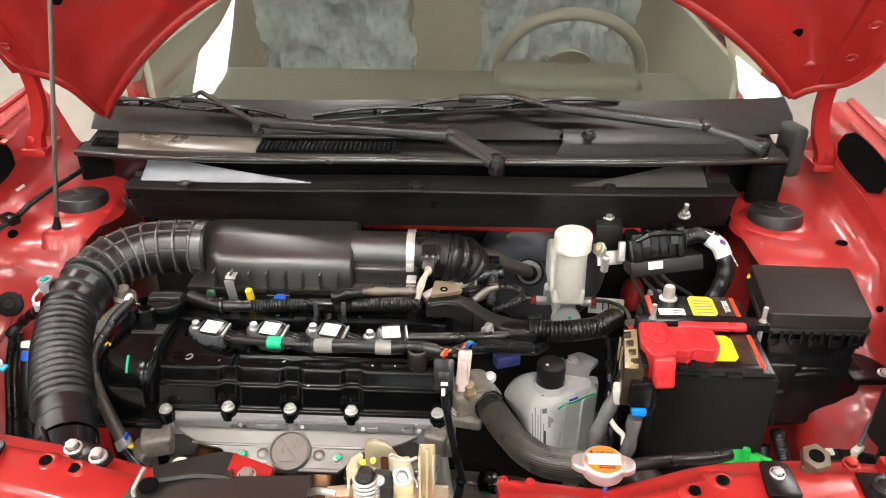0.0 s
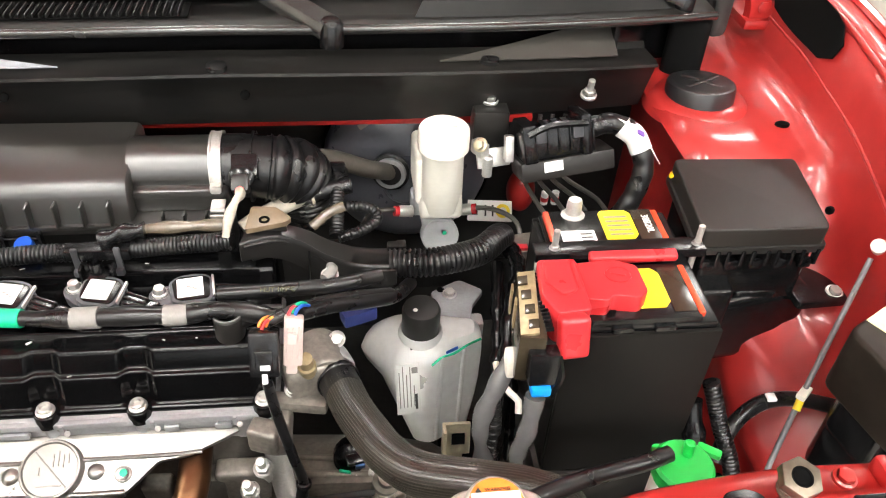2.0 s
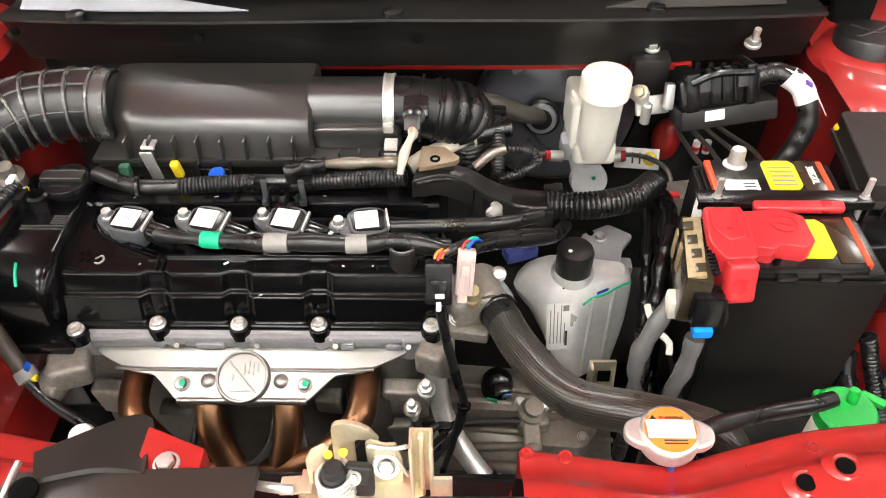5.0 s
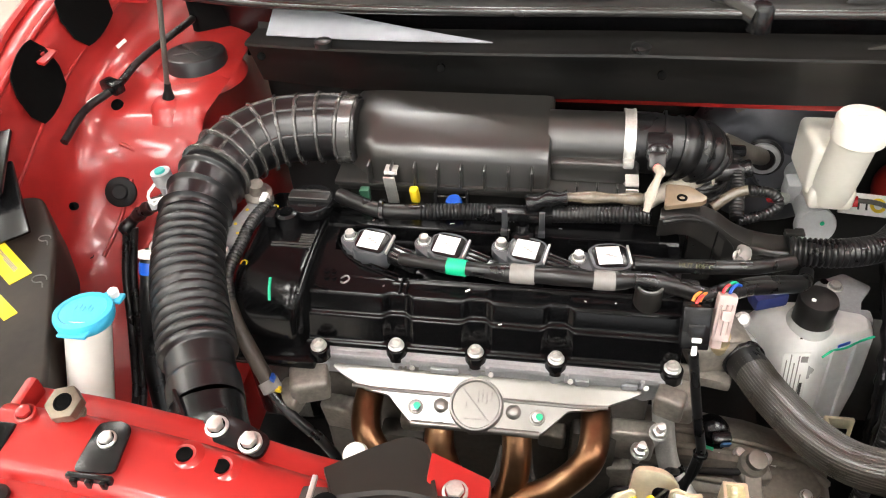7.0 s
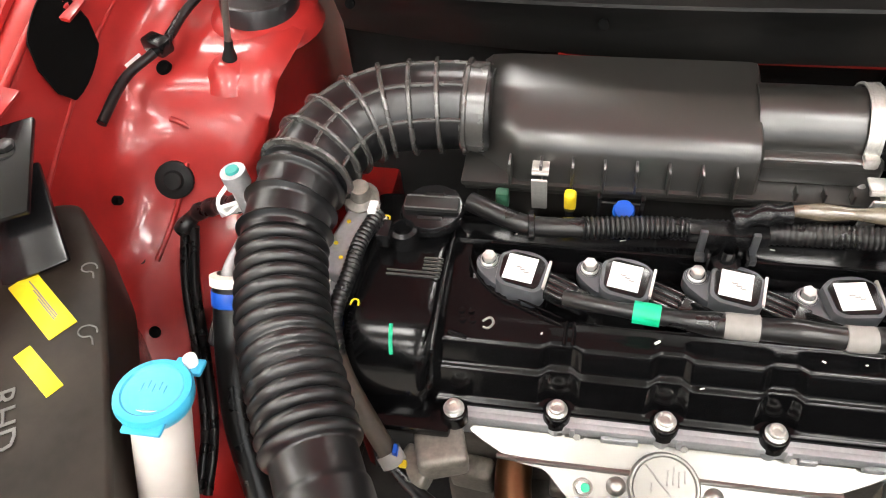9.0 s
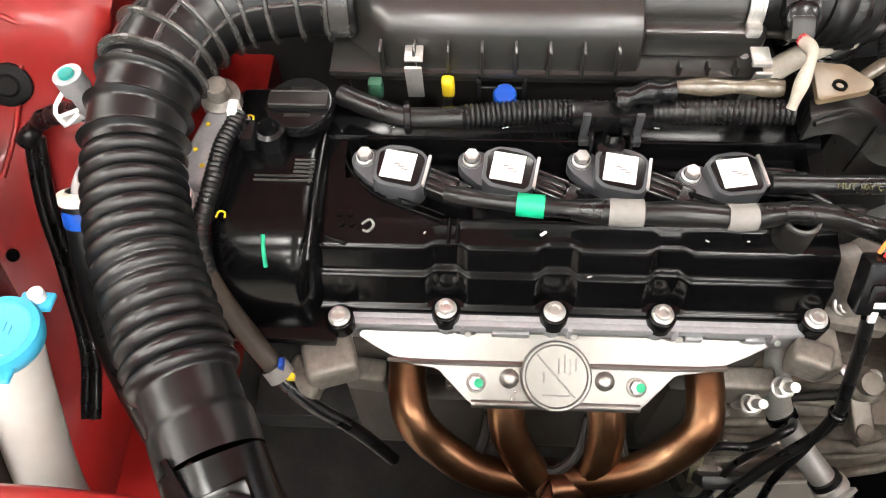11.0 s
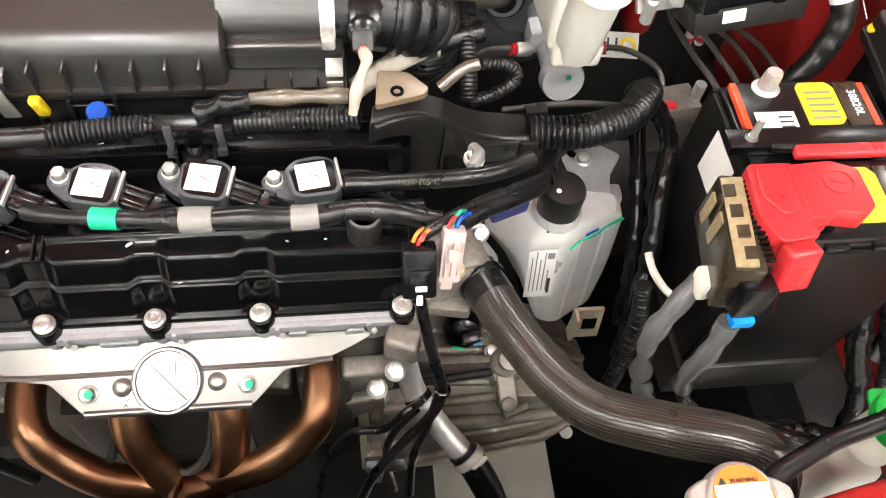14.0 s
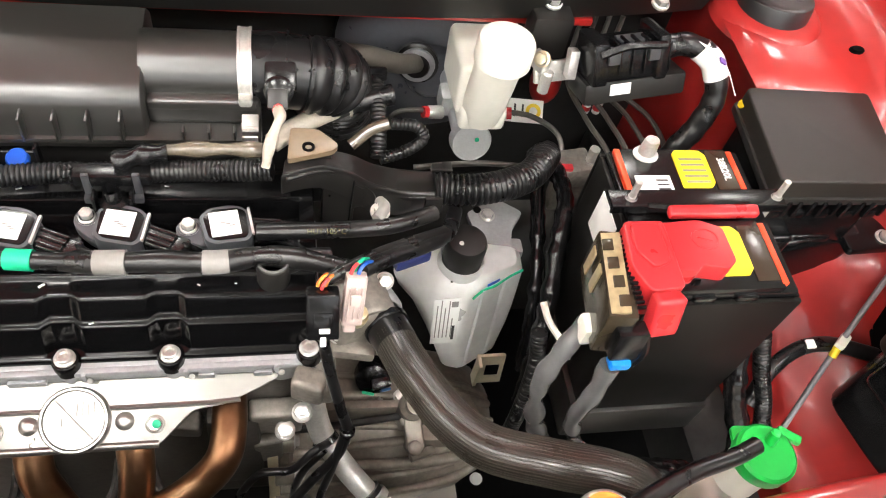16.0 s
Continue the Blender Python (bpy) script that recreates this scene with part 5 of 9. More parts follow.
# ---- battery ----
JACKET = mat("black_jacket_board", (0.0075, 0.007, 0.0065), 0.40, var=0.12, scale=14, bump=0.1, bump_scale=700, spec=0.14)
bat = thing("battery", (0.317, 0.865, 0.66), "black car battery with red terminal cover in a black jacket", "battery")
for c, d in (((0.322, 0.769, 0.768), (0.144, 0.006, 0.206)), ((0.322, 0.963, 0.768), (0.144, 0.006, 0.206)), ((0.252, 0.866, 0.768), (0.005, 0.187, 0.206)), ((0.392, 0.866, 0.768), (0.005, 0.187, 0.206))):
    part("jacket_panel", box(c, d, 0.002), JACKET, bat, "plain black heat jacket panel")
part("case", merge(box((0.322, 0.866, 0.765), (0.134, 0.186, 0.200), 0.004), box((0.322, 0.866, 0.871), (0.136, 0.188, 0.014), 0.003)), BLACK_S, bat, "glossy black battery case")
BROWN = mat("dark_brown_gloss_label", (0.035, 0.024, 0.016), 0.22, var=0.1)
ORED = mat("orange_red_band", (0.75, 0.06, 0.02), 0.35, var=0.05)
part("lid_block", box((0.317, 0.922, 0.880), (0.112, 0.070, 0.010), 0.003), BLACK_S, bat)
part("lid_block", box((0.322, 0.815, 0.880), (0.104, 0.085, 0.010), 0.003), BLACK_S, bat)
part("side_band", box((0.3745, 0.815, 0.883), (0.006, 0.075, 0.006), 0.001), ORED, bat, "orange red edge band")
part("side_band", box((0.3745, 0.925, 0.883), (0.006, 0.055, 0.006), 0.001), ORED, bat, "orange red edge band")
part("side_band", box((0.2600, 0.925, 0.883), (0.006, 0.060, 0.006), 0.001), ORED, bat, "orange red edge band")
part("dark_label", box((0.360, 0.815, 0.8856), (0.022, 0.068, 0.001), 0.0003), BROWN, bat, "dark brown glossy label")
part("dark_label", box((0.360, 0.925, 0.8856), (0.022, 0.055, 0.001), 0.0003), BROWN, bat, "dark brown glossy label")
OCT = [(-0.013, -0.030), (0.011, -0.030), (0.017, -0.022), (0.017, 0.022), (0.011, 0.030), (-0.013, 0.030)]
part("warning_label", prism(OCT, 0.885, 0.8862, 0, pose(0.332, 0.818, 0)), YELLOW, bat, "yellow warning label")
wl = part("warning_label", prism(rounded_poly([(0.314, 0.900), (0.343, 0.900), (0.348, 0.907), (0.348, 0.946), (0.343, 0.953), (0.318, 0.953), (0.314, 0.948)], 0.002), 0.885, 0.8862, 0), YELLOW, bat, "yellow warning label")
for k in range(5):
    part("print_bar", box((0.331, 0.908 + 0.008 * k, 0.8864), (0.024, 0.0028, 0.0004), 0.0001), GREYT, wl)
part("white_label", box((0.2860, 0.905, 0.8858), (0.035, 0.024, 0.001), 0.0003), WHITE, bat, "small white label")
for k in range(3):
    part("print_bar", box((0.294, 0.898 + 0.006 * k, 0.8866), (0.012, 0.002, 0.0004), 0.0001), INK, bat)


def words(text, size, m, material, parent, name="lettering", depth=0.0003):
    """Raised lettering in the built-in font, flat in m's x and y."""
    cu = bpy.data.curves.new("text", "FONT")
    cu.body, cu.size, cu.extrude, cu.align_x, cu.align_y, cu.resolution_u = text, size, depth, "CENTER", "CENTER", 2
    tmp = bpy.data.objects.new("text", cu)
    me = bpy.data.meshes.new_from_object(tmp)
    bm = bmesh.new()
    bm.from_mesh(me)
    bpy.data.objects.remove(tmp)
    bpy.data.curves.remove(cu)
    bpy.data.meshes.remove(me)
    return part(name, move(bm, m), material, parent, "", 0)


words("38B20L", 0.011, pose(0.362, 0.926, 0.8864, 0, 0, -90), WHITE, bat)
post = part("terminal_post", lathe([(0.0125, 0.880), (0.0125, 0.886), (0.0085, 0.888), (0.0078, 0.902), (0.0068, 0.9050), (0.0, 0.9055)], pose(0.288, 0.948, 0), 28), ZINC, bat, "lead terminal post")
ca = part("terminal_cover", prism(rounded_poly([(0.222, 0.780), (0.232, 0.752), (0.262, 0.756), (0.262, 0.832), (0.226, 0.832)], 0.006), 0.878, 0.915, 0.0045, seg=3), REDP, bat, "glossy red plastic terminal cover")
cb = part("terminal_cover", prism(rounded_poly([(0.258, 0.786), (0.284, 0.780), (0.290, 0.788), (0.314, 0.783), (0.323, 0.792), (0.322, 0.832), (0.302, 0.842), (0.258, 0.838)], 0.004), 0.878, 0.904, 0.004, seg=3), REDP, bat, "glossy red plastic terminal cover")
part("cover_tab", box((0.244, 0.7395, 0.899), (0.026, 0.018, 0.040), 0.005, (-18, 0, 6), 3), REDP, ca)
part("moulded_ring", lathe([(0.0125, 0.900), (0.0125, 0.9022), (0.0112, 0.9022), (0.0112, 0.900)], pose(0.301, 0.818, 0.003), 28), REDP, cb)
part("moulded_minus", box((0.301, 0.818, 0.9045), (0.014, 0.0016, 0.0012), 0.0004, (0, 0, -20)), REDP, cb)
part("cover_rib", box((0.2585, 0.808, 0.9125), (0.004, 0.046, 0.006), 0.0015), REDP, ca)
part("cover_step", prism(rounded_poly([(0.228, 0.796), (0.240, 0.776), (0.255, 0.782), (0.255, 0.827), (0.230, 0.827)], 0.005), 0.914, 0.918, 0.003, seg=3), REDP, ca)
part("cover_latch", box((0.290, 0.781, 0.886), (0.006, 0.003, 0.008), 0.001), HOLE, cb)
hd = part("hold_down", merge(box((0.322, 0.884, 0.8875), (0.172, 0.022, 0.003), 0.001), box((0.322, 0.8735, 0.8845), (0.172, 0.003, 0.010), 0.001), tube([(0.27, 0.874, 0.886), (0.30, 0.869, 0.888), (0.345, 0.869, 0.888), (0.37, 0.874, 0.886)], 0.005, 8)), BLACK_S, bat, "black steel hold-down bar")
for x in (0.2560, 0.401):
    part("hold_down_rod", merge(lathe([(0.0033, 0.70), (0.0033, 0.911), (0.0, 0.912)], pose(x, 0.8835, 0), 12), hexbolt((x, 0.8835, 0.8885), (0, 0, 1), 0.0045, 0.004, 1.25)), ZINC, bat, "zinc hold-down rod and nut")
part("red_bar", box((0.330, 0.864, 0.890), (0.088, 0.013, 0.009), 0.0035, (12, 0, 0), 3), REDP, bat, "red plastic bar")
part("side_sticker", box((0.2488, 0.895, 0.835), (0.0008, 0.052, 0.050), 0.0002), WHITE, bat, "white sticker on the jacket")
for k in range(2):
    part("vent_plug", box((0.30 + 0.04 * k, 0.772, 0.872), (0.02, 0.008, 0.010), 0.002), BLACK_S, bat)

part("tray", box((0.322, 0.866, 0.632), (0.156, 0.208, 0.060), 0.006), BLACK, bat, "black plastic battery tray")
bat.location, bat.scale = (0.315, 0.8675, 0.652), (1.0, 0.87, 1.0)

# fusible link block clipped to the battery
fl = thing("fuse_link_block", (0.222, 0.80, 0.80), "smoky plastic fuse link block with brass strips", "fuse block")
SMOKY = mat("smoky_brown_plastic", (0.040, 0.031, 0.020), 0.15, var=0.2, scale=30)
BRASS = mat("dull_brass_strip", (0.34, 0.27, 0.15), 0.38, 0.2, var=0.3)
part("block", box((0.2235, 0.798, 0.852), (0.024, 0.084, 0.056), 0.003, (0, 0, -8)), SMOKY, fl)
for k in range(4):
    part("link_strip", box((0.2118, 0.770 + 0.018 * k, 0.860), (0.002, 0.010, 0.030), 0.0008, (0, 0, -8)), BRASS, fl, "dull brass fuse strip")
part("contact_tray", box((0.2205, 0.798, 0.8805), (0.016, 0.078, 0.003), 0.001, (0, -14, -8)), BRASS, fl, "brass contact tray")
for k in range(4):
    part("contact_window", box((0.2200, 0.770 + 0.018 * k, 0.8824), (0.009, 0.011, 0.002), 0.0008, (0, -14, -8)), SMOKY, fl)
for k in range(16):
    part("comb_tooth", box((0.2325, 0.764 + 0.0045 * k, 0.8815), (0.007, 0.0018, 0.004), 0.0005, (0, -10, -8)), BLACK_S, fl)
part("connector_body", box((0.228, 0.752, 0.850), (0.026, 0.016, 0.034), 0.003, (-8, 0, 0)), BLACK_S, fl)
part("blue_lock", box((0.2270, 0.745, 0.828), (0.018, 0.013, 0.010), 0.003), mat("bright_blue_plastic", (0.005, 0.26, 0.85), 0.35), fl, "bright blue lock")
part("white_socket", box((0.207, 0.778, 0.826), (0.010, 0.020, 0.022), 0.003), WHITE_P, fl)
GREYC = mat("grey_taped_cable", (0.11, 0.11, 0.112), 0.26, var=0.10, scale=20, rough_var=0.01, spec=0.9)
for pts, r in (([(0.210, 0.785, 0.822), (0.196, 0.775, 0.795), (0.184, 0.765, 0.755), (0.190, 0.755, 0.70), (0.205, 0.745, 0.66)], 0.0085), ([(0.226, 0.750, 0.812), (0.222, 0.742, 0.775), (0.215, 0.738, 0.735), (0.228, 0.735, 0.69), (0.245, 0.73, 0.66)], 0.0075)):
    part("cable", tube(pts, lambda s, t, r=r: r * (1.08 + 0.45 * noise.noise(Vector((s * 45, r * 700, 0.3)))), 14, 0.003), GREYC, fl, "grey taped cable", 60)
part("cable", tube([(0.240, 0.752, 0.862), (0.243, 0.745, 0.842), (0.236, 0.744, 0.82)], 0.004, 8), BLACK_S, fl)
fl.location = Vector(fl.location) + Vector((-0.011, -0.003, 0.016))

# ---- fuse box ----
LIDM = mat("brown_black_lid", (0.016, 0.0135, 0.0115), 0.46, var=0.18, scale=30, bump=0.25, bump_scale=800, spec=0.42)
fb = thing("fuse_box", (0.5, 0.97, 0.70), "black plastic fuse box with a plain lid", "fuse box")
LID = [(0.412, 0.901), (0.549, 0.899), (0.568, 1.026), (0.424, 1.030)]
part("lid", prism(rounded_poly(LID, 0.008), 0.857, 0.8825, 0.005, seg=3), LIDM, fb, "plain matte black lid")
part("lid_skirt", prism(rounded_poly([(0.409, 0.898), (0.552, 0.896), (0.571, 1.029), (0.421, 1.033)], 0.008), 0.851, 0.860, 0.002), BLACK, fb)
part("base", prism(rounded_poly([(0.420, 0.907), (0.546, 0.905), (0.562, 1.02), (0.43, 1.022)], 0.01), 0.755, 0.852, 0.004), BLACK_S, fb)
for k in range(5):
    t = (k + 0.5) / 5
    x, y = 0.413 + 0.136 * t, 0.900 - 0.002 * t
    part("latch", merge(box((x - 0.008, y, 0.846), (0.004, 0.008, 0.020), 0.001), box((x + 0.008, y, 0.846), (0.004, 0.008, 0.020), 0.001), box((x, y + 0.001, 0.836), (0.014, 0.006, 0.012), 0.002)), BLACK_S, fb)
part("yellow_dot", lathe([(0.0055, 0), (0.0055, 0.001), (0, 0.001)], axis((0.4235, 1.020, 0.868), (-0.8, 0.1, 0.55)), 16), YELLOW, fb, "round yellow check dot")
part("mount_foot", prism(rounded_poly([(0.545, 0.890), (0.605, 0.893), (0.608, 0.915), (0.585, 0.955), (0.545, 0.955)], 0.006), 0.772, 0.782, 0.002), BLACK_S, fb)
part("bolt", hexbolt((0.594, 0.906, 0.782), (0, -0.2, 1), 0.0065, 0.006, 1.5), ZINC, fb)
for c, d, r, a in (((0.445, 0.905, 0.775), (0.04, 0.03, 0.06), 0.006, 0), ((0.50, 0.918, 0.765), (0.05, 0.03, 0.05), 0.006, 0), ((0.405, 0.915, 0.80), (0.03, 0.03, 0.05), 0.006, 0), ((0.505, 0.925, 0.735), (0.13, 0.05, 0.10), 0.012, 8), ((0.445, 0.90, 0.742), (0.03, 0.03, 0.04), 0.008, 0)):
    part("under_plug", box(c, d, r, (0, 0, a), 3), BLACK_S, fb)

# ---- brake master cylinder ----
MCALU = mat("machined_aluminium", (0.58, 0.59, 0.60), 0.38, 0.4, var=0.08, scale=60)
mc = thing("brake_master_cylinder", (0.16, 1.1, 0.70), "brake master cylinder with milky white fluid reservoir", "brake cylinder")
part("reservoir", merge(box((0.164, 1.122, 0.816), (0.058, 0.088, 0.064), 0.010, (-6, 0, 0), 4), box((0.166, 1.085, 0.790), (0.052, 0.040, 0.030), 0.008, seg=3), tube([(0.166, 1.082, 0.790), (0.165, 1.070, 0.830), (0.163, 1.052, 0.905)], lambda s, t: 0.0235 + 0.0005 * s / t, 28)), WHITE_P, mc, "milky white reservoir")
cp = part("cap", lathe([(0.0265, -0.014), (0.0285, -0.012), (0.0285, 0.010), (0.0268, 0.013), (0.022, 0.0138), (0, 0.014)], pose(0.162, 1.048, 0.905), 40), WHITE_P, mc, "white ribbed cap")
for k in range(5):
    part("raised_line", box((0.162, 1.038 + 0.005 * k, 0.9195), (0.030 - 0.003 * abs(k - 2), 0.0015, 0.001), 0.0003), WHITE_P, cp)
part("cylinder", merge(tube([(0.160, 1.22, 0.745), (0.169, 1.104, 0.727)], 0.0200, 28), tube([(0.166, 1.14, 0.735), (0.166, 1.12, 0.795)], 0.014, 16), box((0.160, 1.150, 0.742), (0.05, 0.03, 0.03), 0.006)), MCALU, mc, "bare aluminium cylinder")
part("cylinder_end", lathe([(0.0215, -0.012), (0.0245, -0.010), (0.0245, 0.003), (0.0235, 0.005), (0.0225, 0.0048), (0.0222, 0.0042), (0, 0.0042)], axis((0.170, 1.099, 0.724), (0.06, -1, 0.35)), 32), MCALU, mc, "round machined end")
part("paint_dot", lathe([(0.003, 0), (0.0028, 0.0006), (0, 0.0006)], axis((0.175, 1.0935, 0.732), (0.06, -1, 0.35)), 10), TEAL, mc, "green paint dot")
for x in (0.132, 0.200):
    part("brake_union", merge(lathe([(0.008, -0.004), (0.008, 0.012), (0.006, 0.016), (0, 0.016)], axis((x + 0.000, 1.128, 0.742), (1 if x > 0.16 else -1, -0.2, 0.2)), 10)), ZINC, mc)
    part("union_tape", lathe([(0.0072, 0), (0.0072, 0.006), (0, 0.006)], axis((x + (0.014 if x > 0.16 else -0.014) + 0.000, 1.125, 0.745), (1 if x > 0.16 else -1, -0.2, 0.2)), 10), REDP, mc, "red marking")
STEELP = mat("dark_steel_tube", (0.12, 0.115, 0.105), 0.4, 0.6)
part("brake_line", tube([(0.214, 1.124, 0.748), (0.240, 1.110, 0.755), (0.262, 1.075, 0.762), (0.266, 1.045, 0.745), (0.266, 1.02, 0.72)], 0.0032, 8), STEELP, mc)
part("brake_line", tube([(0.118, 1.126, 0.747), (0.085, 1.125, 0.745), (0.07, 1.13, 0.72)], 0.0032, 8), STEELP, mc)
part("brake_line", tube([(0.10, 1.07, 0.71), (0.18, 1.072, 0.715), (0.25, 1.06, 0.72)], 0.0035, 8), STEELP, mc)

# Bluish sheen on the black satin shell is put into the base colour
BOOST = mat("black_booster_sheen", (0.085, 0.090, 0.105), 0.30, var=0.1, spec=0.8)
boost = thing("brake_booster", (0.126, 1.25, 0.60), "large round black brake booster, bluish sheen in its colour", "brake booster")
BM = axis((0.135, 1.225, 0.735), (-0.05, -1, 0.10))
part("shell", lathe([(0, 0.035), (0.028, 0.035), (0.033, 0.030), (0.036, 0.018), (0.085, 0.012), (0.098, 0.004), (0.112, -0.012), (0.118, -0.03), (0.118, -0.07)], BM, 56), BOOST, boost, "satin black pressed shell, bluish sheen in its colour")
part("rim", lathe([(0.119, -0.032), (0.122, -0.030), (0.122, -0.042), (0.119, -0.044)], BM, 56), SATIN, boost)
part("check_valve", merge(lathe([(0.026, 0), (0.026, 0.006), (0.018, 0.010), (0.014, 0.016), (0, 0.016)], axis((0.112, 1.195, 0.760), (-0.2, -1, 0.2)), 24)), RUBBER, boost, "black rubber check valve")
part("valve_ring", lathe([(0.0135, 0.010), (0.0135, 0.014), (0.021, 0.0125), (0.022, 0.008)], axis((0.112, 1.195, 0.760), (-0.2, -1, 0.2)), 28), ALU, boost, "pale grey valve ring")
part("sticker", move(box((-0.05, 0.085, 0.0125), (0.035, 0.008, 0.0006), 0.0002, (0, 0, 35)), BM), GREYT, boost, "grey data strip")
vh = thing("vacuum_hose", (0.05, 1.12, 0.78), "brown-grey rubber brake vacuum hose", "hose")
part("hose", tube([(-0.020, 1.094, 0.842), (-0.002, 1.100, 0.848), (0.038, 1.117, 0.833), (0.0785, 1.148, 0.797), (0.110, 1.188, 0.763)], 0.0115, 16), mat("grey_brown_rubber", (0.075, 0.066, 0.055), 0.45, var=0.2, bump=0.1), vh)

# ---- connector block, its bracket and the conduit above the booster ----
cb_ = thing("ecu_connector", (0.29, 1.06, 0.85), "large black ribbed control unit connector on a metal bracket", "connector")
CM = pose(0.288, 1.052, 0.900, -18, -6, 6)
part("connector_shell", move(merge(box((0, 0, 0), (0.082, 0.040, 0.036), 0.004), box((-0.034, 0, 0.002), (0.016, 0.046, 0.044), 0.003), box((0.030, 0, 0.004), (0.012, 0.050, 0.046), 0.003)), CM), BLACK_S, cb_, "black plastic connector shell")
for k in range(4):
    part("shell_rib", move(box((-0.018 + 0.011 * k, -0.012, 0.020), (0.003, 0.020, 0.006), 0.001), CM), BLACK_S, cb_)
part("window", move(box((0.004, -0.004, 0.0195), (0.030, 0.018, 0.002), 0.0006), CM), GREYP, cb_)
for k in range(7):
    part("shell_fin", move(box((-0.040 + 0.013 * k, -0.021, 0.004), (0.002, 0.004, 0.030), 0.0006), CM), BLACK_S, cb_)
for x in (-0.022, 0.020):
    part("latch_tab", move(box((x, -0.023, 0.010), (0.012, 0.006, 0.014), 0.0015), CM), GREYP, cb_, "dark grey latch tab")
part("shell_edge", move(box((0, -0.0205, 0.0185), (0.084, 0.003, 0.003), 0.001), CM), GREYP, cb_)
part("lever", move(tube([(-0.036, -0.024, 0.014), (-0.01, -0.028, 0.022), (0.03, -0.026, 0.018)], 0.004, 8), CM), BLACK_S, cb_)
part("unit_body", move(box((0.01, 0.01, -0.032), (0.11, 0.05, 0.024), 0.004), CM), BLACK, cb_)
part("label", move(box((-0.008, -0.0165, -0.028), (0.022, 0.001, 0.012), 0.0003), CM), WHITE, cb_, "pale data label")
part("bracket", merge(box((0.222, 1.062, 0.868), (0.040, 0.006, 0.022), 0.002, (-30, 0, 12)), box((0.205, 1.058, 0.884), (0.012, 0.020, 0.016), 0.002, (0, 0, 30)), box((0.238, 1.056, 0.884), (0.010, 0.014, 0.030), 0.002, (-20, 0, 0)), lathe([(0.006, -0.014), (0.006, 0.010), (0.004, 0.012), (0, 0.012)], pose(0.214, 1.050, 0.866), 10)), ZINC, cb_, "bright zinc bracket")
part("bracket_bolt", hexbolt((0.204, 1.052, 0.892), (-0.6, -0.6, 0.5), 0.006, 0.006, 1.4), GOLDZ, cb_)
part("conduit", tube([(0.325, 1.052, 0.912), (0.350, 1.050, 0.918), (0.374, 1.038, 0.910), (0.386, 1.020, 0.880), (0.376, 1.008, 0.845), (0.358, 1.000, 0.815), (0.350, 0.995, 0.78)], lambda s, t: 0.0118 + 0.0004 * math.sin(s * 330), 16, 0.002), RUBBER, cb_, "black taped conduit", 60)
EC = [(0.325, 1.052, 0.912), (0.350, 1.050, 0.918), (0.374, 1.038, 0.910), (0.386, 1.020, 0.880), (0.376, 1.008, 0.845), (0.358, 1.000, 0.815), (0.350, 0.995, 0.78)]
on_path(EC, 0.285, 0.0126, 0.034, WHITE, cb_, "paper_tag", "white paper tag wrapped round the conduit")
part("tag_tail", sheet([[Vector((0.352, 1.040, 0.931)), Vector((0.372, 1.030, 0.927))], [Vector((0.368, 1.022, 0.926)), Vector((0.384, 1.014, 0.914))], [Vector((0.384, 1.010, 0.912)), Vector((0.398, 1.006, 0.892))]], 0.0006), WHITE, cb_)
part("tag_mark", box((0.374, 1.0205, 0.9235), (0.009, 0.006, 0.002), 0.0006, (20, 30, 0)), mat("violet_print", (0.18, 0.08, 0.40), 0.5), cb_)
for k in range(4):
    x = 0.272 + 0.016 * k
    part("brake_line", tube([(x + 0.01, 1.16, 0.865), (x + 0.004, 1.135, 0.80), (x + 0.012 + 0.01 * k, 1.07, 0.795), (x + 0.022 + 0.006 * k, 1.01, 0.80), (x + 0.03, 0.985, 0.77)], 0.0030, 8), STEELP, cb_, "thin dark steel brake line")
pb = thing("brake_line_block", (0.265, 1.055, 0.68), "aluminium brake line block with red markings", "valve block")
part("block", merge(box((0.272, 1.035, 0.748), (0.045, 0.035, 0.030), 0.004, (0, 0, 10)), box((0.28, 1.03, 0.715), (0.05, 0.02, 0.05), 0.004)), ALU_D, pb)
part("union", lathe([(0.006, 0), (0.006, 0.02), (0, 0.02)], pose(0.292, 1.035, 0.761), 10), ZINC, pb)
part("red_mark", box((0.256, 1.022, 0.764), (0.022, 0.008, 0.006), 0.001), REDP, pb, "red marking")
for k in range(2):
    part("white_union", merge(lathe([(0.005, 0), (0.005, 0.018), (0, 0.018)], pose(0.308 + 0.014 * k, 1.12, 0.755), 10)), WHITE, pb)
    part("red_union_mark", lathe([(0.0055, 0), (0.0055, 0.006), (0, 0.006)], pose(0.308 + 0.014 * k, 1.12, 0.760), 10), REDP, pb)
tg = thing("paper_tag", (0.247, 1.171, 0.70), "white paper tag with a yellow ring stamp", "tag")
TG = pose(0.248, 1.170, 0.706, 38, 0, -6)
part("sheet", move(box((0, 0, 0), (0.062, 0.030, 0.0006), 0.0002), TG), WHITE, tg)
part("stamp", move(lathe([(0.010, 0.0008), (0.010, 0.0014), (0.0055, 0.0014), (0.0055, 0.0008)], pose(0.018, 0, 0), 20), TG), YELLOW, tg, "yellow ring")
for k in range(2):
    part("print_bar", move(box((-0.006 + 0.010 * k, 0, 0.0009), (0.0025, 0.016, 0.0004), 0.0001), TG), INK, tg)
part("print_bar", move(box((-0.022, 0.0, 0.0009), (0.010, 0.014, 0.0004), 0.0001), TG), GREYT, tg)

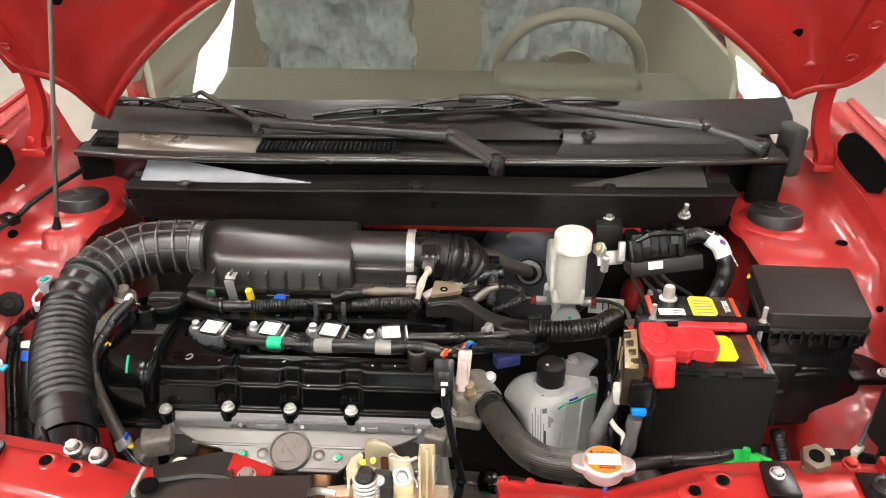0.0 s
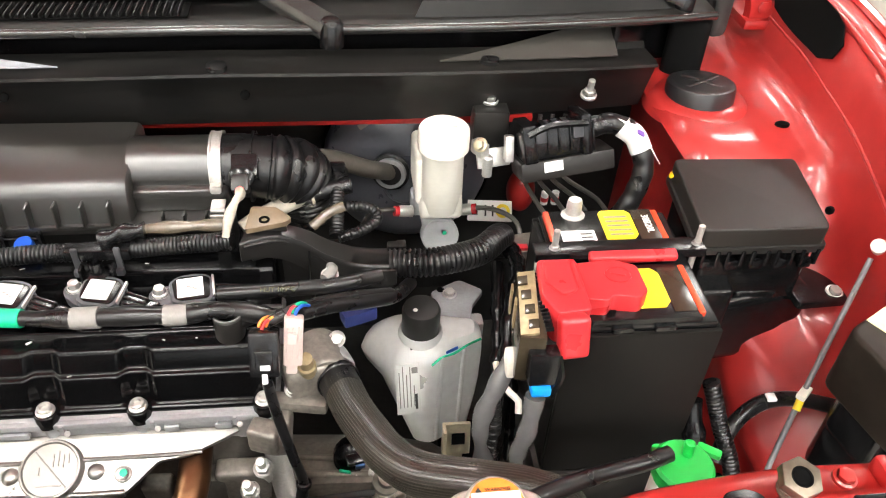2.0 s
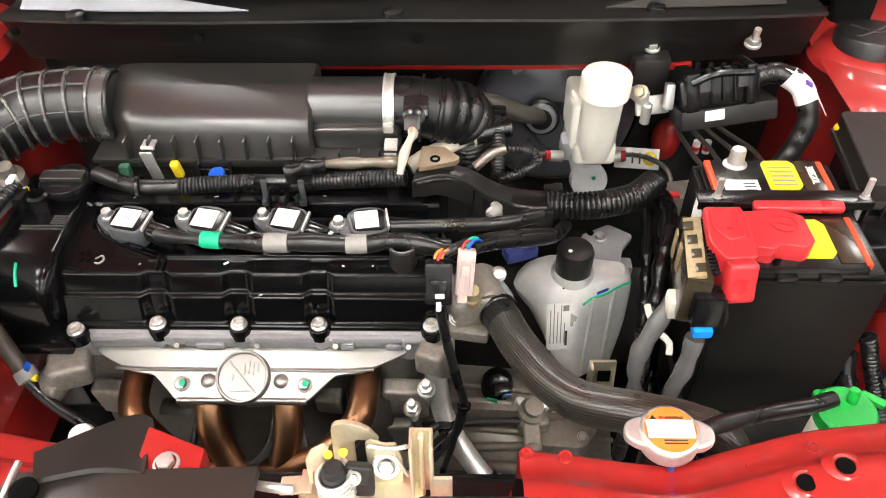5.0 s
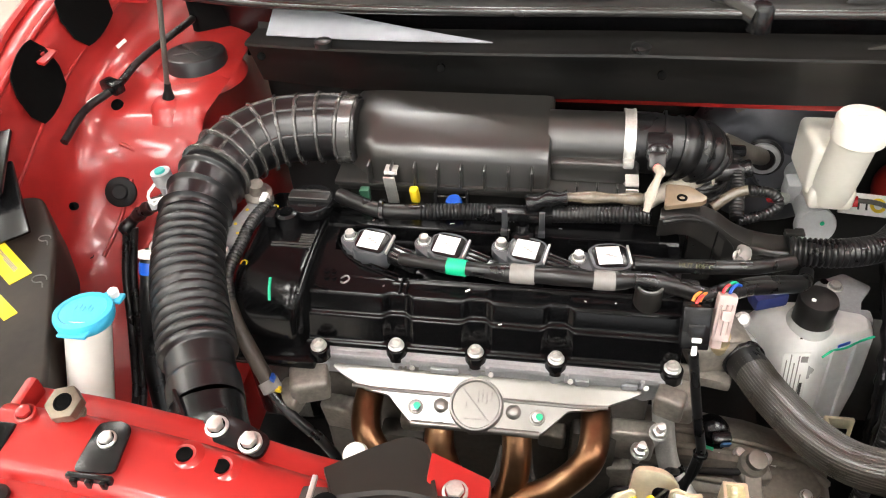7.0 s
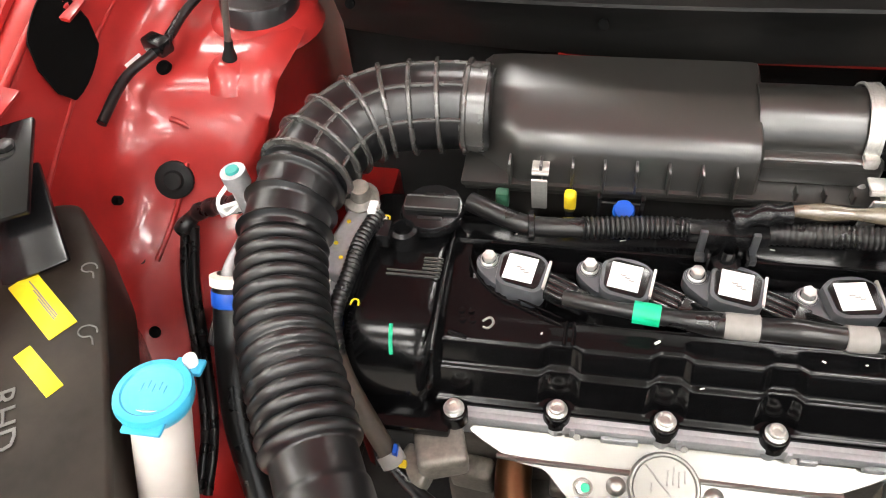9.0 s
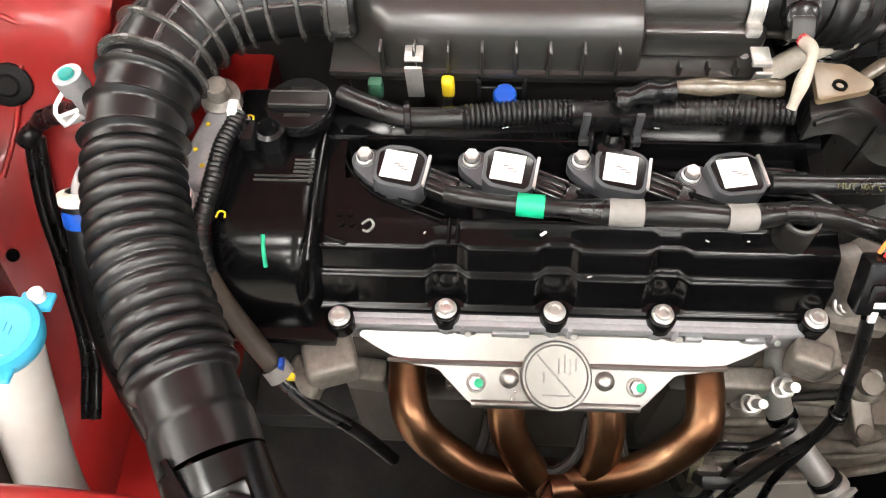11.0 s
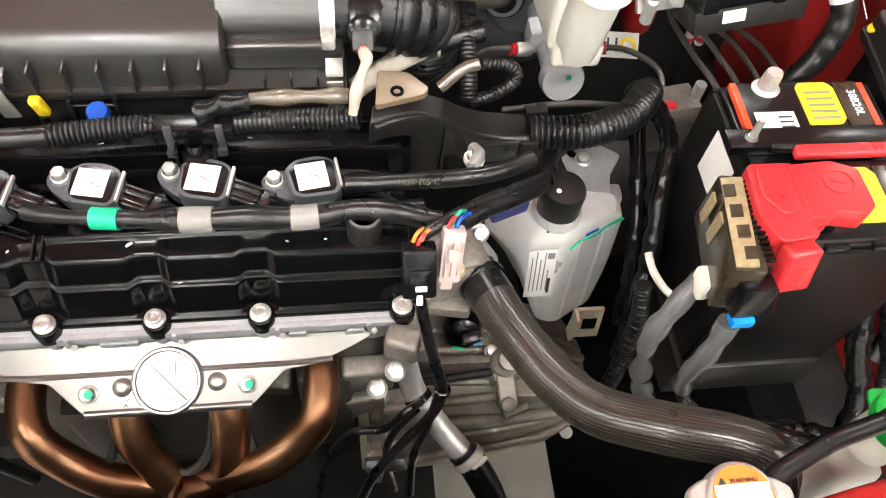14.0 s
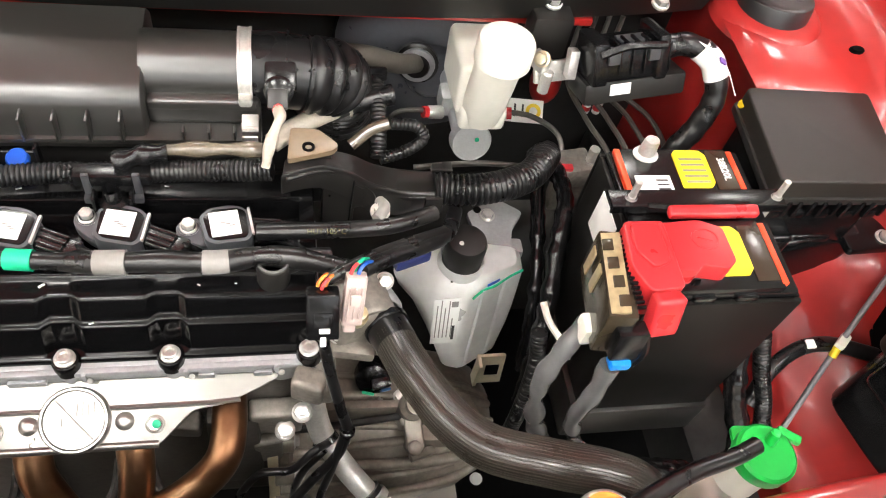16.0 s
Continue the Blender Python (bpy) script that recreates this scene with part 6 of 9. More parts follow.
# ---- fluid tank ----
tank = thing("fluid_tank", (0.13, 0.89, 0.60), "milky translucent fluid tank with a black cap", "fluid tank")
RINGS = [(0.612, (0.114, 0.915), (0.120, 0.864), (0.140, 0.858), (0.186, 0.884)), (0.648, (0.102, 0.920), (0.106, 0.871), (0.132, 0.864), (0.194, 0.895)),
         (0.668, (0.084, 0.924), (0.100, 0.876), (0.131, 0.869), (0.198, 0.903)), (0.692, (0.066, 0.927), (0.096, 0.880), (0.131, 0.874), (0.200, 0.910)),
         (0.702, (0.062, 0.929), (0.094, 0.883), (0.131, 0.877), (0.201, 0.914)), (0.717, (0.070, 0.932), (0.098, 0.888), (0.132, 0.882), (0.200, 0.914)),
         (0.7255, (0.080, 0.935), (0.104, 0.894), (0.133, 0.889), (0.197, 0.915)), (0.731, (0.092, 0.938), (0.112, 0.903), (0.136, 0.899), (0.191, 0.917)), (0.7325, (0.108, 0.941), (0.122, 0.914), (0.140, 0.911), (0.180, 0.919))]


def tank_ring(z, a, b, c, d):
    """One level of the tank: left corner, two front corners, right corner, back."""
    back = 0.952 - 0.18 * max(0, z - 0.66)
    pts = rounded_poly([a, b, c, d, (d[0] + 0.001, back), (a[0] + 0.010, back + 0.012)], 0.008, 4)
    return [Vector((x, y, z)) for x, y in pts + pts[:1]]


def tank_face(x, z):
    """A place on the tank's front."""
    lo = max([r for r in RINGS if r[0] <= z], key=lambda r: r[0])
    hi = min([r for r in RINGS if r[0] > z], key=lambda r: r[0])
    t = (z - lo[0]) / (hi[0] - lo[0])
    c, d = [tuple(p + (q - p) * t for p, q in zip(lo[k], hi[k])) for k in (3, 4)]
    b = tuple(p + (q - p) * t for p, q in zip(lo[2], hi[2]))
    (xa, ya), (xb, yb) = (b, c) if x < c[0] else (c, d)
    return Vector((x, ya + (yb - ya) * (x - xa) / (xb - xa), z))


tbm = sheet([tank_ring(*r) for r in RINGS])
bmesh.ops.remove_doubles(tbm, verts=tbm.verts, dist=1e-5)
bmesh.ops.holes_fill(tbm, edges=tbm.edges)
part("tank_body", tbm, TANK, tank, "milky translucent body", 30)
for x in (0.150, 0.176):
    part("tank_ridge", tube([tank_face(x + 0.002, 0.72), tank_face(x, 0.68), tank_face(x - 0.003, 0.64), tank_face(x - 0.004, 0.616)], 0.0028, 8), TANK, tank)
part("filler_neck", lathe([(0.026, -0.034), (0.0245, -0.026), (0.0225, -0.020)], pose(0.130, 0.921, 0.7605), 32), TANK, tank)
tcap = part("cap", lathe([(0.018, -0.03), (0.0205, -0.025), (0.0212, 0.006), (0.0195, 0.0105), (0.017, 0.0115), (0, 0.0115)], pose(0.130, 0.920, 0.7610), 36), BLACK, tank, "round black cap")
part("white_dot", lathe([(0.0025, 0), (0.0025, 0.0006), (0, 0.0006)], pose(0.123, 0.915, 0.7726), 10), WHITE, tcap)
LM = Matrix.Translation((0.1135, 0.8745, 0.690)) @ Matrix(((0.93, -0.04, -0.12, 0), (-0.14, 0.19, -0.97, 0), (0.30, 0.98, 0.20, 0), (0, 0, 0, 1)))
lb = part("data_label", move(box((0, 0, 0), (0.028, 0.070, 0.0008), 0.0002), LM), WHITE, tank, "white printed data label")
for k, w in enumerate((0.050, 0.058, 0.046, 0.056, 0.030)):
    part("print_bar", move(box((-0.0095 + 0.0042 * k, 0.004 - 0.5 * (0.058 - w), 0.0006), (0.0012, w, 0.0004), 0.0001), LM), GREYT, lb)
part("code_bar", move(box((0.0085, 0.026, 0.0006), (0.007, 0.008, 0.0004), 0.0001), LM), GREYT, lb)
part("print_bar", move(box((0.0095, -0.018, 0.0006), (0.003, 0.022, 0.0004), 0.0001), LM), INK, lb)
part("level_mark", tube([tank_face(x, z) + Vector((0, -0.0008, 0)) for x, z in ((0.140, 0.7160), (0.152, 0.7200), (0.166, 0.7190), (0.182, 0.7225), (0.198, 0.7235))], 0.0014, 6), TEAL, tank, "green ink line")
part("blue_mark", box(tank_face(0.1635, 0.7225) + Vector((0, -0.0006, 0)), (0.015, 0.0012, 0.006), 0.0004, (0, -4, 25)), BLUE, tank, "blue ink mark")
for x, z in ((0.118, 0.7290), (0.121, 0.7296)):
    part("ink_dot", box(tank_face(x, z), (0.0025, 0.0014, 0.0016), 0.0004), INK, tank)
tb = thing("tank_bracket", (0.185, 0.87, 0.55), "yellow zinc tank bracket", "bracket")
part("plate", merge(box((0.178, 0.848, 0.612), (0.032, 0.005, 0.045), 0.002, (-12, 0, 0)), box((0.178, 0.852, 0.582), (0.020, 0.004, 0.03), 0.002, (10, 0, 0)), box((0.164, 0.845, 0.612), (0.004, 0.014, 0.045), 0.001)), GOLDZ, tb)
part("window", box((0.180, 0.8445, 0.615), (0.015, 0.001, 0.016), 0.0004, (-12, 0, 0)), HOLE, tb)
tb.location = Vector(tb.location) + Vector((-0.012, -0.004, 0.026))
ab = thing("aluminium_bracket", (0.185, 0.97, 0.70), "bare aluminium mounting plate with a bolt", "bracket")
part("plate", prism(rounded_poly([(0.147, 0.990), (0.184, 1.010), (0.212, 0.990), (0.195, 0.966), (0.188, 0.934), (0.158, 0.940)], 0.006), 0, 0.008, 0.002, Matrix.Translation((0, 0, 0.719))), ALU, ab)
part("leg", box((0.196, 0.950, 0.695), (0.020, 0.02, 0.05), 0.005), ALU, ab)
part("bolt", hexbolt((0.170, 0.985, 0.727), (0, 0, 1), 0.0062, 0.006, 1.4), ZINC, ab)
part("hole", lathe([(0, 0.0003), (0.0045, 0.0003), (0.005, -0.001)], pose(0.160, 0.993, 0.7272), 12), HOLE, ab)

# ---- thermostat housing and radiator hose ----
thermo = thing("thermostat_housing", (0.02, 0.85, 0.70), "cast aluminium thermostat housing", "thermostat")
part("body", merge(lathe([(0.023, -0.02), (0.023, 0.02), (0.020, 0.024), (0, 0.024)], axis((0.022, 0.850, 0.775), (0.2, -0.7, 0)), 24), box((0.008, 0.842, 0.770), (0.045, 0.05, 0.045), 0.010, (0, 0, 15), 3), box((0.0, 0.815, 0.752), (0.06, 0.016, 0.014), 0.004, (0, 0, -10))), ALU_D, thermo)
part("sensor", merge(lathe([(0.009, 0), (0.009, 0.018), (0.007, 0.02), (0.0065, 0.035), (0, 0.036)], axis((0.012, 0.826, 0.785), (0, -0.4, 1)), 16)), BRASS, thermo, "brass temperature sensor")
for p in ((0.040, 0.862, 0.79), (-0.004, 0.822, 0.765)):
    part("bolt", hexbolt(p, (0, -0.6, 0.8), 0.006, 0.006, 1.4), ZINC, thermo)
part("outlet_collar", lathe([(0.0205, -0.016), (0.0242, -0.014), (0.0242, 0.004), (0.0225, 0.007), (0.0205, 0.007)], axis((0.033, 0.842, 0.766), (0.35, -0.9, 0.2)), 32), ALU, thermo, "machined outlet collar")
rh = thing("radiator_hose", (0.12, 0.74, 0.65), "braided grey-black upper radiator hose", "radiator hose")
BRAID = mat("braided_sleeve", (0.010, 0.009, 0.0065), 0.30, 0.0, var=0.03, scale=40, rough_var=0.01, spec=0.9)
THREAD = mat("glossy_sleeve_thread", (0.034, 0.030, 0.0225), 0.28, 0.0, var=0.05, scale=40, rough_var=0.01, spec=0.9)


def braid(m):
    """Fine crossing threads as relief."""
    nt = m.node_tree
    p = nt.nodes["Principled BSDF"]
    uv = nt.nodes.new("ShaderNodeTexCoord")
    v = nt.nodes.new("ShaderNodeTexVoronoi")
    v.inputs["Scale"].default_value = 480
    nt.links.new(uv.outputs["Object"], v.inputs["Vector"])
    b = nt.nodes.new("ShaderNodeBump")
    b.inputs["Strength"].default_value, b.inputs["Distance"].default_value = 0.02, 0.0004
    nt.links.new(v.outputs["Distance"], b.inputs["Height"])
    nt.links.new(b.outputs[0], p.inputs["Normal"])


braid(BRAID)
braid(THREAD)
RHP = [(0.034, 0.842, 0.766), (0.044, 0.812, 0.774), (0.0548, 0.780, 0.780), (0.0683, 0.750, 0.786), (0.0839, 0.720, 0.793), (0.1087, 0.692, 0.803), (0.154, 0.670, 0.818), (0.194, 0.658, 0.820), (0.221, 0.644, 0.814), (0.2275, 0.622, 0.780)]
part("hose", tube(RHP, 0.0188, 28, 0.004), BRAID, rh, "braided sleeve")
on_path(RHP, 0.055, 0.0194, 0.044, RUBBER, rh, "hose_end", "bare black hose end")


def threads(parent, n=44, r=0.01830):
    """Lengthwise threads of the sleeve."""
    line, total = smooth_path(RHP, 0.004)
    for k in range(n):
        pts = []
        side = None
        for i in range(8, len(line) - 1, 3):
            d = (line[i + 1] - line[i - 1]).normalized()
            if side is None:
                side = d.orthogonal().normalized()
            side = (side - side.dot(d) * d).normalized()
            a = math.tau * k / n
            pts.append(line[i] + r * (math.cos(a) * side + math.sin(a) * d.cross(side)))
        part("thread", tube(pts, lambda s, t: 0.00072 + 0.00012 * math.sin(s * 2100), 8, 0.0008), THREAD, parent)


threads(rh)
part("hose_clip", lathe([(0.0200, -0.004), (0.0214, -0.003), (0.0214, 0.003), (0.0200, 0.004)], axis((0.040, 0.825, 0.771), (0.3, -0.9, 0.2)), 28), BLACK_S, rh)
for x, y, z in ((0.082, 0.705, 0.8035), (0.093, 0.695, 0.8090)):
    part("paint_mark", box((x, y, z + 0.001), (0.006, 0.004, 0.003), 0.001, (30, 0, -40)), TEAL, rh, "green paint mark")

rc = thing("radiator_filler", (0.151, 0.60, 0.80), "radiator filler with metal cap and orange warning label", "radiator cap")
part("filler_neck", lathe([(0.0165, 0.78), (0.0165, 0.886), (0.0195, 0.889)], pose(0.151, 0.602, 0), 28), BLACK_S, rc, "black plastic filler neck")
cap = part("cap", merge(lathe([(0.0210, 0.884), (0.0222, 0.887), (0.0222, 0.896), (0.0213, 0.899), (0.0195, 0.9003), (0, 0.9003)], pose(0.151, 0.602, 0), 40), prism(rounded_poly([(-0.0325, -0.006), (-0.022, -0.0125), (0.022, -0.0125), (0.0325, -0.006), (0.0325, 0.006), (0.022, 0.0125), (-0.022, 0.0125), (-0.0325, 0.006)], 0.005), 0.889, 0.8975, 0.0025, pose(0.151, 0.602, 0, 0, 0, -3), 3)), ZINC, rc, "pressed steel cap with two ears")
part("label", lathe([(0.0188, 0.9000), (0.0188, 0.9008), (0, 0.9008)], pose(0.151, 0.602, 0), 40), ORANGE, cap, "round orange warning label")
part("label_field", prism(rounded_poly([(-0.0170, -0.0076), (0.0170, -0.0076), (0.0170, 0.0076), (-0.0170, 0.0076)], 0.001), 0.9009, 0.9013, 0, pose(0.151, 0.602, 0)), WHITE, cap)
words("WARNING", 0.0036, pose(0.153, 0.6115, 0.9011), INK, cap)
for y in (0.5925, 0.590):
    part("print_bar", box((0.153, y, 0.9011), (0.017, 0.0013, 0.0003), 0.0001), INK, cap)
part("warn_triangle", prism([(-0.0025, 0), (0.0025, 0), (0, 0.0042)], 0.9009, 0.9013, 0, pose(0.1395, 0.6098, 0)), INK, cap)
part("blue_tag", box((0.152, 0.583, 0.876), (0.004, 0.003, 0.014), 0.001), BLUE, rc, "blue marking")
oh = thing("overflow_hose", (0.24, 0.63, 0.80), "thin black overflow hose", "hose")
part("hose", tube([(0.170, 0.610, 0.878), (0.195, 0.622, 0.876), (0.240, 0.640, 0.866), (0.278, 0.650, 0.862), (0.300, 0.658, 0.860)], 0.0068, 12), RUBBER, oh)
ob_ = thing("overflow_bottle", (0.31, 0.66, 0.65), "white overflow bottle with a green cap", "bottle")
part("bottle", merge(box((0.308, 0.645, 0.73), (0.040, 0.036, 0.12), 0.012, seg=3), lathe([(0.019, 0.81), (0.019, 0.848)], pose(0.308, 0.650, 0), 20)), WHITE_P, ob_, "white translucent bottle")
part("cap", merge(lathe([(0.023, 0.846), (0.0245, 0.849), (0.0245, 0.860), (0.022, 0.8625), (0, 0.8625)], pose(0.311, 0.650, 0), 28), prism(rounded_poly([(0.290, 0.650), (0.294, 0.678), (0.318, 0.676), (0.332, 0.658)], 0.005), 0.8475, 0.8515, 0.001), box((0.338, 0.664, 0.856), (0.020, 0.008, 0.006), 0.002, (0, 0, -35))), GREEN, ob_, "bright green plastic cap")
part("cap_spout", lathe([(0.0045, 0), (0.0045, 0.014), (0.003, 0.015), (0, 0.0145)], axis((0.316, 0.658, 0.860), (0.05, 0.2, 1)), 14), GREEN, ob_)
ob_.location = Vector(ob_.location) + Vector((0.004, 0.006, -0.014))

# ---- harness cover and conduit ----
hc = thing("harness_cover", (0.02, 0.94, 0.80), "black moulded wiring harness cover with corrugated conduit", "harness cover")


TROUGH = mat("black_trough_plastic", (0.0075, 0.0072, 0.007), 0.30, var=0.15, scale=20, bump=0.05, bump_scale=800, spec=0.6)


def channel(stations):
    """A moulded trough: flat top with raised shoulders, straight sides."""
    rows = []
    for c, w, h in stations:
        c = Vector(c)
        rows.append([c + Vector((a * w, b * w, d * h)) for a, b, d in ((-0.15, -1.0, -2.2), (-0.15, -1.0, -0.30), (-0.14, -0.95, -0.12), (-0.13, -0.86, -0.02), (-0.12, -0.78, 0.04), (-0.11, -0.70, 0.03), (-0.10, -0.62, -0.06), (0.10, 0.62, -0.06), (0.11, 0.72, 0.02), (0.13, 0.88, 0.0), (0.14, 0.97, -0.12), (0.15, 1.0, -0.35), (0.15, 1.0, -2.2))])
    return loft(rows, 6, 0.002)


part("shell", channel([((-0.049, 0.926, 0.872), 0.0105, 0.010), ((-0.032, 0.934, 0.871), 0.0105, 0.011), ((-0.013, 0.943, 0.866), 0.0110, 0.013), ((0.010, 0.949, 0.852), 0.0125, 0.015), ((0.030, 0.955, 0.832), 0.0145, 0.016), ((0.050, 0.962, 0.816), 0.0160, 0.016), ((0.068, 0.966, 0.808), 0.0165, 0.015), ((0.086, 0.968, 0.804), 0.0165, 0.014), ((0.104, 0.970, 0.802), 0.0165, 0.014)]), TROUGH, hc, "matte black moulded trough", 50)
# Warm light on the black cover's top plate is put into its tan
PLATEB = mat("brown_black_plastic", (0.17, 0.12, 0.070), 0.36, var=0.15, bump=0.05, spec=1.0)
part("top_plate", prism(rounded_poly([(-0.046, 0.929), (-0.0425, 0.967), (-0.018, 0.965), (-0.001, 0.947), (-0.006, 0.940)], 0.004), 0.8735, 0.8795, 0.0015), PLATEB, hc, "flat screw plate, warm light in its tan colour")
part("plate_skirt", prism(rounded_poly([(-0.044, 0.932), (-0.041, 0.964), (-0.019, 0.962), (-0.005, 0.946)], 0.004), 0.835, 0.874, 0.0015), BLACK, hc)
part("screw_hole", lathe([(0.0055, 0.0), (0.0055, 0.0012), (0.0032, 0.0012), (0.0026, -0.001), (0, -0.001)], pose(-0.0277, 0.9435, 0.8794), 16), HOLE, hc)
part("front_rib", tube([(-0.047, 0.9165, 0.868), (-0.030, 0.9235, 0.867), (-0.016, 0.9315, 0.862), (-0.002, 0.937, 0.853), (0.020, 0.9405, 0.832), (0.038, 0.9455, 0.815), (0.060, 0.9505, 0.803), (0.096, 0.9535, 0.797)], 0.0022, 8), TROUGH, hc, "", 60)
part("split_line", tube([(0.014, 0.9375, 0.842), (0.013, 0.9365, 0.815), (0.012, 0.9365, 0.785)], 0.0010, 6), BLACK_S, hc)
part("leg", prism(rounded_poly([(-0.022, 0.862), (-0.002, 0.856), (0.016, 0.842), (0.034, 0.820), (0.038, 0.806), (0.016, 0.800), (0.016, 0.768), (-0.014, 0.768), (-0.014, 0.835)], 0.004), 0, 0.014, 0.0025, Matrix.Translation((0, 0.9535, 0)) @ Matrix.Rotation(radians(90), 4, "X"), 3), TROUGH, hc, "flat downward leg of the trough")
part("end_face", box((0.078, 0.9535, 0.790), (0.052, 0.006, 0.018), 0.002), TROUGH, hc)
part("end_clip", box((0.096, 0.951, 0.790), (0.018, 0.006, 0.022), 0.002), BLACK, hc)
part("end_tab", merge(box((0.104, 0.984, 0.805), (0.016, 0.010, 0.008), 0.002), box((0.112, 0.9845, 0.8075), (0.010, 0.012, 0.003), 0.001)), BLACK, hc)
part("conduit", tube([(0.098, 0.966, 0.796), (0.15, 0.964, 0.798), (0.20, 0.985, 0.792), (0.232, 1.025, 0.780), (0.240, 1.055, 0.74)], ribbed(0.0165, 0.0030, 0.0056), 22, 0.0011), RUBBER, hc, "black corrugated conduit", 60)

# ---- radiator support ----
sup = thing("radiator_support", (-0.08, 0.58, 0.70), "red painted radiator support panel with holes", "radiator support")
PROF = ((0.050, -0.075), (0.050, -0.030), (0.047, -0.0255), (0.040, -0.024), (0.026, -0.0225), (0.016, -0.006), (0.011, -0.001), (0.004, 0.0), (-0.034, 0.0), (-0.040, -0.003), (-0.043, -0.010), (-0.046, -0.075))


def beam(pts, k=1.0):
    """A pressed beam: low rear flange, raised flat top, deep front face."""
    line, _ = smooth_path(pts, 0.008)
    return sheet([[p + Vector((0, a, b if b < -0.05 else b * k)) for a, b in PROF] for p in line], 0.002)


LB = [(-0.575, 0.586, 0.912), (-0.52, 0.586, 0.906), (-0.46, 0.582, 0.899), (-0.41, 0.578, 0.892), (-0.36, 0.574, 0.880), (-0.32, 0.572, 0.870), (-0.26, 0.570, 0.866)]
RB = [(0.044, 0.558, 0.885), (0.09, 0.550, 0.890), (0.15, 0.540, 0.896), (0.20, 0.550, 0.902), (0.25, 0.558, 0.913), (0.31, 0.564, 0.917), (0.37, 0.570, 0.914), (0.435, 0.572, 0.910)]
lbeam = part("beam", beam(LB), RED, sup, "glossy red pressed beam", 50)
rbeam = part("beam", beam(RB, 0.8), RED, sup, "glossy red pressed beam", 50)
part("centre_beam", beam([(-0.27, 0.560, 0.848), (-0.19, 0.545, 0.822), (-0.10, 0.545, 0.815), (-0.01, 0.545, 0.822), (0.040, 0.548, 0.838)], 0.6), RED, sup, "glossy red pressed beam", 50)
part("end_cap", box((-0.572, 0.585, 0.868), (0.010, 0.09, 0.075), 0.004), RED, lbeam)
part("end_cap", box((0.434, 0.572, 0.868), (0.010, 0.09, 0.075), 0.004), RED, rbeam)
for x, y, z, b in ((-0.421, 0.580, 0.8945, lbeam), (-0.392, 0.577, 0.888, lbeam), (0.259, 0.566, 0.9145, rbeam), (0.231, 0.556, 0.9095, rbeam)):
    part("swage", lathe([(0.0150, -0.0035), (0.0120, -0.0010), (0.0090, 0.0002), (0.006, -0.001)], pose(x, y, z), 28), RED, b)
    part("hole", lathe([(0, 0), (0.0062, 0), (0.0065, -0.002)], pose(x, y, z + 0.0009), 20), HOLE, b)
for x, y, z in ((0.050, 0.602, 0.8665), (0.078, 0.597, 0.8705), (0.209, 0.582, 0.8840), (0.252, 0.592, 0.8950)):
    part("small_hole", lathe([(0.0062, -0.002), (0.005, 0.001), (0.0034, 0.001), (0.003, -0.001), (0, -0.001)], pose(x, y, z), 16), RED, rbeam)
SLOT = rounded_poly([(-0.014, -0.018), (0.016, -0.020), (0.016, 0.012), (-0.010, 0.014)], 0.006)
part("slot", prism(SLOT, 0.0008, 0.0018, 0, pose(0.153, 0.530, 0.8955, 0, 4, 0)), HOLE, rbeam, "black slot")


def support_set(nx, ny, nz, bx, by, bz, s):
    """The bump stop nut, bracket and bolts at one end of the support."""
    NUT = mat("dull_bronze_nut", (0.20, 0.17, 0.13), 0.4, 0.8, var=0.2)
    n = thing("bump_stop", (nx, ny, nz), "dull hexagonal bonnet stop with a hollow centre", "bonnet stop", "bonnet stops")
    part("thread", lathe([(0.0098, -0.012), (0.0106, -0.010), (0.0098, -0.008), (0.0106, -0.006), (0.0098, -0.004), (0.0106, -0.002)], pose(nx, ny, nz), 20), NUT, n)
    hx = [(0.0150 * math.cos(k * math.pi / 3 + 0.3), 0.0150 * math.sin(k * math.pi / 3 + 0.3)) for k in range(6)]
    part("hexagon", prism(hx, 0, 0.0095, 0.0016, axis((nx, ny, nz), (0, -0.25, 1))), NUT, n)
    part("bore", lathe([(0.0078, 0.0093), (0.0068, 0.0102), (0.0056, 0.0102), (0.0052, 0.0097), (0, 0.0097)], axis((nx, ny, nz), (0, -0.25, 1)), 20), HOLE, n)
    b = thing("support_bracket", (bx, by, bz), "black steel bracket bolted to the red support", "bracket", "support brackets")
    part("plate", prism(rounded_poly([(-0.017, -0.027), (0.018, -0.026), (0.015, 0.013), (0.004, 0.018), (-0.014, 0.015)], 0.006), 0, 0.003, 0.0012, pose(bx, by, bz, 4, 4 * s, 0)), BLACK_S, b)
    part("front_tab", box((bx + 0.001 * s, by - 0.030, bz - 0.010), (0.037, 0.005, 0.024), 0.002), BLACK_S, b)
    for k in range(3):
        part("tab_rib", box((bx - 0.012 + 0.012 * k, by - 0.033, bz - 0.009), (0.005, 0.005, 0.020), 0.0012), BLACK_S, b)
    part("bolt", hexbolt((bx, by, bz + 0.004), (0, -0.1, 1), 0.0055, 0.005, 1.35), ZINC, b, "bright zinc bolt")


support_set(-0.521, 0.600, 0.912, -0.479, 0.578, 0.903, -1)
support_set(0.352, 0.590, 0.920, 0.309, 0.568, 0.920, 1)
for x, y, z, s in ((-0.552, 0.590, 0.912, -1), (0.391, 0.594, 0.914, 1)):
    part("painted_bolt", hexbolt((x, y, z), (0, -0.1, 1), 0.0062, 0.005, 1.35), RED, lbeam if s < 0 else rbeam, "red painted bolt")
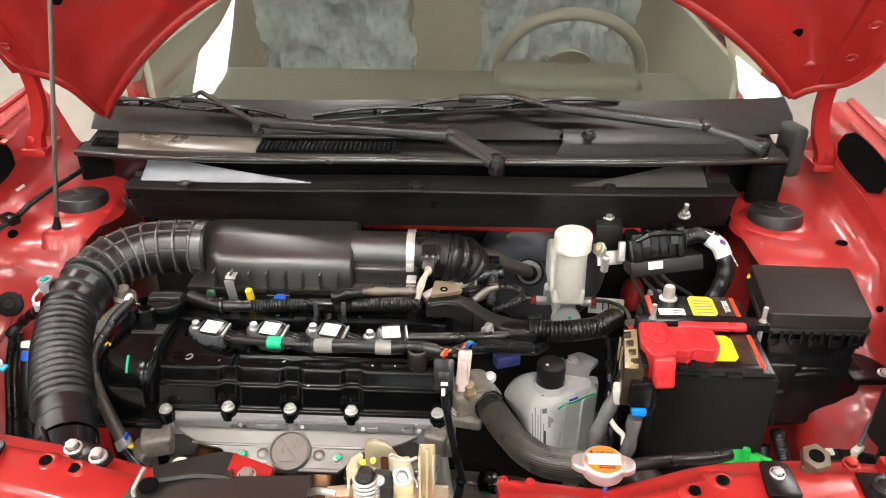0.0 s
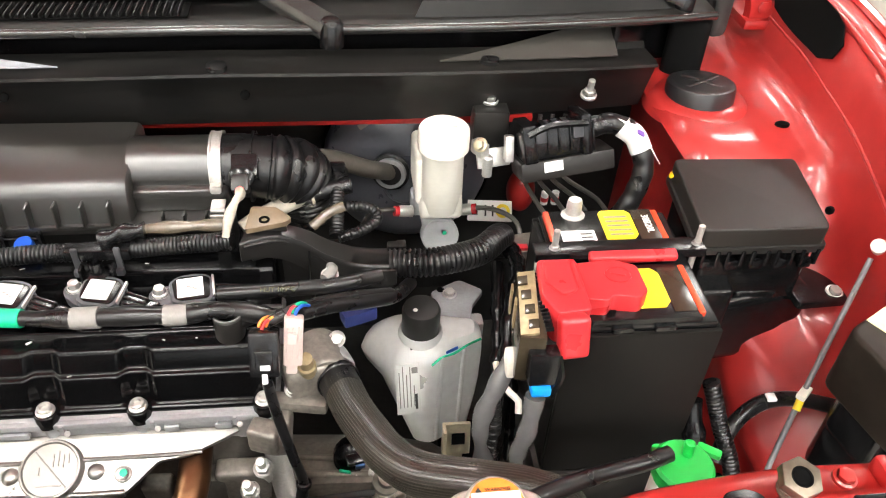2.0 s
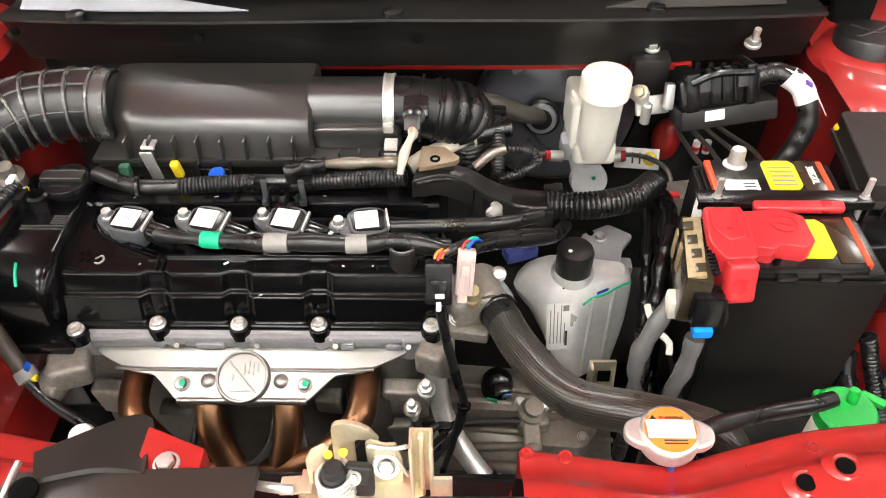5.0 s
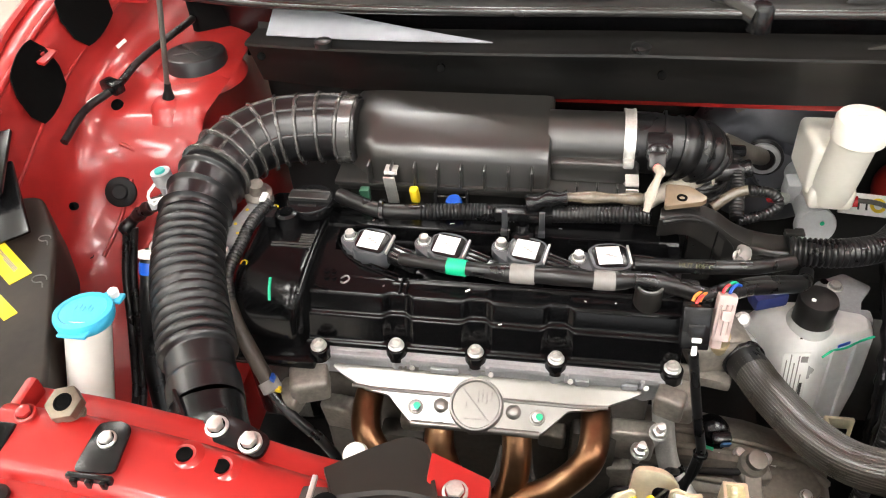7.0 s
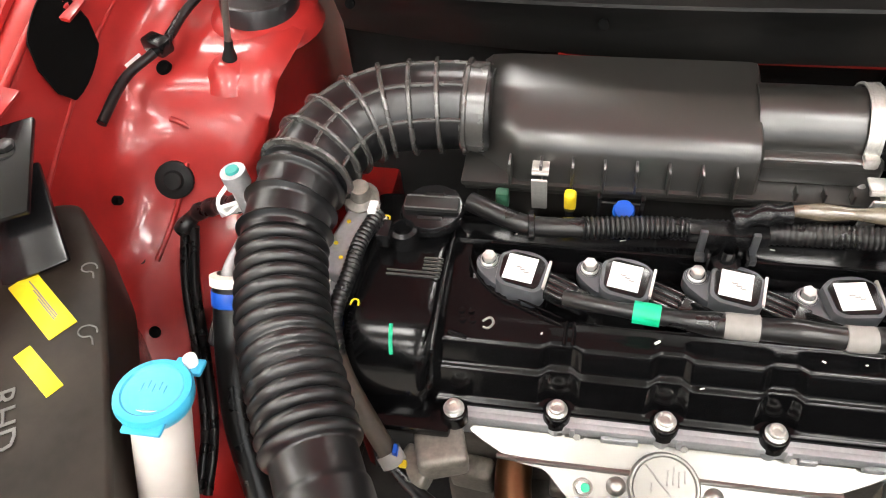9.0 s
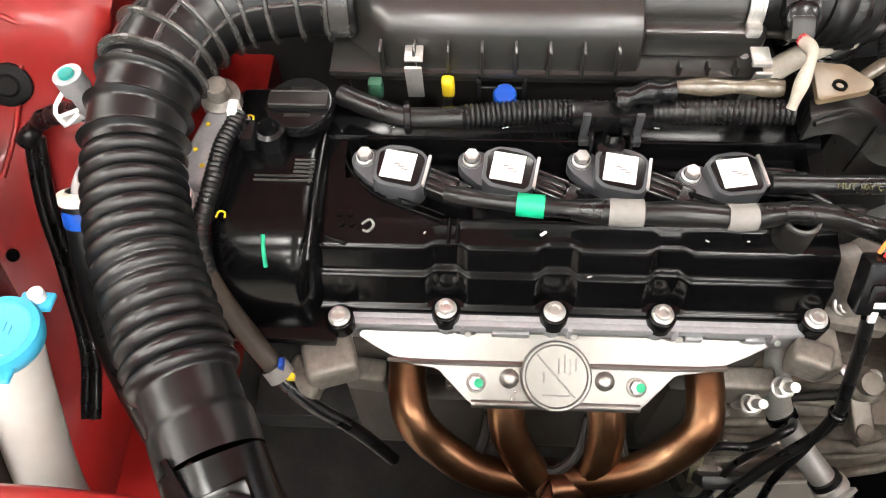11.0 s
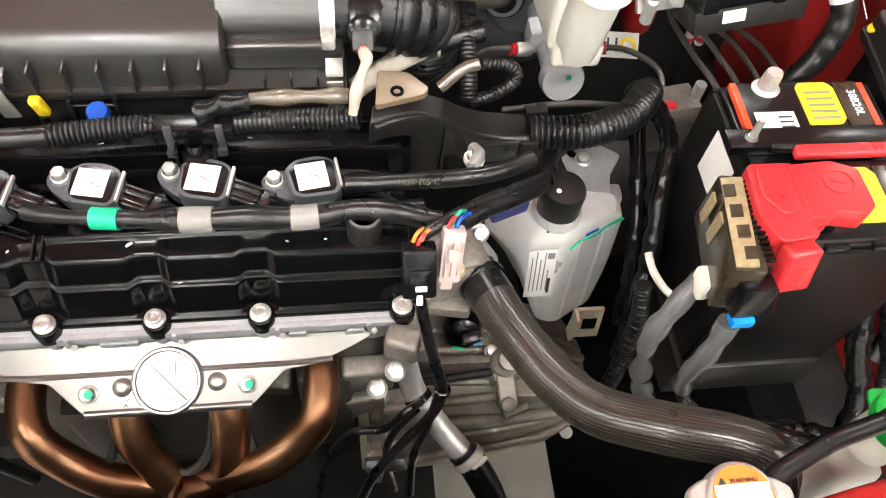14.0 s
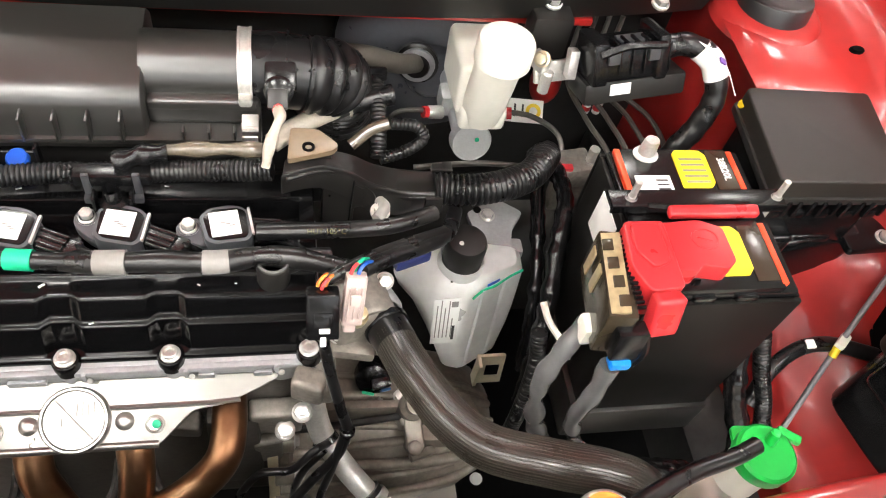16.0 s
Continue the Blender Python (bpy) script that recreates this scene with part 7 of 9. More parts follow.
# lower bumper flanges with black push clips
PUSH = mat("black_push_clip", (0.012, 0.012, 0.012), 0.3)
for name, pts, clips in (("left", [(-0.56, 0.530, 0.895), (-0.50, 0.522, 0.890), (-0.43, 0.515, 0.878)], ((-0.545, 0.528), (-0.470, 0.520))), ("right", [(0.275, 0.522, 0.900), (0.35, 0.524, 0.902), (0.45, 0.532, 0.902)], ((0.319, 0.525), (0.399, 0.530)))):
    fl_ = part("bumper_flange", loft([[Vector(p) + Vector((0, 0.022, 0)), Vector(p) + Vector((0, -0.01, 0.001)), Vector(p) + Vector((0, -0.035, -0.006)), Vector(p) + Vector((0, -0.05, -0.03))] for p in pts], 6, 0.002), RED, sup, "red bumper flange", 50)
    for x, y in clips:
        zz = pts[1][2] + 0.10 * (x - pts[1][0]) * (1 if name == "right" else -1.0) + 0.002
        part("push_clip", lathe([(0.0092, 0), (0.009, 0.003), (0.0068, 0.0045), (0, 0.005)], pose(x, y, zz), 20), PUSH, fl_, "black push clip")
for x, y, z in ((-0.575, 0.563, 0.907), (0.408, 0.560, 0.914)):
    rb = thing("rubber_mount", (x, y, z), "black bracket with a round rubber mount", "mount", "rubber mounts")
    part("plate", box((x, y, z + 0.002), (0.042, 0.036, 0.004), 0.002, (6, 0, 0)), BLACK_S, rb)
    part("bushing", lathe([(0.0135, 0.004), (0.0135, 0.008), (0.010, 0.010), (0.0075, 0.008), (0.0045, 0.010), (0, 0.010)], pose(x, y, z), 24), PUSH, rb)

# radiator and fan shroud below the support
rad = thing("radiator", (-0.05, 0.57, 0.25), "black radiator with fan shroud below the support", "radiator")
part("core", box((-0.06, 0.572, 0.54), (0.70, 0.035, 0.52), 0.006), HOLE, rad)
part("shroud", merge(box((-0.06, 0.606, 0.56), (0.62, 0.03, 0.44), 0.012), lathe([(0.17, 0), (0.18, 0.03), (0.165, 0.03)], axis((-0.12, 0.62, 0.56), (0, 1, 0)), 40)), BLACK, rad, "black plastic fan shroud")
part("top_tank", box((-0.02, 0.588, 0.800), (0.60, 0.05, 0.045), 0.012, seg=3), BLACK_S, rad, "black plastic top tank")

# black cover with a fin, beside the latch
FINM = mat("brown_black_plastic", (0.027, 0.023, 0.020), 0.34, var=0.12, scale=15, bump=0.05, bump_scale=900, spec=0.6)
cv = thing("latch_cover", (-0.24, 0.57, 0.87), "black plastic air guide with an upright fin", "air guide")
part("panel", merge(box((-0.235, 0.545, 0.888), (0.185, 0.055, 0.008), 0.003, (-6, -4, 0)), box((-0.235, 0.522, 0.865), (0.185, 0.006, 0.045), 0.002)), FINM, cv)
part("fin", loft([[Vector((-0.316, 0.590, 0.880)), Vector((-0.300, 0.560, 0.894))], [Vector((-0.272, 0.640, 0.852)), Vector((-0.262, 0.570, 0.893))], [Vector((-0.248, 0.636, 0.858)), Vector((-0.236, 0.570, 0.892))], [Vector((-0.238, 0.618, 0.870)), Vector((-0.224, 0.568, 0.890))]], 4, 0.004), FINM, cv, "", 50)
part("fin_return", loft([[Vector((-0.238, 0.618, 0.872)), Vector((-0.224, 0.568, 0.892))], [Vector((-0.234, 0.616, 0.850)), Vector((-0.220, 0.568, 0.866))]], 2, 0.003), FINM, cv)
part("metal_corner", merge(box((-0.316, 0.560, 0.893), (0.004, 0.030, 0.004), 0.001), box((-0.316, 0.545, 0.880), (0.004, 0.004, 0.026), 0.001), box((-0.290, 0.5165, 0.886), (0.052, 0.003, 0.003), 0.001)), ZINC, cv, "bare metal edge")
part("clip_hole", lathe([(0.010, 0), (0.010, 0.003), (0.006, 0.004), (0, 0.003)], pose(-0.303, 0.552, 0.892), 16), HOLE, cv)
part("red_gusset", prism([(-0.236, 0.612), (-0.188, 0.593), (-0.188, 0.556), (-0.236, 0.556)], 0.864, 0.884, 0.003), RED, sup, "red gusset plate")
part("bolt", hexbolt((-0.213, 0.579, 0.8845), (0, 0, 1), 0.007, 0.006, 1.4), ZINC, cv)
wc = thing("drain_fitting", (-0.304, 0.624, 0.80), "small white capped fitting", "cap")
part("cap", merge(lathe([(0.011, -0.03), (0.011, 0.004), (0.009, 0.008), (0, 0.009)], axis((-0.304, 0.626, 0.842), (0, -0.2, 1)), 20)), WHITE_P, wc)
part("blue_mark", box((-0.303, 0.6165, 0.848), (0.005, 0.004, 0.003), 0.001), CYAN, wc)

# ---- bonnet latch ----
la = thing("bonnet_latch", (-0.07, 0.575, 0.86), "golden zinc bonnet latch with a coil spring", "latch")
UPX = Matrix.Rotation(radians(90), 4, "X")


def upright(poly, y, thick, r=0.002, lean=0.0):
    """A plate cut to an outline in x and z, standing at depth y."""
    return prism(rounded_poly(poly, r) if r else poly, -thick / 2, thick / 2, 0.0005, Matrix.Translation((0, y, 0)) @ UPX)


HK = [(-0.092, 0.878), (-0.090, 0.926), (-0.087, 0.931), (-0.080, 0.9325), (-0.071, 0.930), (-0.064, 0.924), (-0.0575, 0.911), (-0.060, 0.908), (-0.067, 0.912), (-0.073, 0.913), (-0.0755, 0.909), (-0.076, 0.878)]
part("hook", upright(HK, 0.585, 0.004), GOLDZ, la, "curved golden zinc catch")
part("base_plate", merge(upright([(-0.108, 0.878), (-0.107, 0.912), (-0.102, 0.924), (-0.092, 0.932), (-0.089, 0.928), (-0.094, 0.908), (-0.104, 0.896), (-0.105, 0.878)], 0.568, 0.002), box((-0.117, 0.566, 0.880), (0.024, 0.014, 0.0025), 0.0008, (0, -8, 0)), box((-0.072, 0.572, 0.868), (0.090, 0.026, 0.003), 0.001)), GOLDZ, la, "golden zinc base plate")
part("mechanism_plate", upright([(-0.066, 0.868), (-0.066, 0.921), (-0.062, 0.925), (-0.053, 0.9195), (-0.045, 0.921), (-0.041, 0.899), (-0.042, 0.868)], 0.576, 0.002), GOLDZ, la, "golden zinc mechanism plate")
part("tie_rod", tube([(-0.064, 0.572, 0.923), (-0.053, 0.5725, 0.9195), (-0.045, 0.572, 0.920), (-0.037, 0.570, 0.926)], 0.0017, 8, 0.002), ZINC, la)
part("diagonal_brace", tube([(-0.046, 0.570, 0.915), (-0.041, 0.568, 0.902), (-0.037, 0.567, 0.893)], 0.0013, 8, 0.002), ZINC, la)
ch = part("side_channel", merge(box((-0.034, 0.569, 0.897), (0.0022, 0.016, 0.080), 0.0006), box((-0.0275, 0.577, 0.897), (0.0150, 0.0022, 0.080), 0.0006), box((-0.0205, 0.570, 0.897), (0.0022, 0.015, 0.080), 0.0006), box((-0.0275, 0.573, 0.897), (0.004, 0.006, 0.078), 0.002, seg=3)), GOLDZ, la, "golden zinc side channel")
part("channel_foot", box((-0.013, 0.566, 0.880), (0.014, 0.003, 0.026), 0.001), GOLDZ, la)
part("spring", tube([(-0.0865 + 0.0118 * math.cos(k * 0.5), 0.558 + 0.0118 * math.sin(k * 0.5), 0.884 + 0.00042 * k) for k in range(66)], 0.0017, 8, 0.003), ZINC, la, "steel coil spring")
part("spring_core", lathe([(0.0092, 0.868), (0.0092, 0.911), (0.0075, 0.913), (0.0075, 0.917), (0.006, 0.919), (0.0, 0.919)], pose(-0.0865, 0.558, 0), 20), DARK, la, "dark steel spring post")
part("pawl", merge(box((-0.071, 0.562, 0.905), (0.018, 0.008, 0.016), 0.003, (-20, 8, 0), 3), box((-0.068, 0.566, 0.888), (0.014, 0.010, 0.026), 0.003, (-10, 0, 0), 3)), DARK, la, "dark steel pawl")
part("pivot", hexbolt((-0.073, 0.556, 0.908), (0, -0.7, 0.7), 0.0035, 0.003, 1.5), ZINC, la)
part("pivot_nut", merge(lathe([(0.0105, -0.001), (0.0105, 0.0015), (0.0095, 0.0025), (0.0065, 0.0025)], axis((-0.052, 0.572, 0.898), (0, -0.8, 0.6)), 24), hexbolt((-0.052, 0.571, 0.8985), (0, -0.8, 0.6), 0.0055, 0.005, 1.2)), ZINC, la, "bright pivot nut")
for x, z in ((-0.090, 0.921), (-0.0795, 0.924)):
    part("yellow_rivet", lathe([(0.0032, 0), (0.003, 0.0015), (0, 0.002)], axis((x, 0.5665, z), (0, -0.8, 0.6)), 12), YELLOW, la)
part("yellow_clip", box((-0.098, 0.570, 0.907), (0.005, 0.005, 0.005), 0.0015), YELLOW, la)
part("cable_end", tube([(-0.118, 0.560, 0.884), (-0.136, 0.562, 0.884), (-0.148, 0.57, 0.872)], 0.0038, 8), ZINC, la)

# white notice plate in front
npn = thing("notice_panel", (0.05, 0.52, 0.86), "black panel carrying a white warning notice", "panel")
part("panel", box((0.052, 0.527, 0.882), (0.165, 0.060, 0.010), 0.003, (-2, -3, -1)), BLACK, npn)
nt_ = part("notice", box((0.046, 0.524, 0.8885), (0.122, 0.052, 0.001), 0.0003, (-2, -3, -1)), WHITE, npn, "white warning notice with a yellow band")
part("band", box((0.046, 0.5455, 0.8895), (0.116, 0.006, 0.0006), 0.0002, (-2, -3, -1)), YELLOW, nt_)
for k in range(3):
    part("warn_triangle", prism([(-0.0022, -0.0018), (0.0022, -0.0018), (0, 0.0022)], 0, 0.0005, 0, pose(0.000 + 0.044 * k, 0.5455, 0.8878 + 0.0023 * k, -2, -3, 0)), ORANGE, nt_)
part("push_clip", lathe([(0.0092, 0), (0.009, 0.003), (0.0068, 0.0045), (0, 0.005)], pose(0.122, 0.525, 0.8925), 20), PUSH, npn)

# ---- washer filler ----
wn = thing("washer_filler", (-0.58, 0.72, 0.55), "milky washer bottle neck with a light blue cap", "washer filler")
part("neck", tube([(-0.588, 0.728, 0.868), (-0.586, 0.700, 0.83), (-0.582, 0.662, 0.775), (-0.58, 0.645, 0.72), (-0.58, 0.64, 0.60)], lambda s, t: 0.0212 - 0.002 * s / t, 28), mat("grey_milky_plastic", (0.52, 0.50, 0.47), 0.35, var=0.06, scale=15, sub=0.2), wn, "milky white neck")
WM = axis((-0.590, 0.728, 0.873), (0.0, 0.12, 1), 180) @ Matrix.Scale(0.86, 4)
wcap = part("cap", lathe([(0.0255, -0.014), (0.0300, -0.010), (0.0322, -0.004), (0.0330, 0.002), (0.0315, 0.006), (0.026, 0.0068), (0.0245, 0.0055), (0, 0.0055)], WM, 40), CYAN, wn, "light blue cap")
part("cap_lip", move(box((0.004, -0.030, -0.002), (0.034, 0.014, 0.004), 0.002, seg=3), WM), CYAN, wcap)
part("hinge_tab", move(box((0.016, 0.032, -0.002), (0.026, 0.016, 0.005), 0.002, seg=3), WM), CYAN, wcap)
part("white_stud", move(lathe([(0.006, -0.002), (0.006, 0.008), (0.004, 0.010), (0, 0.010)], pose(0.018, 0.034, 0), 16), WM), WHITE, wcap)
for k in range(5):
    part("moulded_mark", move(box((-0.010 + 0.005 * k, 0.002 + 0.003 * (k % 2), 0.0058), (0.0012, 0.008, 0.0006), 0.0002), WM), CYAN, wcap)

# ---- headlamp housings ----
LAMPM = mat("dark_brown_housing", (0.016, 0.012, 0.009), 0.48, var=0.35, scale=14, bump=0.06, dust=0.08, spec=0.25)


def headlamp(poly, z, s):
    cx, cy = poly[0]
    h = thing("headlamp", (cx, cy, z - 0.15), "dark plastic headlamp housing with paper stickers and chalk writing", "headlamp", "headlamps")
    b = part("housing", prism(rounded_poly(poly, 0.014), z - 0.075, z, 0.010, None, 3), LAMPM, h)
    part("lamp_bowl", prism(rounded_poly([(x + 0.022 * s, y) for x, y in poly], 0.02), z - 0.20, z - 0.06, 0.02, None, 3), BLACK_S, h)
    return h, b


def chalk(owner, x, y, z, n, size):
    """A few loops of chalk."""
    for k in range(n):
        a = 2.1 * k
        c = Vector((x + size * 0.5 * math.sin(a), y - size * 0.55 * k, z + 0.0008))
        part("chalk_mark", tube([c + Vector((size * 0.5 * math.cos(q * 0.9 + a), size * (0.35 + 0.1 * (k % 2)) * math.sin(q * 0.9 + a), 0)) for q in range(7)] + [c + Vector((size * 0.6, -size * 0.7, 0))], 0.0007, 5, 0.003), CHALK, owner)


CHALK = mat("white_chalk", (0.14, 0.137, 0.13), 0.8, var=0.3)
hl, hlb = headlamp([(-0.745, 0.912), (-0.79, 0.90), (-0.80, 0.63), (-0.595, 0.615), (-0.592, 0.652), (-0.690, 0.846)], 0.860, -1)
st_ = part("sticker", box((-0.722, 0.800, 0.8606), (0.074, 0.024, 0.0008), 0.0002, (0, 0, -36)), YELLOW, hlb, "yellow data sticker")
part("sticker", box((-0.694, 0.742, 0.8606), (0.052, 0.014, 0.0008), 0.0002, (0, 0, -34)), YELLOW, hlb, "small yellow sticker")
for k in range(3):
    part("print_bar", box((-0.724 + 0.004 * k, 0.806 - 0.005 * k, 0.8612), (0.050 - 0.01 * k, 0.0012, 0.0003), 0.0001, (0, 0, -36)), GREYT, st_)
chalk(hlb, -0.672, 0.780, 0.860, 1, 0.016)
words("RHD", 0.026, pose(-0.700, 0.700, 0.8612, 0, 0, -60), CHALK, hlb, "chalk_mark")
chalk(hlb, -0.700, 0.840, 0.860, 1, 0.014)
part("liner", merge(box((-0.785, 0.885, 0.915), (0.07, 0.10, 0.006), 0.003, (10, -8, 20)), box((-0.76, 0.86, 0.885), (0.06, 0.09, 0.006), 0.003, (30, -12, 25))), BLACK_S, hl, "black plastic liner")
part("rubber_bolt", hexbolt((-0.782, 0.91, 0.922), (0, 0, 1), 0.008, 0.006, 1.6), PUSH, hl)
hr, hrb = headlamp([(0.506, 0.772), (0.524, 0.694), (0.556, 0.615), (0.67, 0.61), (0.67, 0.80), (0.590, 0.816)], 0.868, 1)
part("sticker", box((0.562, 0.787, 0.8686), (0.064, 0.024, 0.0008), 0.0002, (0, 0, 30)), mat("pale_yellow_sticker", (0.80, 0.78, 0.42), 0.5), hrb, "pale yellow data sticker")
part("sticker", box((0.588, 0.738, 0.8686), (0.034, 0.018, 0.0008), 0.0002, (0, 0, 30)), WHITE, hrb, "white data sticker")
chalk(hrb, 0.552, 0.755, 0.868, 3, 0.017)
part("lamp_back", box((0.548, 0.735, 0.775), (0.045, 0.060, 0.070), 0.010, (0, 0, 12), 3), BLACK_S, hr, "black lamp back cover")
chalk(hr, 0.538, 0.725, 0.811, 1, 0.015)
# Dark panel added for the shade in the wheel arch behind the lamp
part("arch_shadow_panel", prism(rounded_poly([(0.60, 0.70), (0.66, 0.74), (0.70, 0.86), (0.66, 0.885), (0.60, 0.85), (0.57, 0.76)], 0.02), 0.700, 0.705, 0.001, None), HOLE, hr, "dark panel for the shaded wheel arch")
ADJ = mat("grey_plastic_rod", (0.16, 0.16, 0.165), 0.4)
part("adjuster_rod", tube([(0.606, 0.894, 0.842), (0.526, 0.804, 0.717), (0.458, 0.722, 0.610)], 0.0031, 10), ADJ, hr, "grey adjuster rod")
part("rod_band", tube([(0.5290, 0.807, 0.721), (0.5240, 0.800, 0.712)], 0.0044, 10), YELLOW, hr, "yellow band")
part("rod_clip", box((0.532, 0.810, 0.728), (0.020, 0.010, 0.008), 0.002, (0, 0, 40)), WHITE_P, hr)
part("white_bulb_plug", merge(lathe([(0.008, 0), (0.008, 0.012), (0.005, 0.013), (0, 0.013)], axis((0.616, 0.900, 0.850), (-0.6, -0.4, 0.7)), 20)), WHITE_P, hr, "white round plug")

# ---- cowl ----
cowl = thing("cowl_panel", (-0.08, 1.25, 0.90), "matte black plastic cowl panel below the windscreen", "cowl")
COWLM = mat("matte_black_cowl", (0.011, 0.0107, 0.0103), 0.38, var=0.12, scale=10, bump=0.06, bump_scale=900, dust=0.03, spec=0.30)

# Room's beige reflection on the black tray is put into base colour
COWLT = mat("cowl_tray_sheen", (0.100, 0.088, 0.068), 0.30, var=0.15, scale=10, bump=0.02, bump_scale=900, dust=0.35, spec=1.0)


def cowl_line(dy, z_mid, z_end, x0=-0.69, x1=0.51, n=30, bow=0.125):
    out = []
    for i in range(n + 1):
        x = x0 + (x1 - x0) * i / n
        u = (x + 0.08) / 0.61
        tilt = 0.010 * u - 0.016 * min(0, u) ** 2
        out.append(Vector((x, 1.072 + dy + (bow + (0.035 if u < 0 else 0)) * abs(u) ** 2.2 - 0.02 * max(0, u), z_mid + (z_end - z_mid) * u * u + tilt)))
    return out


LX = (-0.575, 0.425)
rows = [cowl_line(0.030, 0.896, 0.85, *LX), cowl_line(0.016, 0.93, 0.885, *LX), cowl_line(0.002, 0.966, 0.915, *LX), cowl_line(-0.004, 0.9705, 0.918, *LX), cowl_line(-0.003, 0.9735, 0.921, *LX), cowl_line(0.006, 0.974, 0.922, *LX), cowl_line(0.048, 0.968, 0.918, *LX), cowl_line(0.055, 0.972, 0.925, *LX)]
part("lower_face", sheet(rows, 0.003), COWLM, cowl, "", 40)
rows = [cowl_line(0.085, 0.935, 0.885), cowl_line(0.078, 0.97, 0.93), cowl_line(0.072, 0.998, 0.955)]
part("recess_face", sheet(rows, 0.003), BLACK_S, cowl, "", 40)
rows = [cowl_line(0.070, 0.999, 0.956), cowl_line(0.032, 1.0035, 0.962), cowl_line(0.026, 1.0065, 0.966), cowl_line(0.028, 1.0105, 0.970), cowl_line(0.036, 1.012, 0.972), cowl_line(0.060, 1.010, 0.972), cowl_line(0.075, 1.0035, 0.968), cowl_line(0.12, 1.004, 0.974), cowl_line(0.21, 1.020, 0.990), cowl_line(0.232, 1.023, 0.992)]
part("upper_tray", sheet(rows, 0.003), COWLM, cowl, "", 40)
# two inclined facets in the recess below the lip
# Left guide holds a bright reflection in its colour, right a faint sheen
GLOSSB = mat("bright_reflection_guide", (0.50, 0.52, 0.56), 0.22, 0.3, var=0.10, scale=6)
GUIDEB = mat("faint_sheen_guide", (0.060, 0.056, 0.050), 0.30, var=0.10, scale=8, spec=0.9)
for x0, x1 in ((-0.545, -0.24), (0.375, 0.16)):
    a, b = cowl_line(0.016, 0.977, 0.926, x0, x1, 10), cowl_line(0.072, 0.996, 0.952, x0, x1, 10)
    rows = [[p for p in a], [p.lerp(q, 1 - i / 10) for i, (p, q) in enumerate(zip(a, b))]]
    part("water_guide", sheet(rows, 0.002), GLOSSB if x0 < 0 else GUIDEB, cowl, "inclined water guide, bright reflection in its colour" if x0 < 0 else "water guide, faint sheen in its colour")
part("guide_edge", box((0.377, 1.170, 0.968), (0.006, 0.02, 0.045), 0.002), BLACK_S, cowl)
for x in (-0.45, -0.076, 0.216):
    u = (x + 0.08) / 0.61
    y, z = 1.072 + 0.008 + 0.125 * abs(u) ** 2.2, 0.975 - 0.052 * u * u + 0.01 * u
    part("clip", lathe([(0.011, -0.004), (0.011, 0.003), (0.007, 0.005), (0, 0.005)], pose(x, y, z), 16), PUSH, cowl)
for x, dz in ((-0.544, 0), (-0.30, 0), (-0.05, 0)):
    u = (x + 0.08) / 0.61
    y, z = 1.072 + 0.010 + 0.125 * abs(u) ** 2.2, 0.945 - 0.05 * u * u
    part("face_clip", lathe([(0.005, 0), (0.005, 0.004), (0, 0.005)], axis((x, y - 0.004, z), (0, -1, 0.2)), 14), HOLE, cowl)
for x, y, z in ((0.2225, 1.112, 0.915), (0.340, 1.115, 0.918)):
    part("stud", merge(hexbolt((x, y, z), (0, -0.2, 1), 0.0075, 0.007, 1.3, 0.014)), ZINC, cowl, "zinc stud and nut")
part("stud_bracket", box((0.2225, 1.105, 0.885), (0.042, 0.03, 0.05), 0.004), BLACK, cowl)
# air grille and raised trays
gr = part("air_grille", sheet([cowl_line(0.050, 1.0135, 0.975, -0.335, -0.105, 12), cowl_line(0.082, 1.0150, 0.978, -0.335, -0.105, 12)], 0.002), HOLE, cowl, "slotted black air grille")
for k in range(30):
    x = -0.332 + 0.0075 * k
    u = (x + 0.08) / 0.61
    y = 1.072 + 0.066 + 0.160 * abs(u) ** 2.2
    part("slat", box((x, y, 1.016 - 0.050 * u * u + 0.01 * u), (0.0016, 0.032, 0.004), 0.0005), COWLM, gr)
gr2 = part("air_grille", sheet([cowl_line(0.050, 1.0135, 0.975, -0.665, -0.60, 4), cowl_line(0.078, 1.0150, 0.978, -0.665, -0.60, 4)], 0.002), HOLE, cowl, "slotted black air grille")
for k in range(7):
    x = -0.652 + 0.0078 * k
    u = (x + 0.08) / 0.61
    part("slat", box((x, 1.072 + 0.064 + 0.160 * abs(u) ** 2.2, 1.016 - 0.054 * u * u + 0.01 * u), (0.0016, 0.028, 0.004), 0.0005), COWLM, gr2)
part("raised_tray", sheet([cowl_line(0.044, 1.004, 0.970, 0.130, 0.475, 14), cowl_line(0.052, 1.027, 0.988, 0.142, 0.440, 14), cowl_line(0.060, 1.031, 0.992, 0.145, 0.435, 14), cowl_line(0.105, 1.032, 0.996, 0.150, 0.42, 14), cowl_line(0.120, 1.012, 0.98, 0.145, 0.43, 14)], 0.003), COWLM, cowl, "raised black tray", 40)
part("raised_tray", sheet([cowl_line(0.046, 1.0085, 0.974, -0.60, -0.335, 14), cowl_line(0.052, 1.0135, 0.979, -0.60, -0.335, 14), cowl_line(0.095, 1.0165, 0.985, -0.62, -0.335, 14), cowl_line(0.102, 1.013, 0.982, -0.62, -0.335, 14)], 0.003), COWLT, cowl, "smooth black tray with the room's reflection in its colour", 40)
part("tray_edge", tube(cowl_line(0.098, 1.017, 0.986, -0.64, -0.05, 20), 0.0035, 8, 0.02), COWLM, cowl, "", 60)
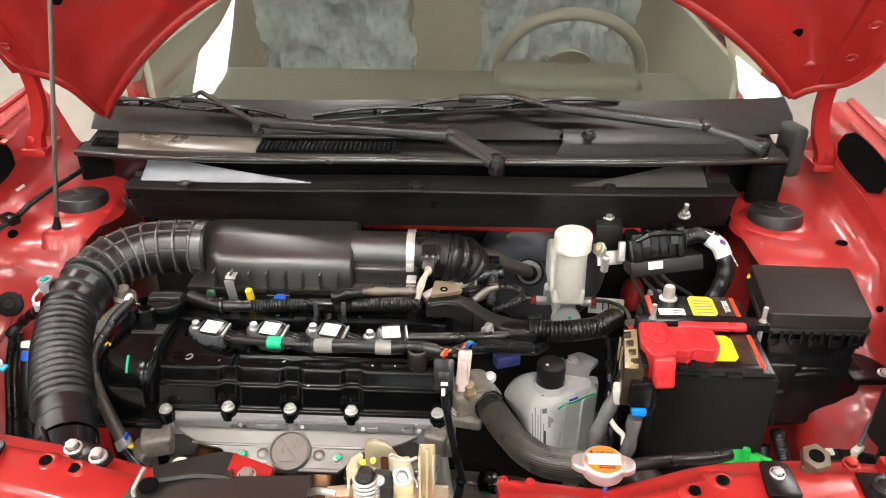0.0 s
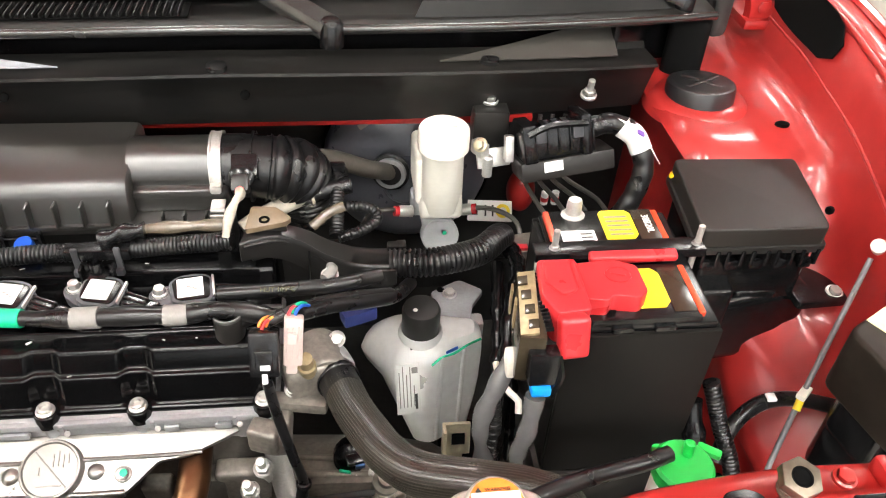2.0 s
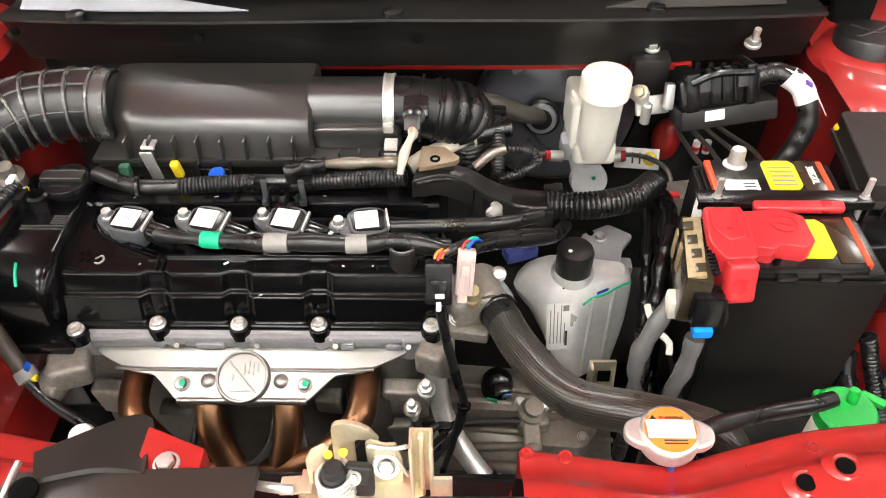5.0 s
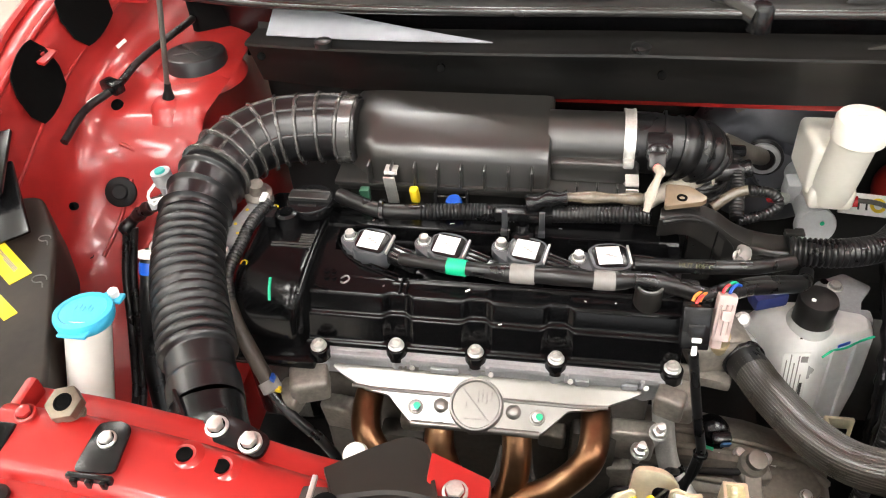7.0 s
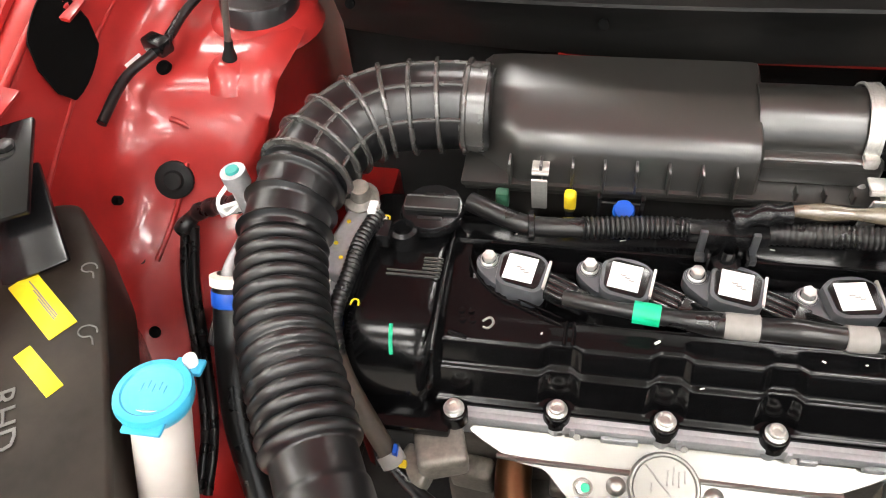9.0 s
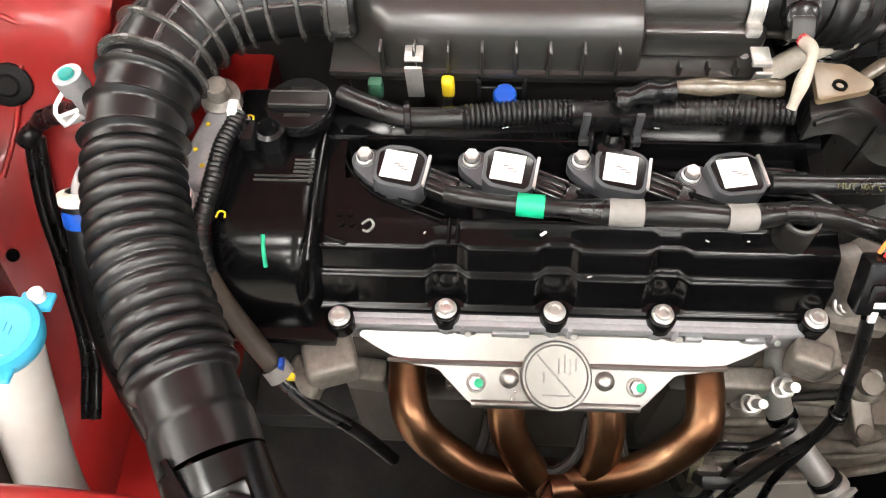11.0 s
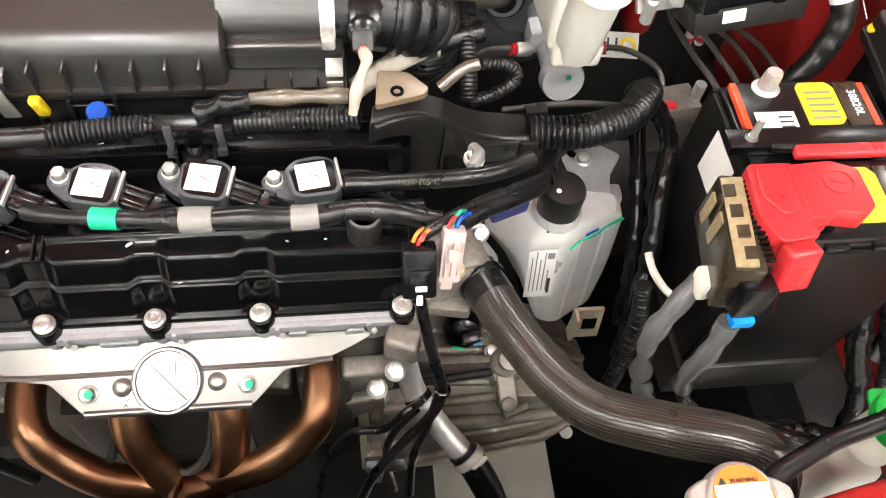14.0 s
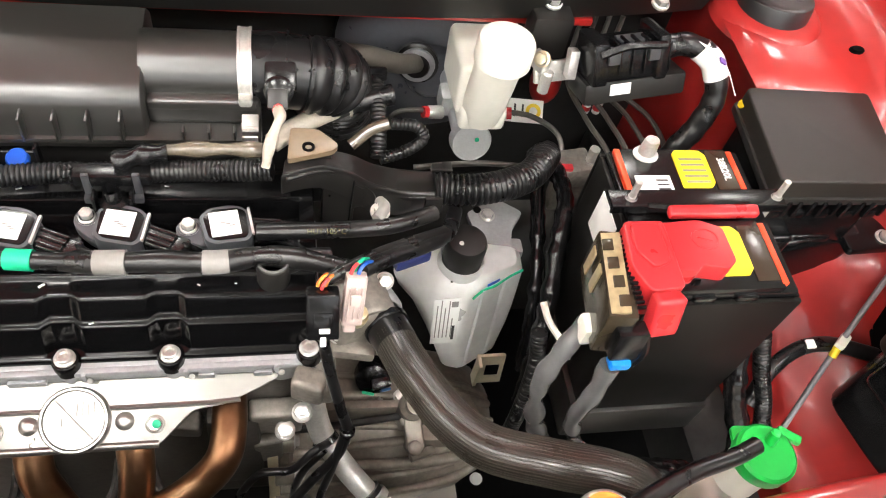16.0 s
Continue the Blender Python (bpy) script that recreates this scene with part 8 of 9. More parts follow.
LIPM = mat("satin_grey_seal", (0.016, 0.0155, 0.0145), 0.24, var=0.03, scale=10, spec=0.8)
part("lip_seal", tube(cowl_line(0.027, 1.008, 0.967), 0.0055, 12, 0.02), LIPM, cowl, "black rubber seal", 60)
for x in (0.545,):
    part("end_seal", box((x, 1.278, 0.965), (0.028, 0.050, 0.090), 0.013, (0, 0, 20), 4), mat("grey_black_foam", (0.03, 0.03, 0.028), 0.6, bump=0.3, bump_scale=400), cowl, "black rubber end seal")

# ---- wipers ----
def bar(p, q, w0, w1, h):
    """A flat tapering bar with a ridge on top."""
    p, q = Vector(p), Vector(q)
    d = (q - p).normalized()
    side = d.cross(Vector((0, 0, 1))).normalized()
    up = side.cross(d)
    rows = []
    for c, w in ((p, w0), (q, w1)):
        rows.append([c + side * a * w + up * b * h for a, b in ((-1, -0.6), (-1, 0.1), (-0.75, 0.5), (0.75, 0.5), (1, 0.1), (1, -0.6), (-1, -0.6))])
    bm = sheet(rows)
    bmesh.ops.remove_doubles(bm, verts=bm.verts, dist=1e-5)
    bmesh.ops.holes_fill(bm, edges=bm.edges)
    return bm


def wiper(arm, b0, b1):
    pivot, joint, bend, thin = arm
    w = thing("wiper", pivot, "black windscreen wiper resting on the glass", "wiper", "wipers")
    ar = part("arm", bar(joint, bend, 0.0125, 0.0085, 0.012), WIPER, w)
    part("arm_head", bar(pivot, joint, 0.016, 0.0135, 0.014), WIPER, w)
    part("arm_joint", box(joint, (0.014, 0.030, 0.018), 0.004), WIPER, w)
    mid = Vector(b0).lerp(Vector(b1), 0.5)
    part("arm_tip", bar(bend, thin, 0.0055, 0.0045, 0.005), WIPER, ar)
    part("arm_hook", bar(thin, mid + Vector((0, -0.014, 0.028)), 0.0045, 0.0045, 0.005), WIPER, ar)
    part("pivot_cap", lathe([(0.013, -0.02), (0.013, 0.004), (0.009, 0.009), (0, 0.010)], pose(*pivot), 20), BLACK_S, w)
    blade = part("blade", tube([b0, mid + Vector((0, -0.004, 0.006)), b1], 0.0045, 8, 0.01, squash=0.6), RUBBER, w, "thin rubber blade")
    for a, b, h in ((0.0, 0.42, 0.017), (0.58, 1.0, 0.017), (0.22, 0.78, 0.026)):
        P, Q = Vector(b0).lerp(Vector(b1), a), Vector(b0).lerp(Vector(b1), b)
        part("bridge", tube([P + Vector((0, -0.006, 0.006)), P.lerp(Q, 0.25) + Vector((0, -0.010, 0.8 * h)), P.lerp(Q, 0.5) + Vector((0, -0.012, h)), P.lerp(Q, 0.75) + Vector((0, -0.010, 0.8 * h)), Q + Vector((0, -0.006, 0.006))], 0.0038, 8, 0.01), WIPER, blade)
    part("joint", box(mid + Vector((0, -0.014, 0.026)), (0.030, 0.012, 0.012), 0.003), WIPER, blade)
    for f in (0.2, 0.35, 0.65, 0.8):
        part("claw", box(Vector(b0).lerp(Vector(b1), f) + Vector((0, -0.008, 0.011)), (0.006, 0.008, 0.014), 0.002), BLACK_S, blade)


WIPER = mat("satin_wiper_paint", (0.010, 0.010, 0.010), 0.24, var=0.03, rough_var=0.01, spec=0.8)
wiper([(0.044, 1.096, 1.012), (-0.028, 1.162, 1.027), (-0.355, 1.222, 1.019), (-0.480, 1.340, 1.028)], (-0.670, 1.385, 0.988), (-0.309, 1.254, 1.013))
wiper([(0.467, 1.198, 1.003), (0.381, 1.228, 1.022), (0.130, 1.253, 1.044), (0.064, 1.277, 1.052)], (-0.259, 1.242, 1.020), (0.252, 1.304, 1.031))
ws = thing("washer_jet", (-0.345, 1.178, 1.013), "small black washer jet", "washer jet", "washer jets")
part("jet", merge(lathe([(0.008, 0), (0.007, 0.008), (0.004, 0.011), (0, 0.012)], pose(-0.345, 1.196, 1.010), 14)), BLACK_S, ws)
part("jet_base", lathe([(0.012, 0), (0.011, 0.004)], pose(-0.345, 1.200, 1.008), 14), BLACK_S, ws)
copy_thing(ws, pose(0.186, 1.135, 1.034))

# ---- windscreen and what stands behind it ----
rows = [cowl_line(0.236, 1.027, 0.994, -0.74, 0.58), cowl_line(0.45, 1.125, 1.09, -0.73, 0.57), cowl_line(0.65, 1.235, 1.2, -0.71, 0.55), cowl_line(0.95, 1.39, 1.36, -0.66, 0.50)]
part("windscreen", sheet(rows, 0.005), glass("windscreen_glass", (0.80, 0.86, 0.82)), car, "tinted windscreen glass", 60).visible_shadow = False
part("screen_band", sheet([cowl_line(0.108, 1.011, 0.980, -0.70, 0.55), cowl_line(0.16, 1.019, 0.988, -0.72, 0.57), cowl_line(0.205, 1.025, 0.994, -0.735, 0.575), cowl_line(0.230, 1.029, 0.997, -0.738, 0.578), cowl_line(0.236, 1.031, 0.998, -0.737, 0.577)], 0.001), mat("black_screen_frit", (0.004, 0.004, 0.004), 0.34, var=0.03, spec=0.35), car, "black printed band along the screen")
inside = thing("dashboard", (-0.08, 1.75, 0.6), "beige and black dashboard behind the windscreen", "dashboard")
TAN = mat("grey_beige_plastic", (0.46, 0.43, 0.34), 0.5, var=0.08, bump=0.1)
DASHM = mat("olive_grey_dashboard", (0.125, 0.118, 0.088), 0.6, var=0.08, bump=0.1)
part("top", merge(box((-0.08, 1.72, 0.868), (1.22, 0.46, 0.06), 0.02, (-3, 0, 0), 3), box((-0.08, 1.92, 0.78), (1.2, 0.08, 0.2), 0.03, seg=3)), DASHM, inside)
part("binnacle", box((0.22, 1.84, 0.895), (0.34, 0.14, 0.06), 0.028, seg=4), DASHM, inside)
sw = thing("steering_wheel", (0.24, 2.0, 0.9), "grey leather steering wheel", "steering wheel")
part("rim", move(tube([(0.185 * math.cos(k * math.tau / 32), 0.185 * math.sin(k * math.tau / 32), 0) for k in range(33)], 0.016, 12, 0.02, False), axis((0.245, 2.02, 0.860), (0, 0.9, 0.42))), mat("grey_leather", (0.20, 0.18, 0.14), 0.4, bump=0.1), sw)
part("hub", move(lathe([(0.07, 0), (0.06, 0.02), (0, 0.03)], None, 24), axis((0.245, 2.02, 0.860), (0, 0.9, 0.42))), TAN, sw)
WRAP = mat("crumpled_clear_wrap", (0.30, 0.32, 0.32), 0.14, var=0.45, scale=9, spec=1.0, coat=1.0, coat_rough=0.05)


def crumple(bm, amount, scale):
    """Loose folds of thin wrap."""
    bmesh.ops.subdivide_edges(bm, edges=[e for e in bm.edges if e.calc_length() > 0.03], cuts=34, use_grid_fill=True)
    bmesh.ops.recalc_face_normals(bm, faces=bm.faces)
    bm.normal_update()
    for v in bm.verts:
        q = Vector((v.co.x, v.co.y, 0.45 * v.co.z)) * scale
        v.co += v.normal * amount * (noise.noise(q) - 1.3 * abs(noise.noise(q * 1.7)) + 0.7 * abs(noise.noise(q * 4)))
    return bm


for x in (-0.42, 0.25):
    st = thing("seat_unit", (x, 2.45, 0.3), "car seat wrapped in crumpled clear plastic", "seat", "front seats")
    part("backrest", crumple(box((x, 2.42, 0.80), (0.46, 0.16, 0.56), 0.06, (12, 0, 0), 4), 0.030, 12), WRAP, st)
    part("cushion", box((x, 2.2, 0.48), (0.48, 0.5, 0.16), 0.06, seg=4), WRAP, st)
    part("headrest", crumple(box((x, 2.48, 1.15), (0.26, 0.10, 0.16), 0.045, (12, 0, 0), 4), 0.030, 12), WRAP, st)
part("cabin_back", box((-0.08, 3.2, 0.9), (1.3, 0.05, 1.0), 0.02), TAN, car, "dim cabin lining")
part("roof", box((-0.08, 2.6, 1.45), (1.16, 1.5, 0.05), 0.025, seg=3), RED, car, "red roof")
# Tint is added to dim the bright wall behind the door panes
DOORG = glass("tinted_door_glass", (0.42, 0.43, 0.36))
for x in (-0.74, 0.58):
    part("pillar", tube([(x, 1.50, 1.02), (x * 0.93, 1.70, 1.22), (x * 0.86, 1.98, 1.42)], 0.028, 10), RED, car, "red windscreen pillar")
    dr = part("door", box((x * 1.10, 2.45, 0.62), (0.05, 1.3, 0.68), 0.03), RED, car, "red door")
    part("door_trim", box((x * 1.05, 2.45, 0.62), (0.02, 1.28, 0.66), 0.008), TAN, dr, "beige door lining")
    part("door_window", box((x * 1.06, 2.36, 1.15), (0.005, 1.15, 0.42), 0.002), DOORG, dr, "door glass with added dimming tint").visible_shadow = False
    part("pillar_trim", tube([(x * 0.965, 1.53, 1.00), (x * 0.895, 1.73, 1.20), (x * 0.825, 2.01, 1.40)], 0.045, 12), TAN, car, "beige pillar lining")

for x, s_ in ((-0.90, -1), (0.74, 1)):
    part("door_mirror", merge(box((x + 0.06 * s_, 1.86, 0.985), (0.20, 0.12, 0.15), 0.055, (0, 0, -12 * s_), 5), box((x - 0.05 * s_, 1.88, 0.94), (0.09, 0.05, 0.05), 0.02, seg=3)), BLACK_S, car, "glossy black door mirror", 60)

# ---- wiring, hoses and fittings round the left of the engine ----
mt = thing("engine_mount", (-0.52, 0.93, 0.75), "bare aluminium engine mount bracket", "engine mount")
part("bracket", merge(box((-0.502, 0.905, 0.838), (0.026, 0.075, 0.012), 0.004, (0, 0, -12), 3), box((-0.512, 0.868, 0.825), (0.026, 0.03, 0.02), 0.005, (0, 0, -10), 3)), ALU, mt)
part("lobe", lathe([(0.016, -0.01), (0.016, 0.004), (0.010, 0.008), (0.008, 0.020), (0, 0.021)], axis((-0.498, 0.952, 0.845), (0.1, -0.2, 1)), 24), ALU_D, mt)
part("mount_bolt", hexbolt((-0.515, 0.862, 0.838), (0, -0.2, 1), 0.0075, 0.007, 1.4), ZINC, mt)
for x, y in ((-0.503, 0.925), (-0.508, 0.90), (-0.500, 0.885)):
    part("paint_dot", lathe([(0.002, 0), (0.002, 0.0006), (0, 0.0006)], pose(x, y, 0.8445), 8), YELLOW, mt)
eh = thing("engine_harness", (-0.49, 0.87, 0.75), "black corrugated engine wiring beside the timing case", "wiring harness")
part("conduit", tube([(-0.475, 0.925, 0.858), (-0.484, 0.895, 0.855), (-0.487, 0.865, 0.850), (-0.493, 0.83, 0.838), (-0.487, 0.806, 0.820)], ribbed(0.0072, 0.0013, 0.004), 12, 0.001), RUBBER, eh, "corrugated conduit", 60)
part("white_plug", merge(box((-0.479, 0.926, 0.856), (0.008, 0.014, 0.020), 0.002), box((-0.472, 0.922, 0.850), (0.008, 0.010, 0.008), 0.002)), WHITE, eh)
bh = thing("bypass_hose", (-0.46, 0.79, 0.75), "brown-grey rubber coolant bypass hose", "hose")
part("hose", tube([(-0.492, 0.812, 0.826), (-0.482, 0.797, 0.800), (-0.462, 0.778, 0.765), (-0.446, 0.764, 0.742)], 0.0085, 14), mat("aged_rubber", (0.040, 0.030, 0.021), 0.5, var=0.3, bump=0.2), bh)
part("blue_clip", merge(box((-0.440, 0.764, 0.748), (0.004, 0.008, 0.016), 0.001), box((-0.445, 0.758, 0.740), (0.010, 0.008, 0.006), 0.002)), BLUE, bh, "blue clip")
part("white_end", lathe([(0.011, 0), (0.011, 0.012), (0.006, 0.014), (0, 0.014)], axis((-0.448, 0.766, 0.744), (0.5, -0.5, -0.6)), 16), GREYT, bh)
part("yellow_tab", box((-0.434, 0.758, 0.741), (0.007, 0.006, 0.006), 0.002), YELLOW, bh)
part("lower_pipe", tube([(-0.446, 0.760, 0.738), (-0.42, 0.745, 0.715), (-0.385, 0.735, 0.68), (-0.36, 0.73, 0.62)], 0.006, 10), RUBBER, bh)
ac = thing("service_port", (-0.60, 0.93, 0.80), "aluminium service port with a teal cap", "service port")
part("stem", merge(lathe([(0.009, -0.03), (0.009, 0.0), (0.0115, 0.002), (0.0115, 0.018), (0, 0.018)], axis((-0.604, 0.942, 0.862), (-0.1, 0, 1)), 18)), ALU, ac)
part("cap", lathe([(0.0062, 0.018), (0.0058, 0.0205), (0, 0.0210)], axis((-0.604, 0.942, 0.862), (-0.1, 0, 1)), 18), mat("teal_cap", (0.02, 0.30, 0.27), 0.4), ac, "teal cap")
part("pipe", tube([(-0.600, 0.945, 0.83), (-0.604, 0.925, 0.815), (-0.606, 0.885, 0.815), (-0.604, 0.872, 0.81)], 0.0075, 12), ALU, ac)
part("strap", tube([(-0.612, 0.935, 0.868), (-0.620, 0.925, 0.858), (-0.612, 0.918, 0.85), (-0.602, 0.925, 0.855)], 0.002, 6), WHITE, ac)
part("tag", box((-0.618, 0.935, 0.838), (0.02, 0.004, 0.018), 0.001, (20, 0, 30)), WHITE, ac, "white paper tag")
hs = thing("heater_hose", (-0.6, 0.80, 0.55), "thick black coolant hose beside the intake hose", "hose")
part("hose", tube([(-0.604, 0.876, 0.812), (-0.603, 0.862, 0.795), (-0.600, 0.83, 0.76), (-0.594, 0.79, 0.70), (-0.57, 0.74, 0.62), (-0.54, 0.70, 0.55)], 0.0165, 18), RUBBER, hs)
part("blue_ring", lathe([(0.0175, -0.007), (0.0180, -0.005), (0.0180, 0.005), (0.0175, 0.007)], axis((-0.603, 0.866, 0.800), (0, -0.6, -0.8)), 20), BLUE, hs, "blue clip ring")
part("white_ring", lathe([(0.012, -0.006), (0.0185, -0.004), (0.0185, 0.004), (0.012, 0.006)], axis((-0.604, 0.876, 0.812), (0, -0.6, -0.8)), 20), WHITE_P, hs)
wh = thing("wing_harness", (-0.7, 1.0, 0.75), "black taped wiring along the red inner wing", "wiring harness")
part("lead", tube([(-0.612, 0.945, 0.835), (-0.640, 0.960, 0.815), (-0.690, 0.985, 0.772), (-0.712, 0.975, 0.752)], lambda s, t: 0.0085 + 0.0012 * math.sin(s * 200), 10, 0.004), RUBBER, wh, "taped lead", 60)
for d in (0, 0.010):
    part("lead", tube([(-0.708 + d, 0.980, 0.755), (-0.712 + d, 0.945, 0.70), (-0.700 + d, 0.90, 0.65), (-0.688 + d, 0.84, 0.585), (-0.684 + d, 0.78, 0.55)], 0.0055, 10), RUBBER, wh, "taped lead")
part("lead", tube([(-0.690, 1.27, 0.905), (-0.726, 1.168, 0.896), (-0.735, 1.105, 0.889), (-0.758, 1.058, 0.882), (-0.765, 1.005, 0.868)], 0.0052, 10), RUBBER, wh, "rubber sleeved lead")
part("lead_clip", box((-0.738, 1.100, 0.892), (0.030, 0.018, 0.016), 0.004, (0, 0, -25)), BLACK_S, wh)
gm = thing("bracket_plug", (-0.65, 0.90, 0.66), "black plug on a red bracket with a brass nut", "plug")
part("plate", prism(rounded_poly([(-0.030, 0), (0, 0.032), (0.030, 0), (0, -0.032)], 0.006), 0, 0.012, 0.003, axis((-0.648, 0.902, 0.69), (0.5, -0.5, 0.8))), BLACK_S, gm)
part("nut", hexbolt((-0.640, 0.894, 0.702), (0.5, -0.5, 0.8), 0.007, 0.006, 1.4), GOLDZ, gm)

# ---- wiring at the gearbox end ----
sc = thing("sensor_connectors", (-0.01, 0.80, 0.80), "black and pale pink sensor connectors with coloured wires", "connector")
PINK = mat("pale_pink_plastic", (0.52, 0.42, 0.39), 0.4, var=0.06)
part("pink_connector", merge(box((0.004, 0.806, 0.851), (0.017, 0.012, 0.046), 0.002, (-23, 5, 0)), box((0.004, 0.800, 0.846), (0.012, 0.006, 0.026), 0.001, (-23, 5, 0)), box((0.001, 0.797, 0.826), (0.010, 0.008, 0.012), 0.002, (-23, 5, 0))), PINK, sc, "pale pink connector")
for k in range(3):
    part("connector_rib", box((-0.001 + 0.005 * k, 0.7985 + 0.0005 * k, 0.8535), (0.0014, 0.003, 0.030), 0.0004, (-23, 5, 0)), PINK, sc)
part("connector_latch", box((0.004, 0.797, 0.862), (0.008, 0.004, 0.010), 0.001, (-23, 5, 0)), PINK, sc)
part("black_connector", merge(box((-0.021, 0.796, 0.847), (0.026, 0.017, 0.042), 0.003, (-28, 0, 0)), box((-0.021, 0.787, 0.845), (0.016, 0.006, 0.022), 0.002, (-28, 0, 0))), BLACK_S, sc, "black connector")
part("white_marks", merge(box((-0.020, 0.7825, 0.842), (0.009, 0.002, 0.005), 0.001, (-28, 0, 0)), box((-0.021, 0.7808, 0.833), (0.005, 0.004, 0.014), 0.001, (-28, 0, 0))), WHITE, sc, "white lock")
for k, m in enumerate((REDP, TEAL, BLUE, ORANGE, REDP, ORANGE)):
    base = Vector((0.004, 0.815, 0.873)) if k < 3 else Vector((-0.022, 0.806, 0.866))
    d = Vector((0.003 * (k % 3 - 1), 0.003 * (k % 2), 0))
    part("wire", tube([base + d, base + d + Vector((0.002, 0.003, 0.004)), base + d + Vector((0.007, 0.008, 0.004)), base + d + Vector((0.012, 0.013, -0.002))], 0.0016, 6, 0.003), m, sc, "coloured wire")
part("sleeve", tube([(-0.018, 0.814, 0.866), (0.006, 0.828, 0.868), (0.034, 0.848, 0.858), (0.065, 0.870, 0.842), (0.095, 0.895, 0.82)], 0.0050, 12), RUBBER, sc, "black taped loom")
part("sleeve", tube([(0.010, 0.822, 0.868), (0.035, 0.842, 0.856), (0.07, 0.868, 0.835), (0.10, 0.90, 0.81), (0.12, 0.95, 0.78)], 0.0075, 12), RUBBER, sc, "black taped loom")
part("cable", tube([(-0.020, 0.782, 0.824), (-0.014, 0.772, 0.79), (-0.004, 0.763, 0.74), (0.004, 0.757, 0.70), (-0.004, 0.748, 0.665), (-0.03, 0.735, 0.63), (-0.06, 0.715, 0.59), (-0.075, 0.70, 0.54)], 0.0050, 10), RUBBER, sc, "black cable")
part("cable", tube([(0.002, 0.757, 0.70), (-0.008, 0.742, 0.65), (-0.020, 0.728, 0.60), (-0.022, 0.71, 0.54)], 0.004, 10), RUBBER, sc, "black cable")
part("cable_tie", lathe([(0.006, -0.003), (0.0075, -0.002), (0.0075, 0.002), (0.006, 0.003)], axis((0.004, 0.757, 0.70), (0, -0.2, -1)), 12), BLACK_S, sc)
part("blue_plug", box((0.062, 0.875, 0.812), (0.035, 0.018, 0.016), 0.003, (0, 0, 20)), mat("dark_blue_plastic", (0.02, 0.03, 0.12), 0.4), sc, "dark blue connector")
ht = thing("coolant_hose", (0.0, 0.89, 0.82), "black rubber hose printed with its heat rating", "hose")
part("hose", tube([(-0.072, 0.886, 0.835), (-0.04, 0.884, 0.838), (0.0, 0.882, 0.842), (0.045, 0.886, 0.842), (0.085, 0.905, 0.835)], 0.0074, 14), RUBBER, ht)
words("HUT 105°C", 0.0068, pose(-0.014, 0.8758, 0.8476, 40, 0, -1), mat("yellow_print", (0.070, 0.064, 0.014), 0.5), ht)
part("bolt", hexbolt((0.035, 0.905, 0.838), (0, -0.1, 1), 0.006, 0.006, 1.5), ZINC, ht)
part("tape", tube([(0.030, 0.890, 0.846), (0.038, 0.902, 0.846), (0.036, 0.916, 0.838)], 0.0055, 10), GREYT, ht)
bc = thing("breather_pipe", (0.02, 1.02, 0.80), "pale breather tube with a black rubber end", "pipe")
part("tube", tube([(-0.060, 0.998, 0.825), (-0.040, 1.010, 0.832), (-0.018, 1.021, 0.8375), (0.004, 1.030, 0.842), (0.018, 1.0335, 0.844)], 0.0098, 16), TAPE_W, bc, "pale plastic tube")
part("tube_lip", lathe([(0.0098, -0.002), (0.0118, -0.0015), (0.0118, 0.0015), (0.0098, 0.002)], axis((0.014, 1.0325, 0.8434), (0.95, 0.25, 0.12)), 20), TAPE_W, bc)
part("rubber_end", tube([(0.016, 1.033, 0.8438), (0.034, 1.0378, 0.8468), (0.058, 1.043, 0.8485)], 0.0108, 16), RUBBER, bc, "black rubber end")
nl = thing("small_looms", (0.06, 1.0, 0.80), "thin corrugated black looms above the gearbox", "wiring harness")
part("loom", tube([(0.0478, 1.0816, 0.8383), (0.0426, 1.0614, 0.8513), (0.0429, 1.0376, 0.8492), (0.0424, 1.008, 0.8373), (0.0412, 0.9821, 0.8241)], ribbed(0.0082, 0.0014, 0.0042), 12, 0.001), RUBBER, nl, "corrugated loom", 60)
part("loom", tube([(0.0430, 0.9845, 0.8193), (0.0701, 0.9917, 0.824), (0.0861, 0.9999, 0.8321), (0.0784, 1.0059, 0.843), (0.0516, 1.0039, 0.8482)], ribbed(0.0062, 0.0012, 0.0042), 12, 0.001), RUBBER, nl, "corrugated loom", 60)
part("loom", tube([(0.0516, 1.0039, 0.8482), (0.035, 1.002, 0.842), (0.015, 0.992, 0.83)], 0.006, 10), TAPE_B, nl, "taped loom")
part("clip", box((0.043, 1.058, 0.862), (0.02, 0.012, 0.01), 0.003), BLACK_S, nl)
bw = thing("battery_looms", (0.22, 0.88, 0.60), "thick black taped looms between tank and battery", "wiring harness")
for pts, r in (([(0.238, 1.055, 0.755), (0.250, 1.01, 0.76), (0.245, 0.965, 0.765), (0.230, 0.920, 0.745), (0.222, 0.885, 0.72), (0.212, 0.85, 0.68), (0.205, 0.82, 0.60)], 0.0095),
               ([(0.232, 1.02, 0.74), (0.225, 0.96, 0.72), (0.218, 0.90, 0.68), (0.215, 0.86, 0.60)], 0.008),
               ([(0.255, 0.98, 0.74), (0.240, 0.93, 0.70), (0.235, 0.89, 0.64), (0.232, 0.86, 0.56)], 0.008)):
    part("loom", tube(pts, lambda s, t, r=r: r + 0.0030 * noise.noise(Vector((s * 70, r * 900, 0))), 12, 0.003), BLACK_S, bw, "black taped loom", 60)
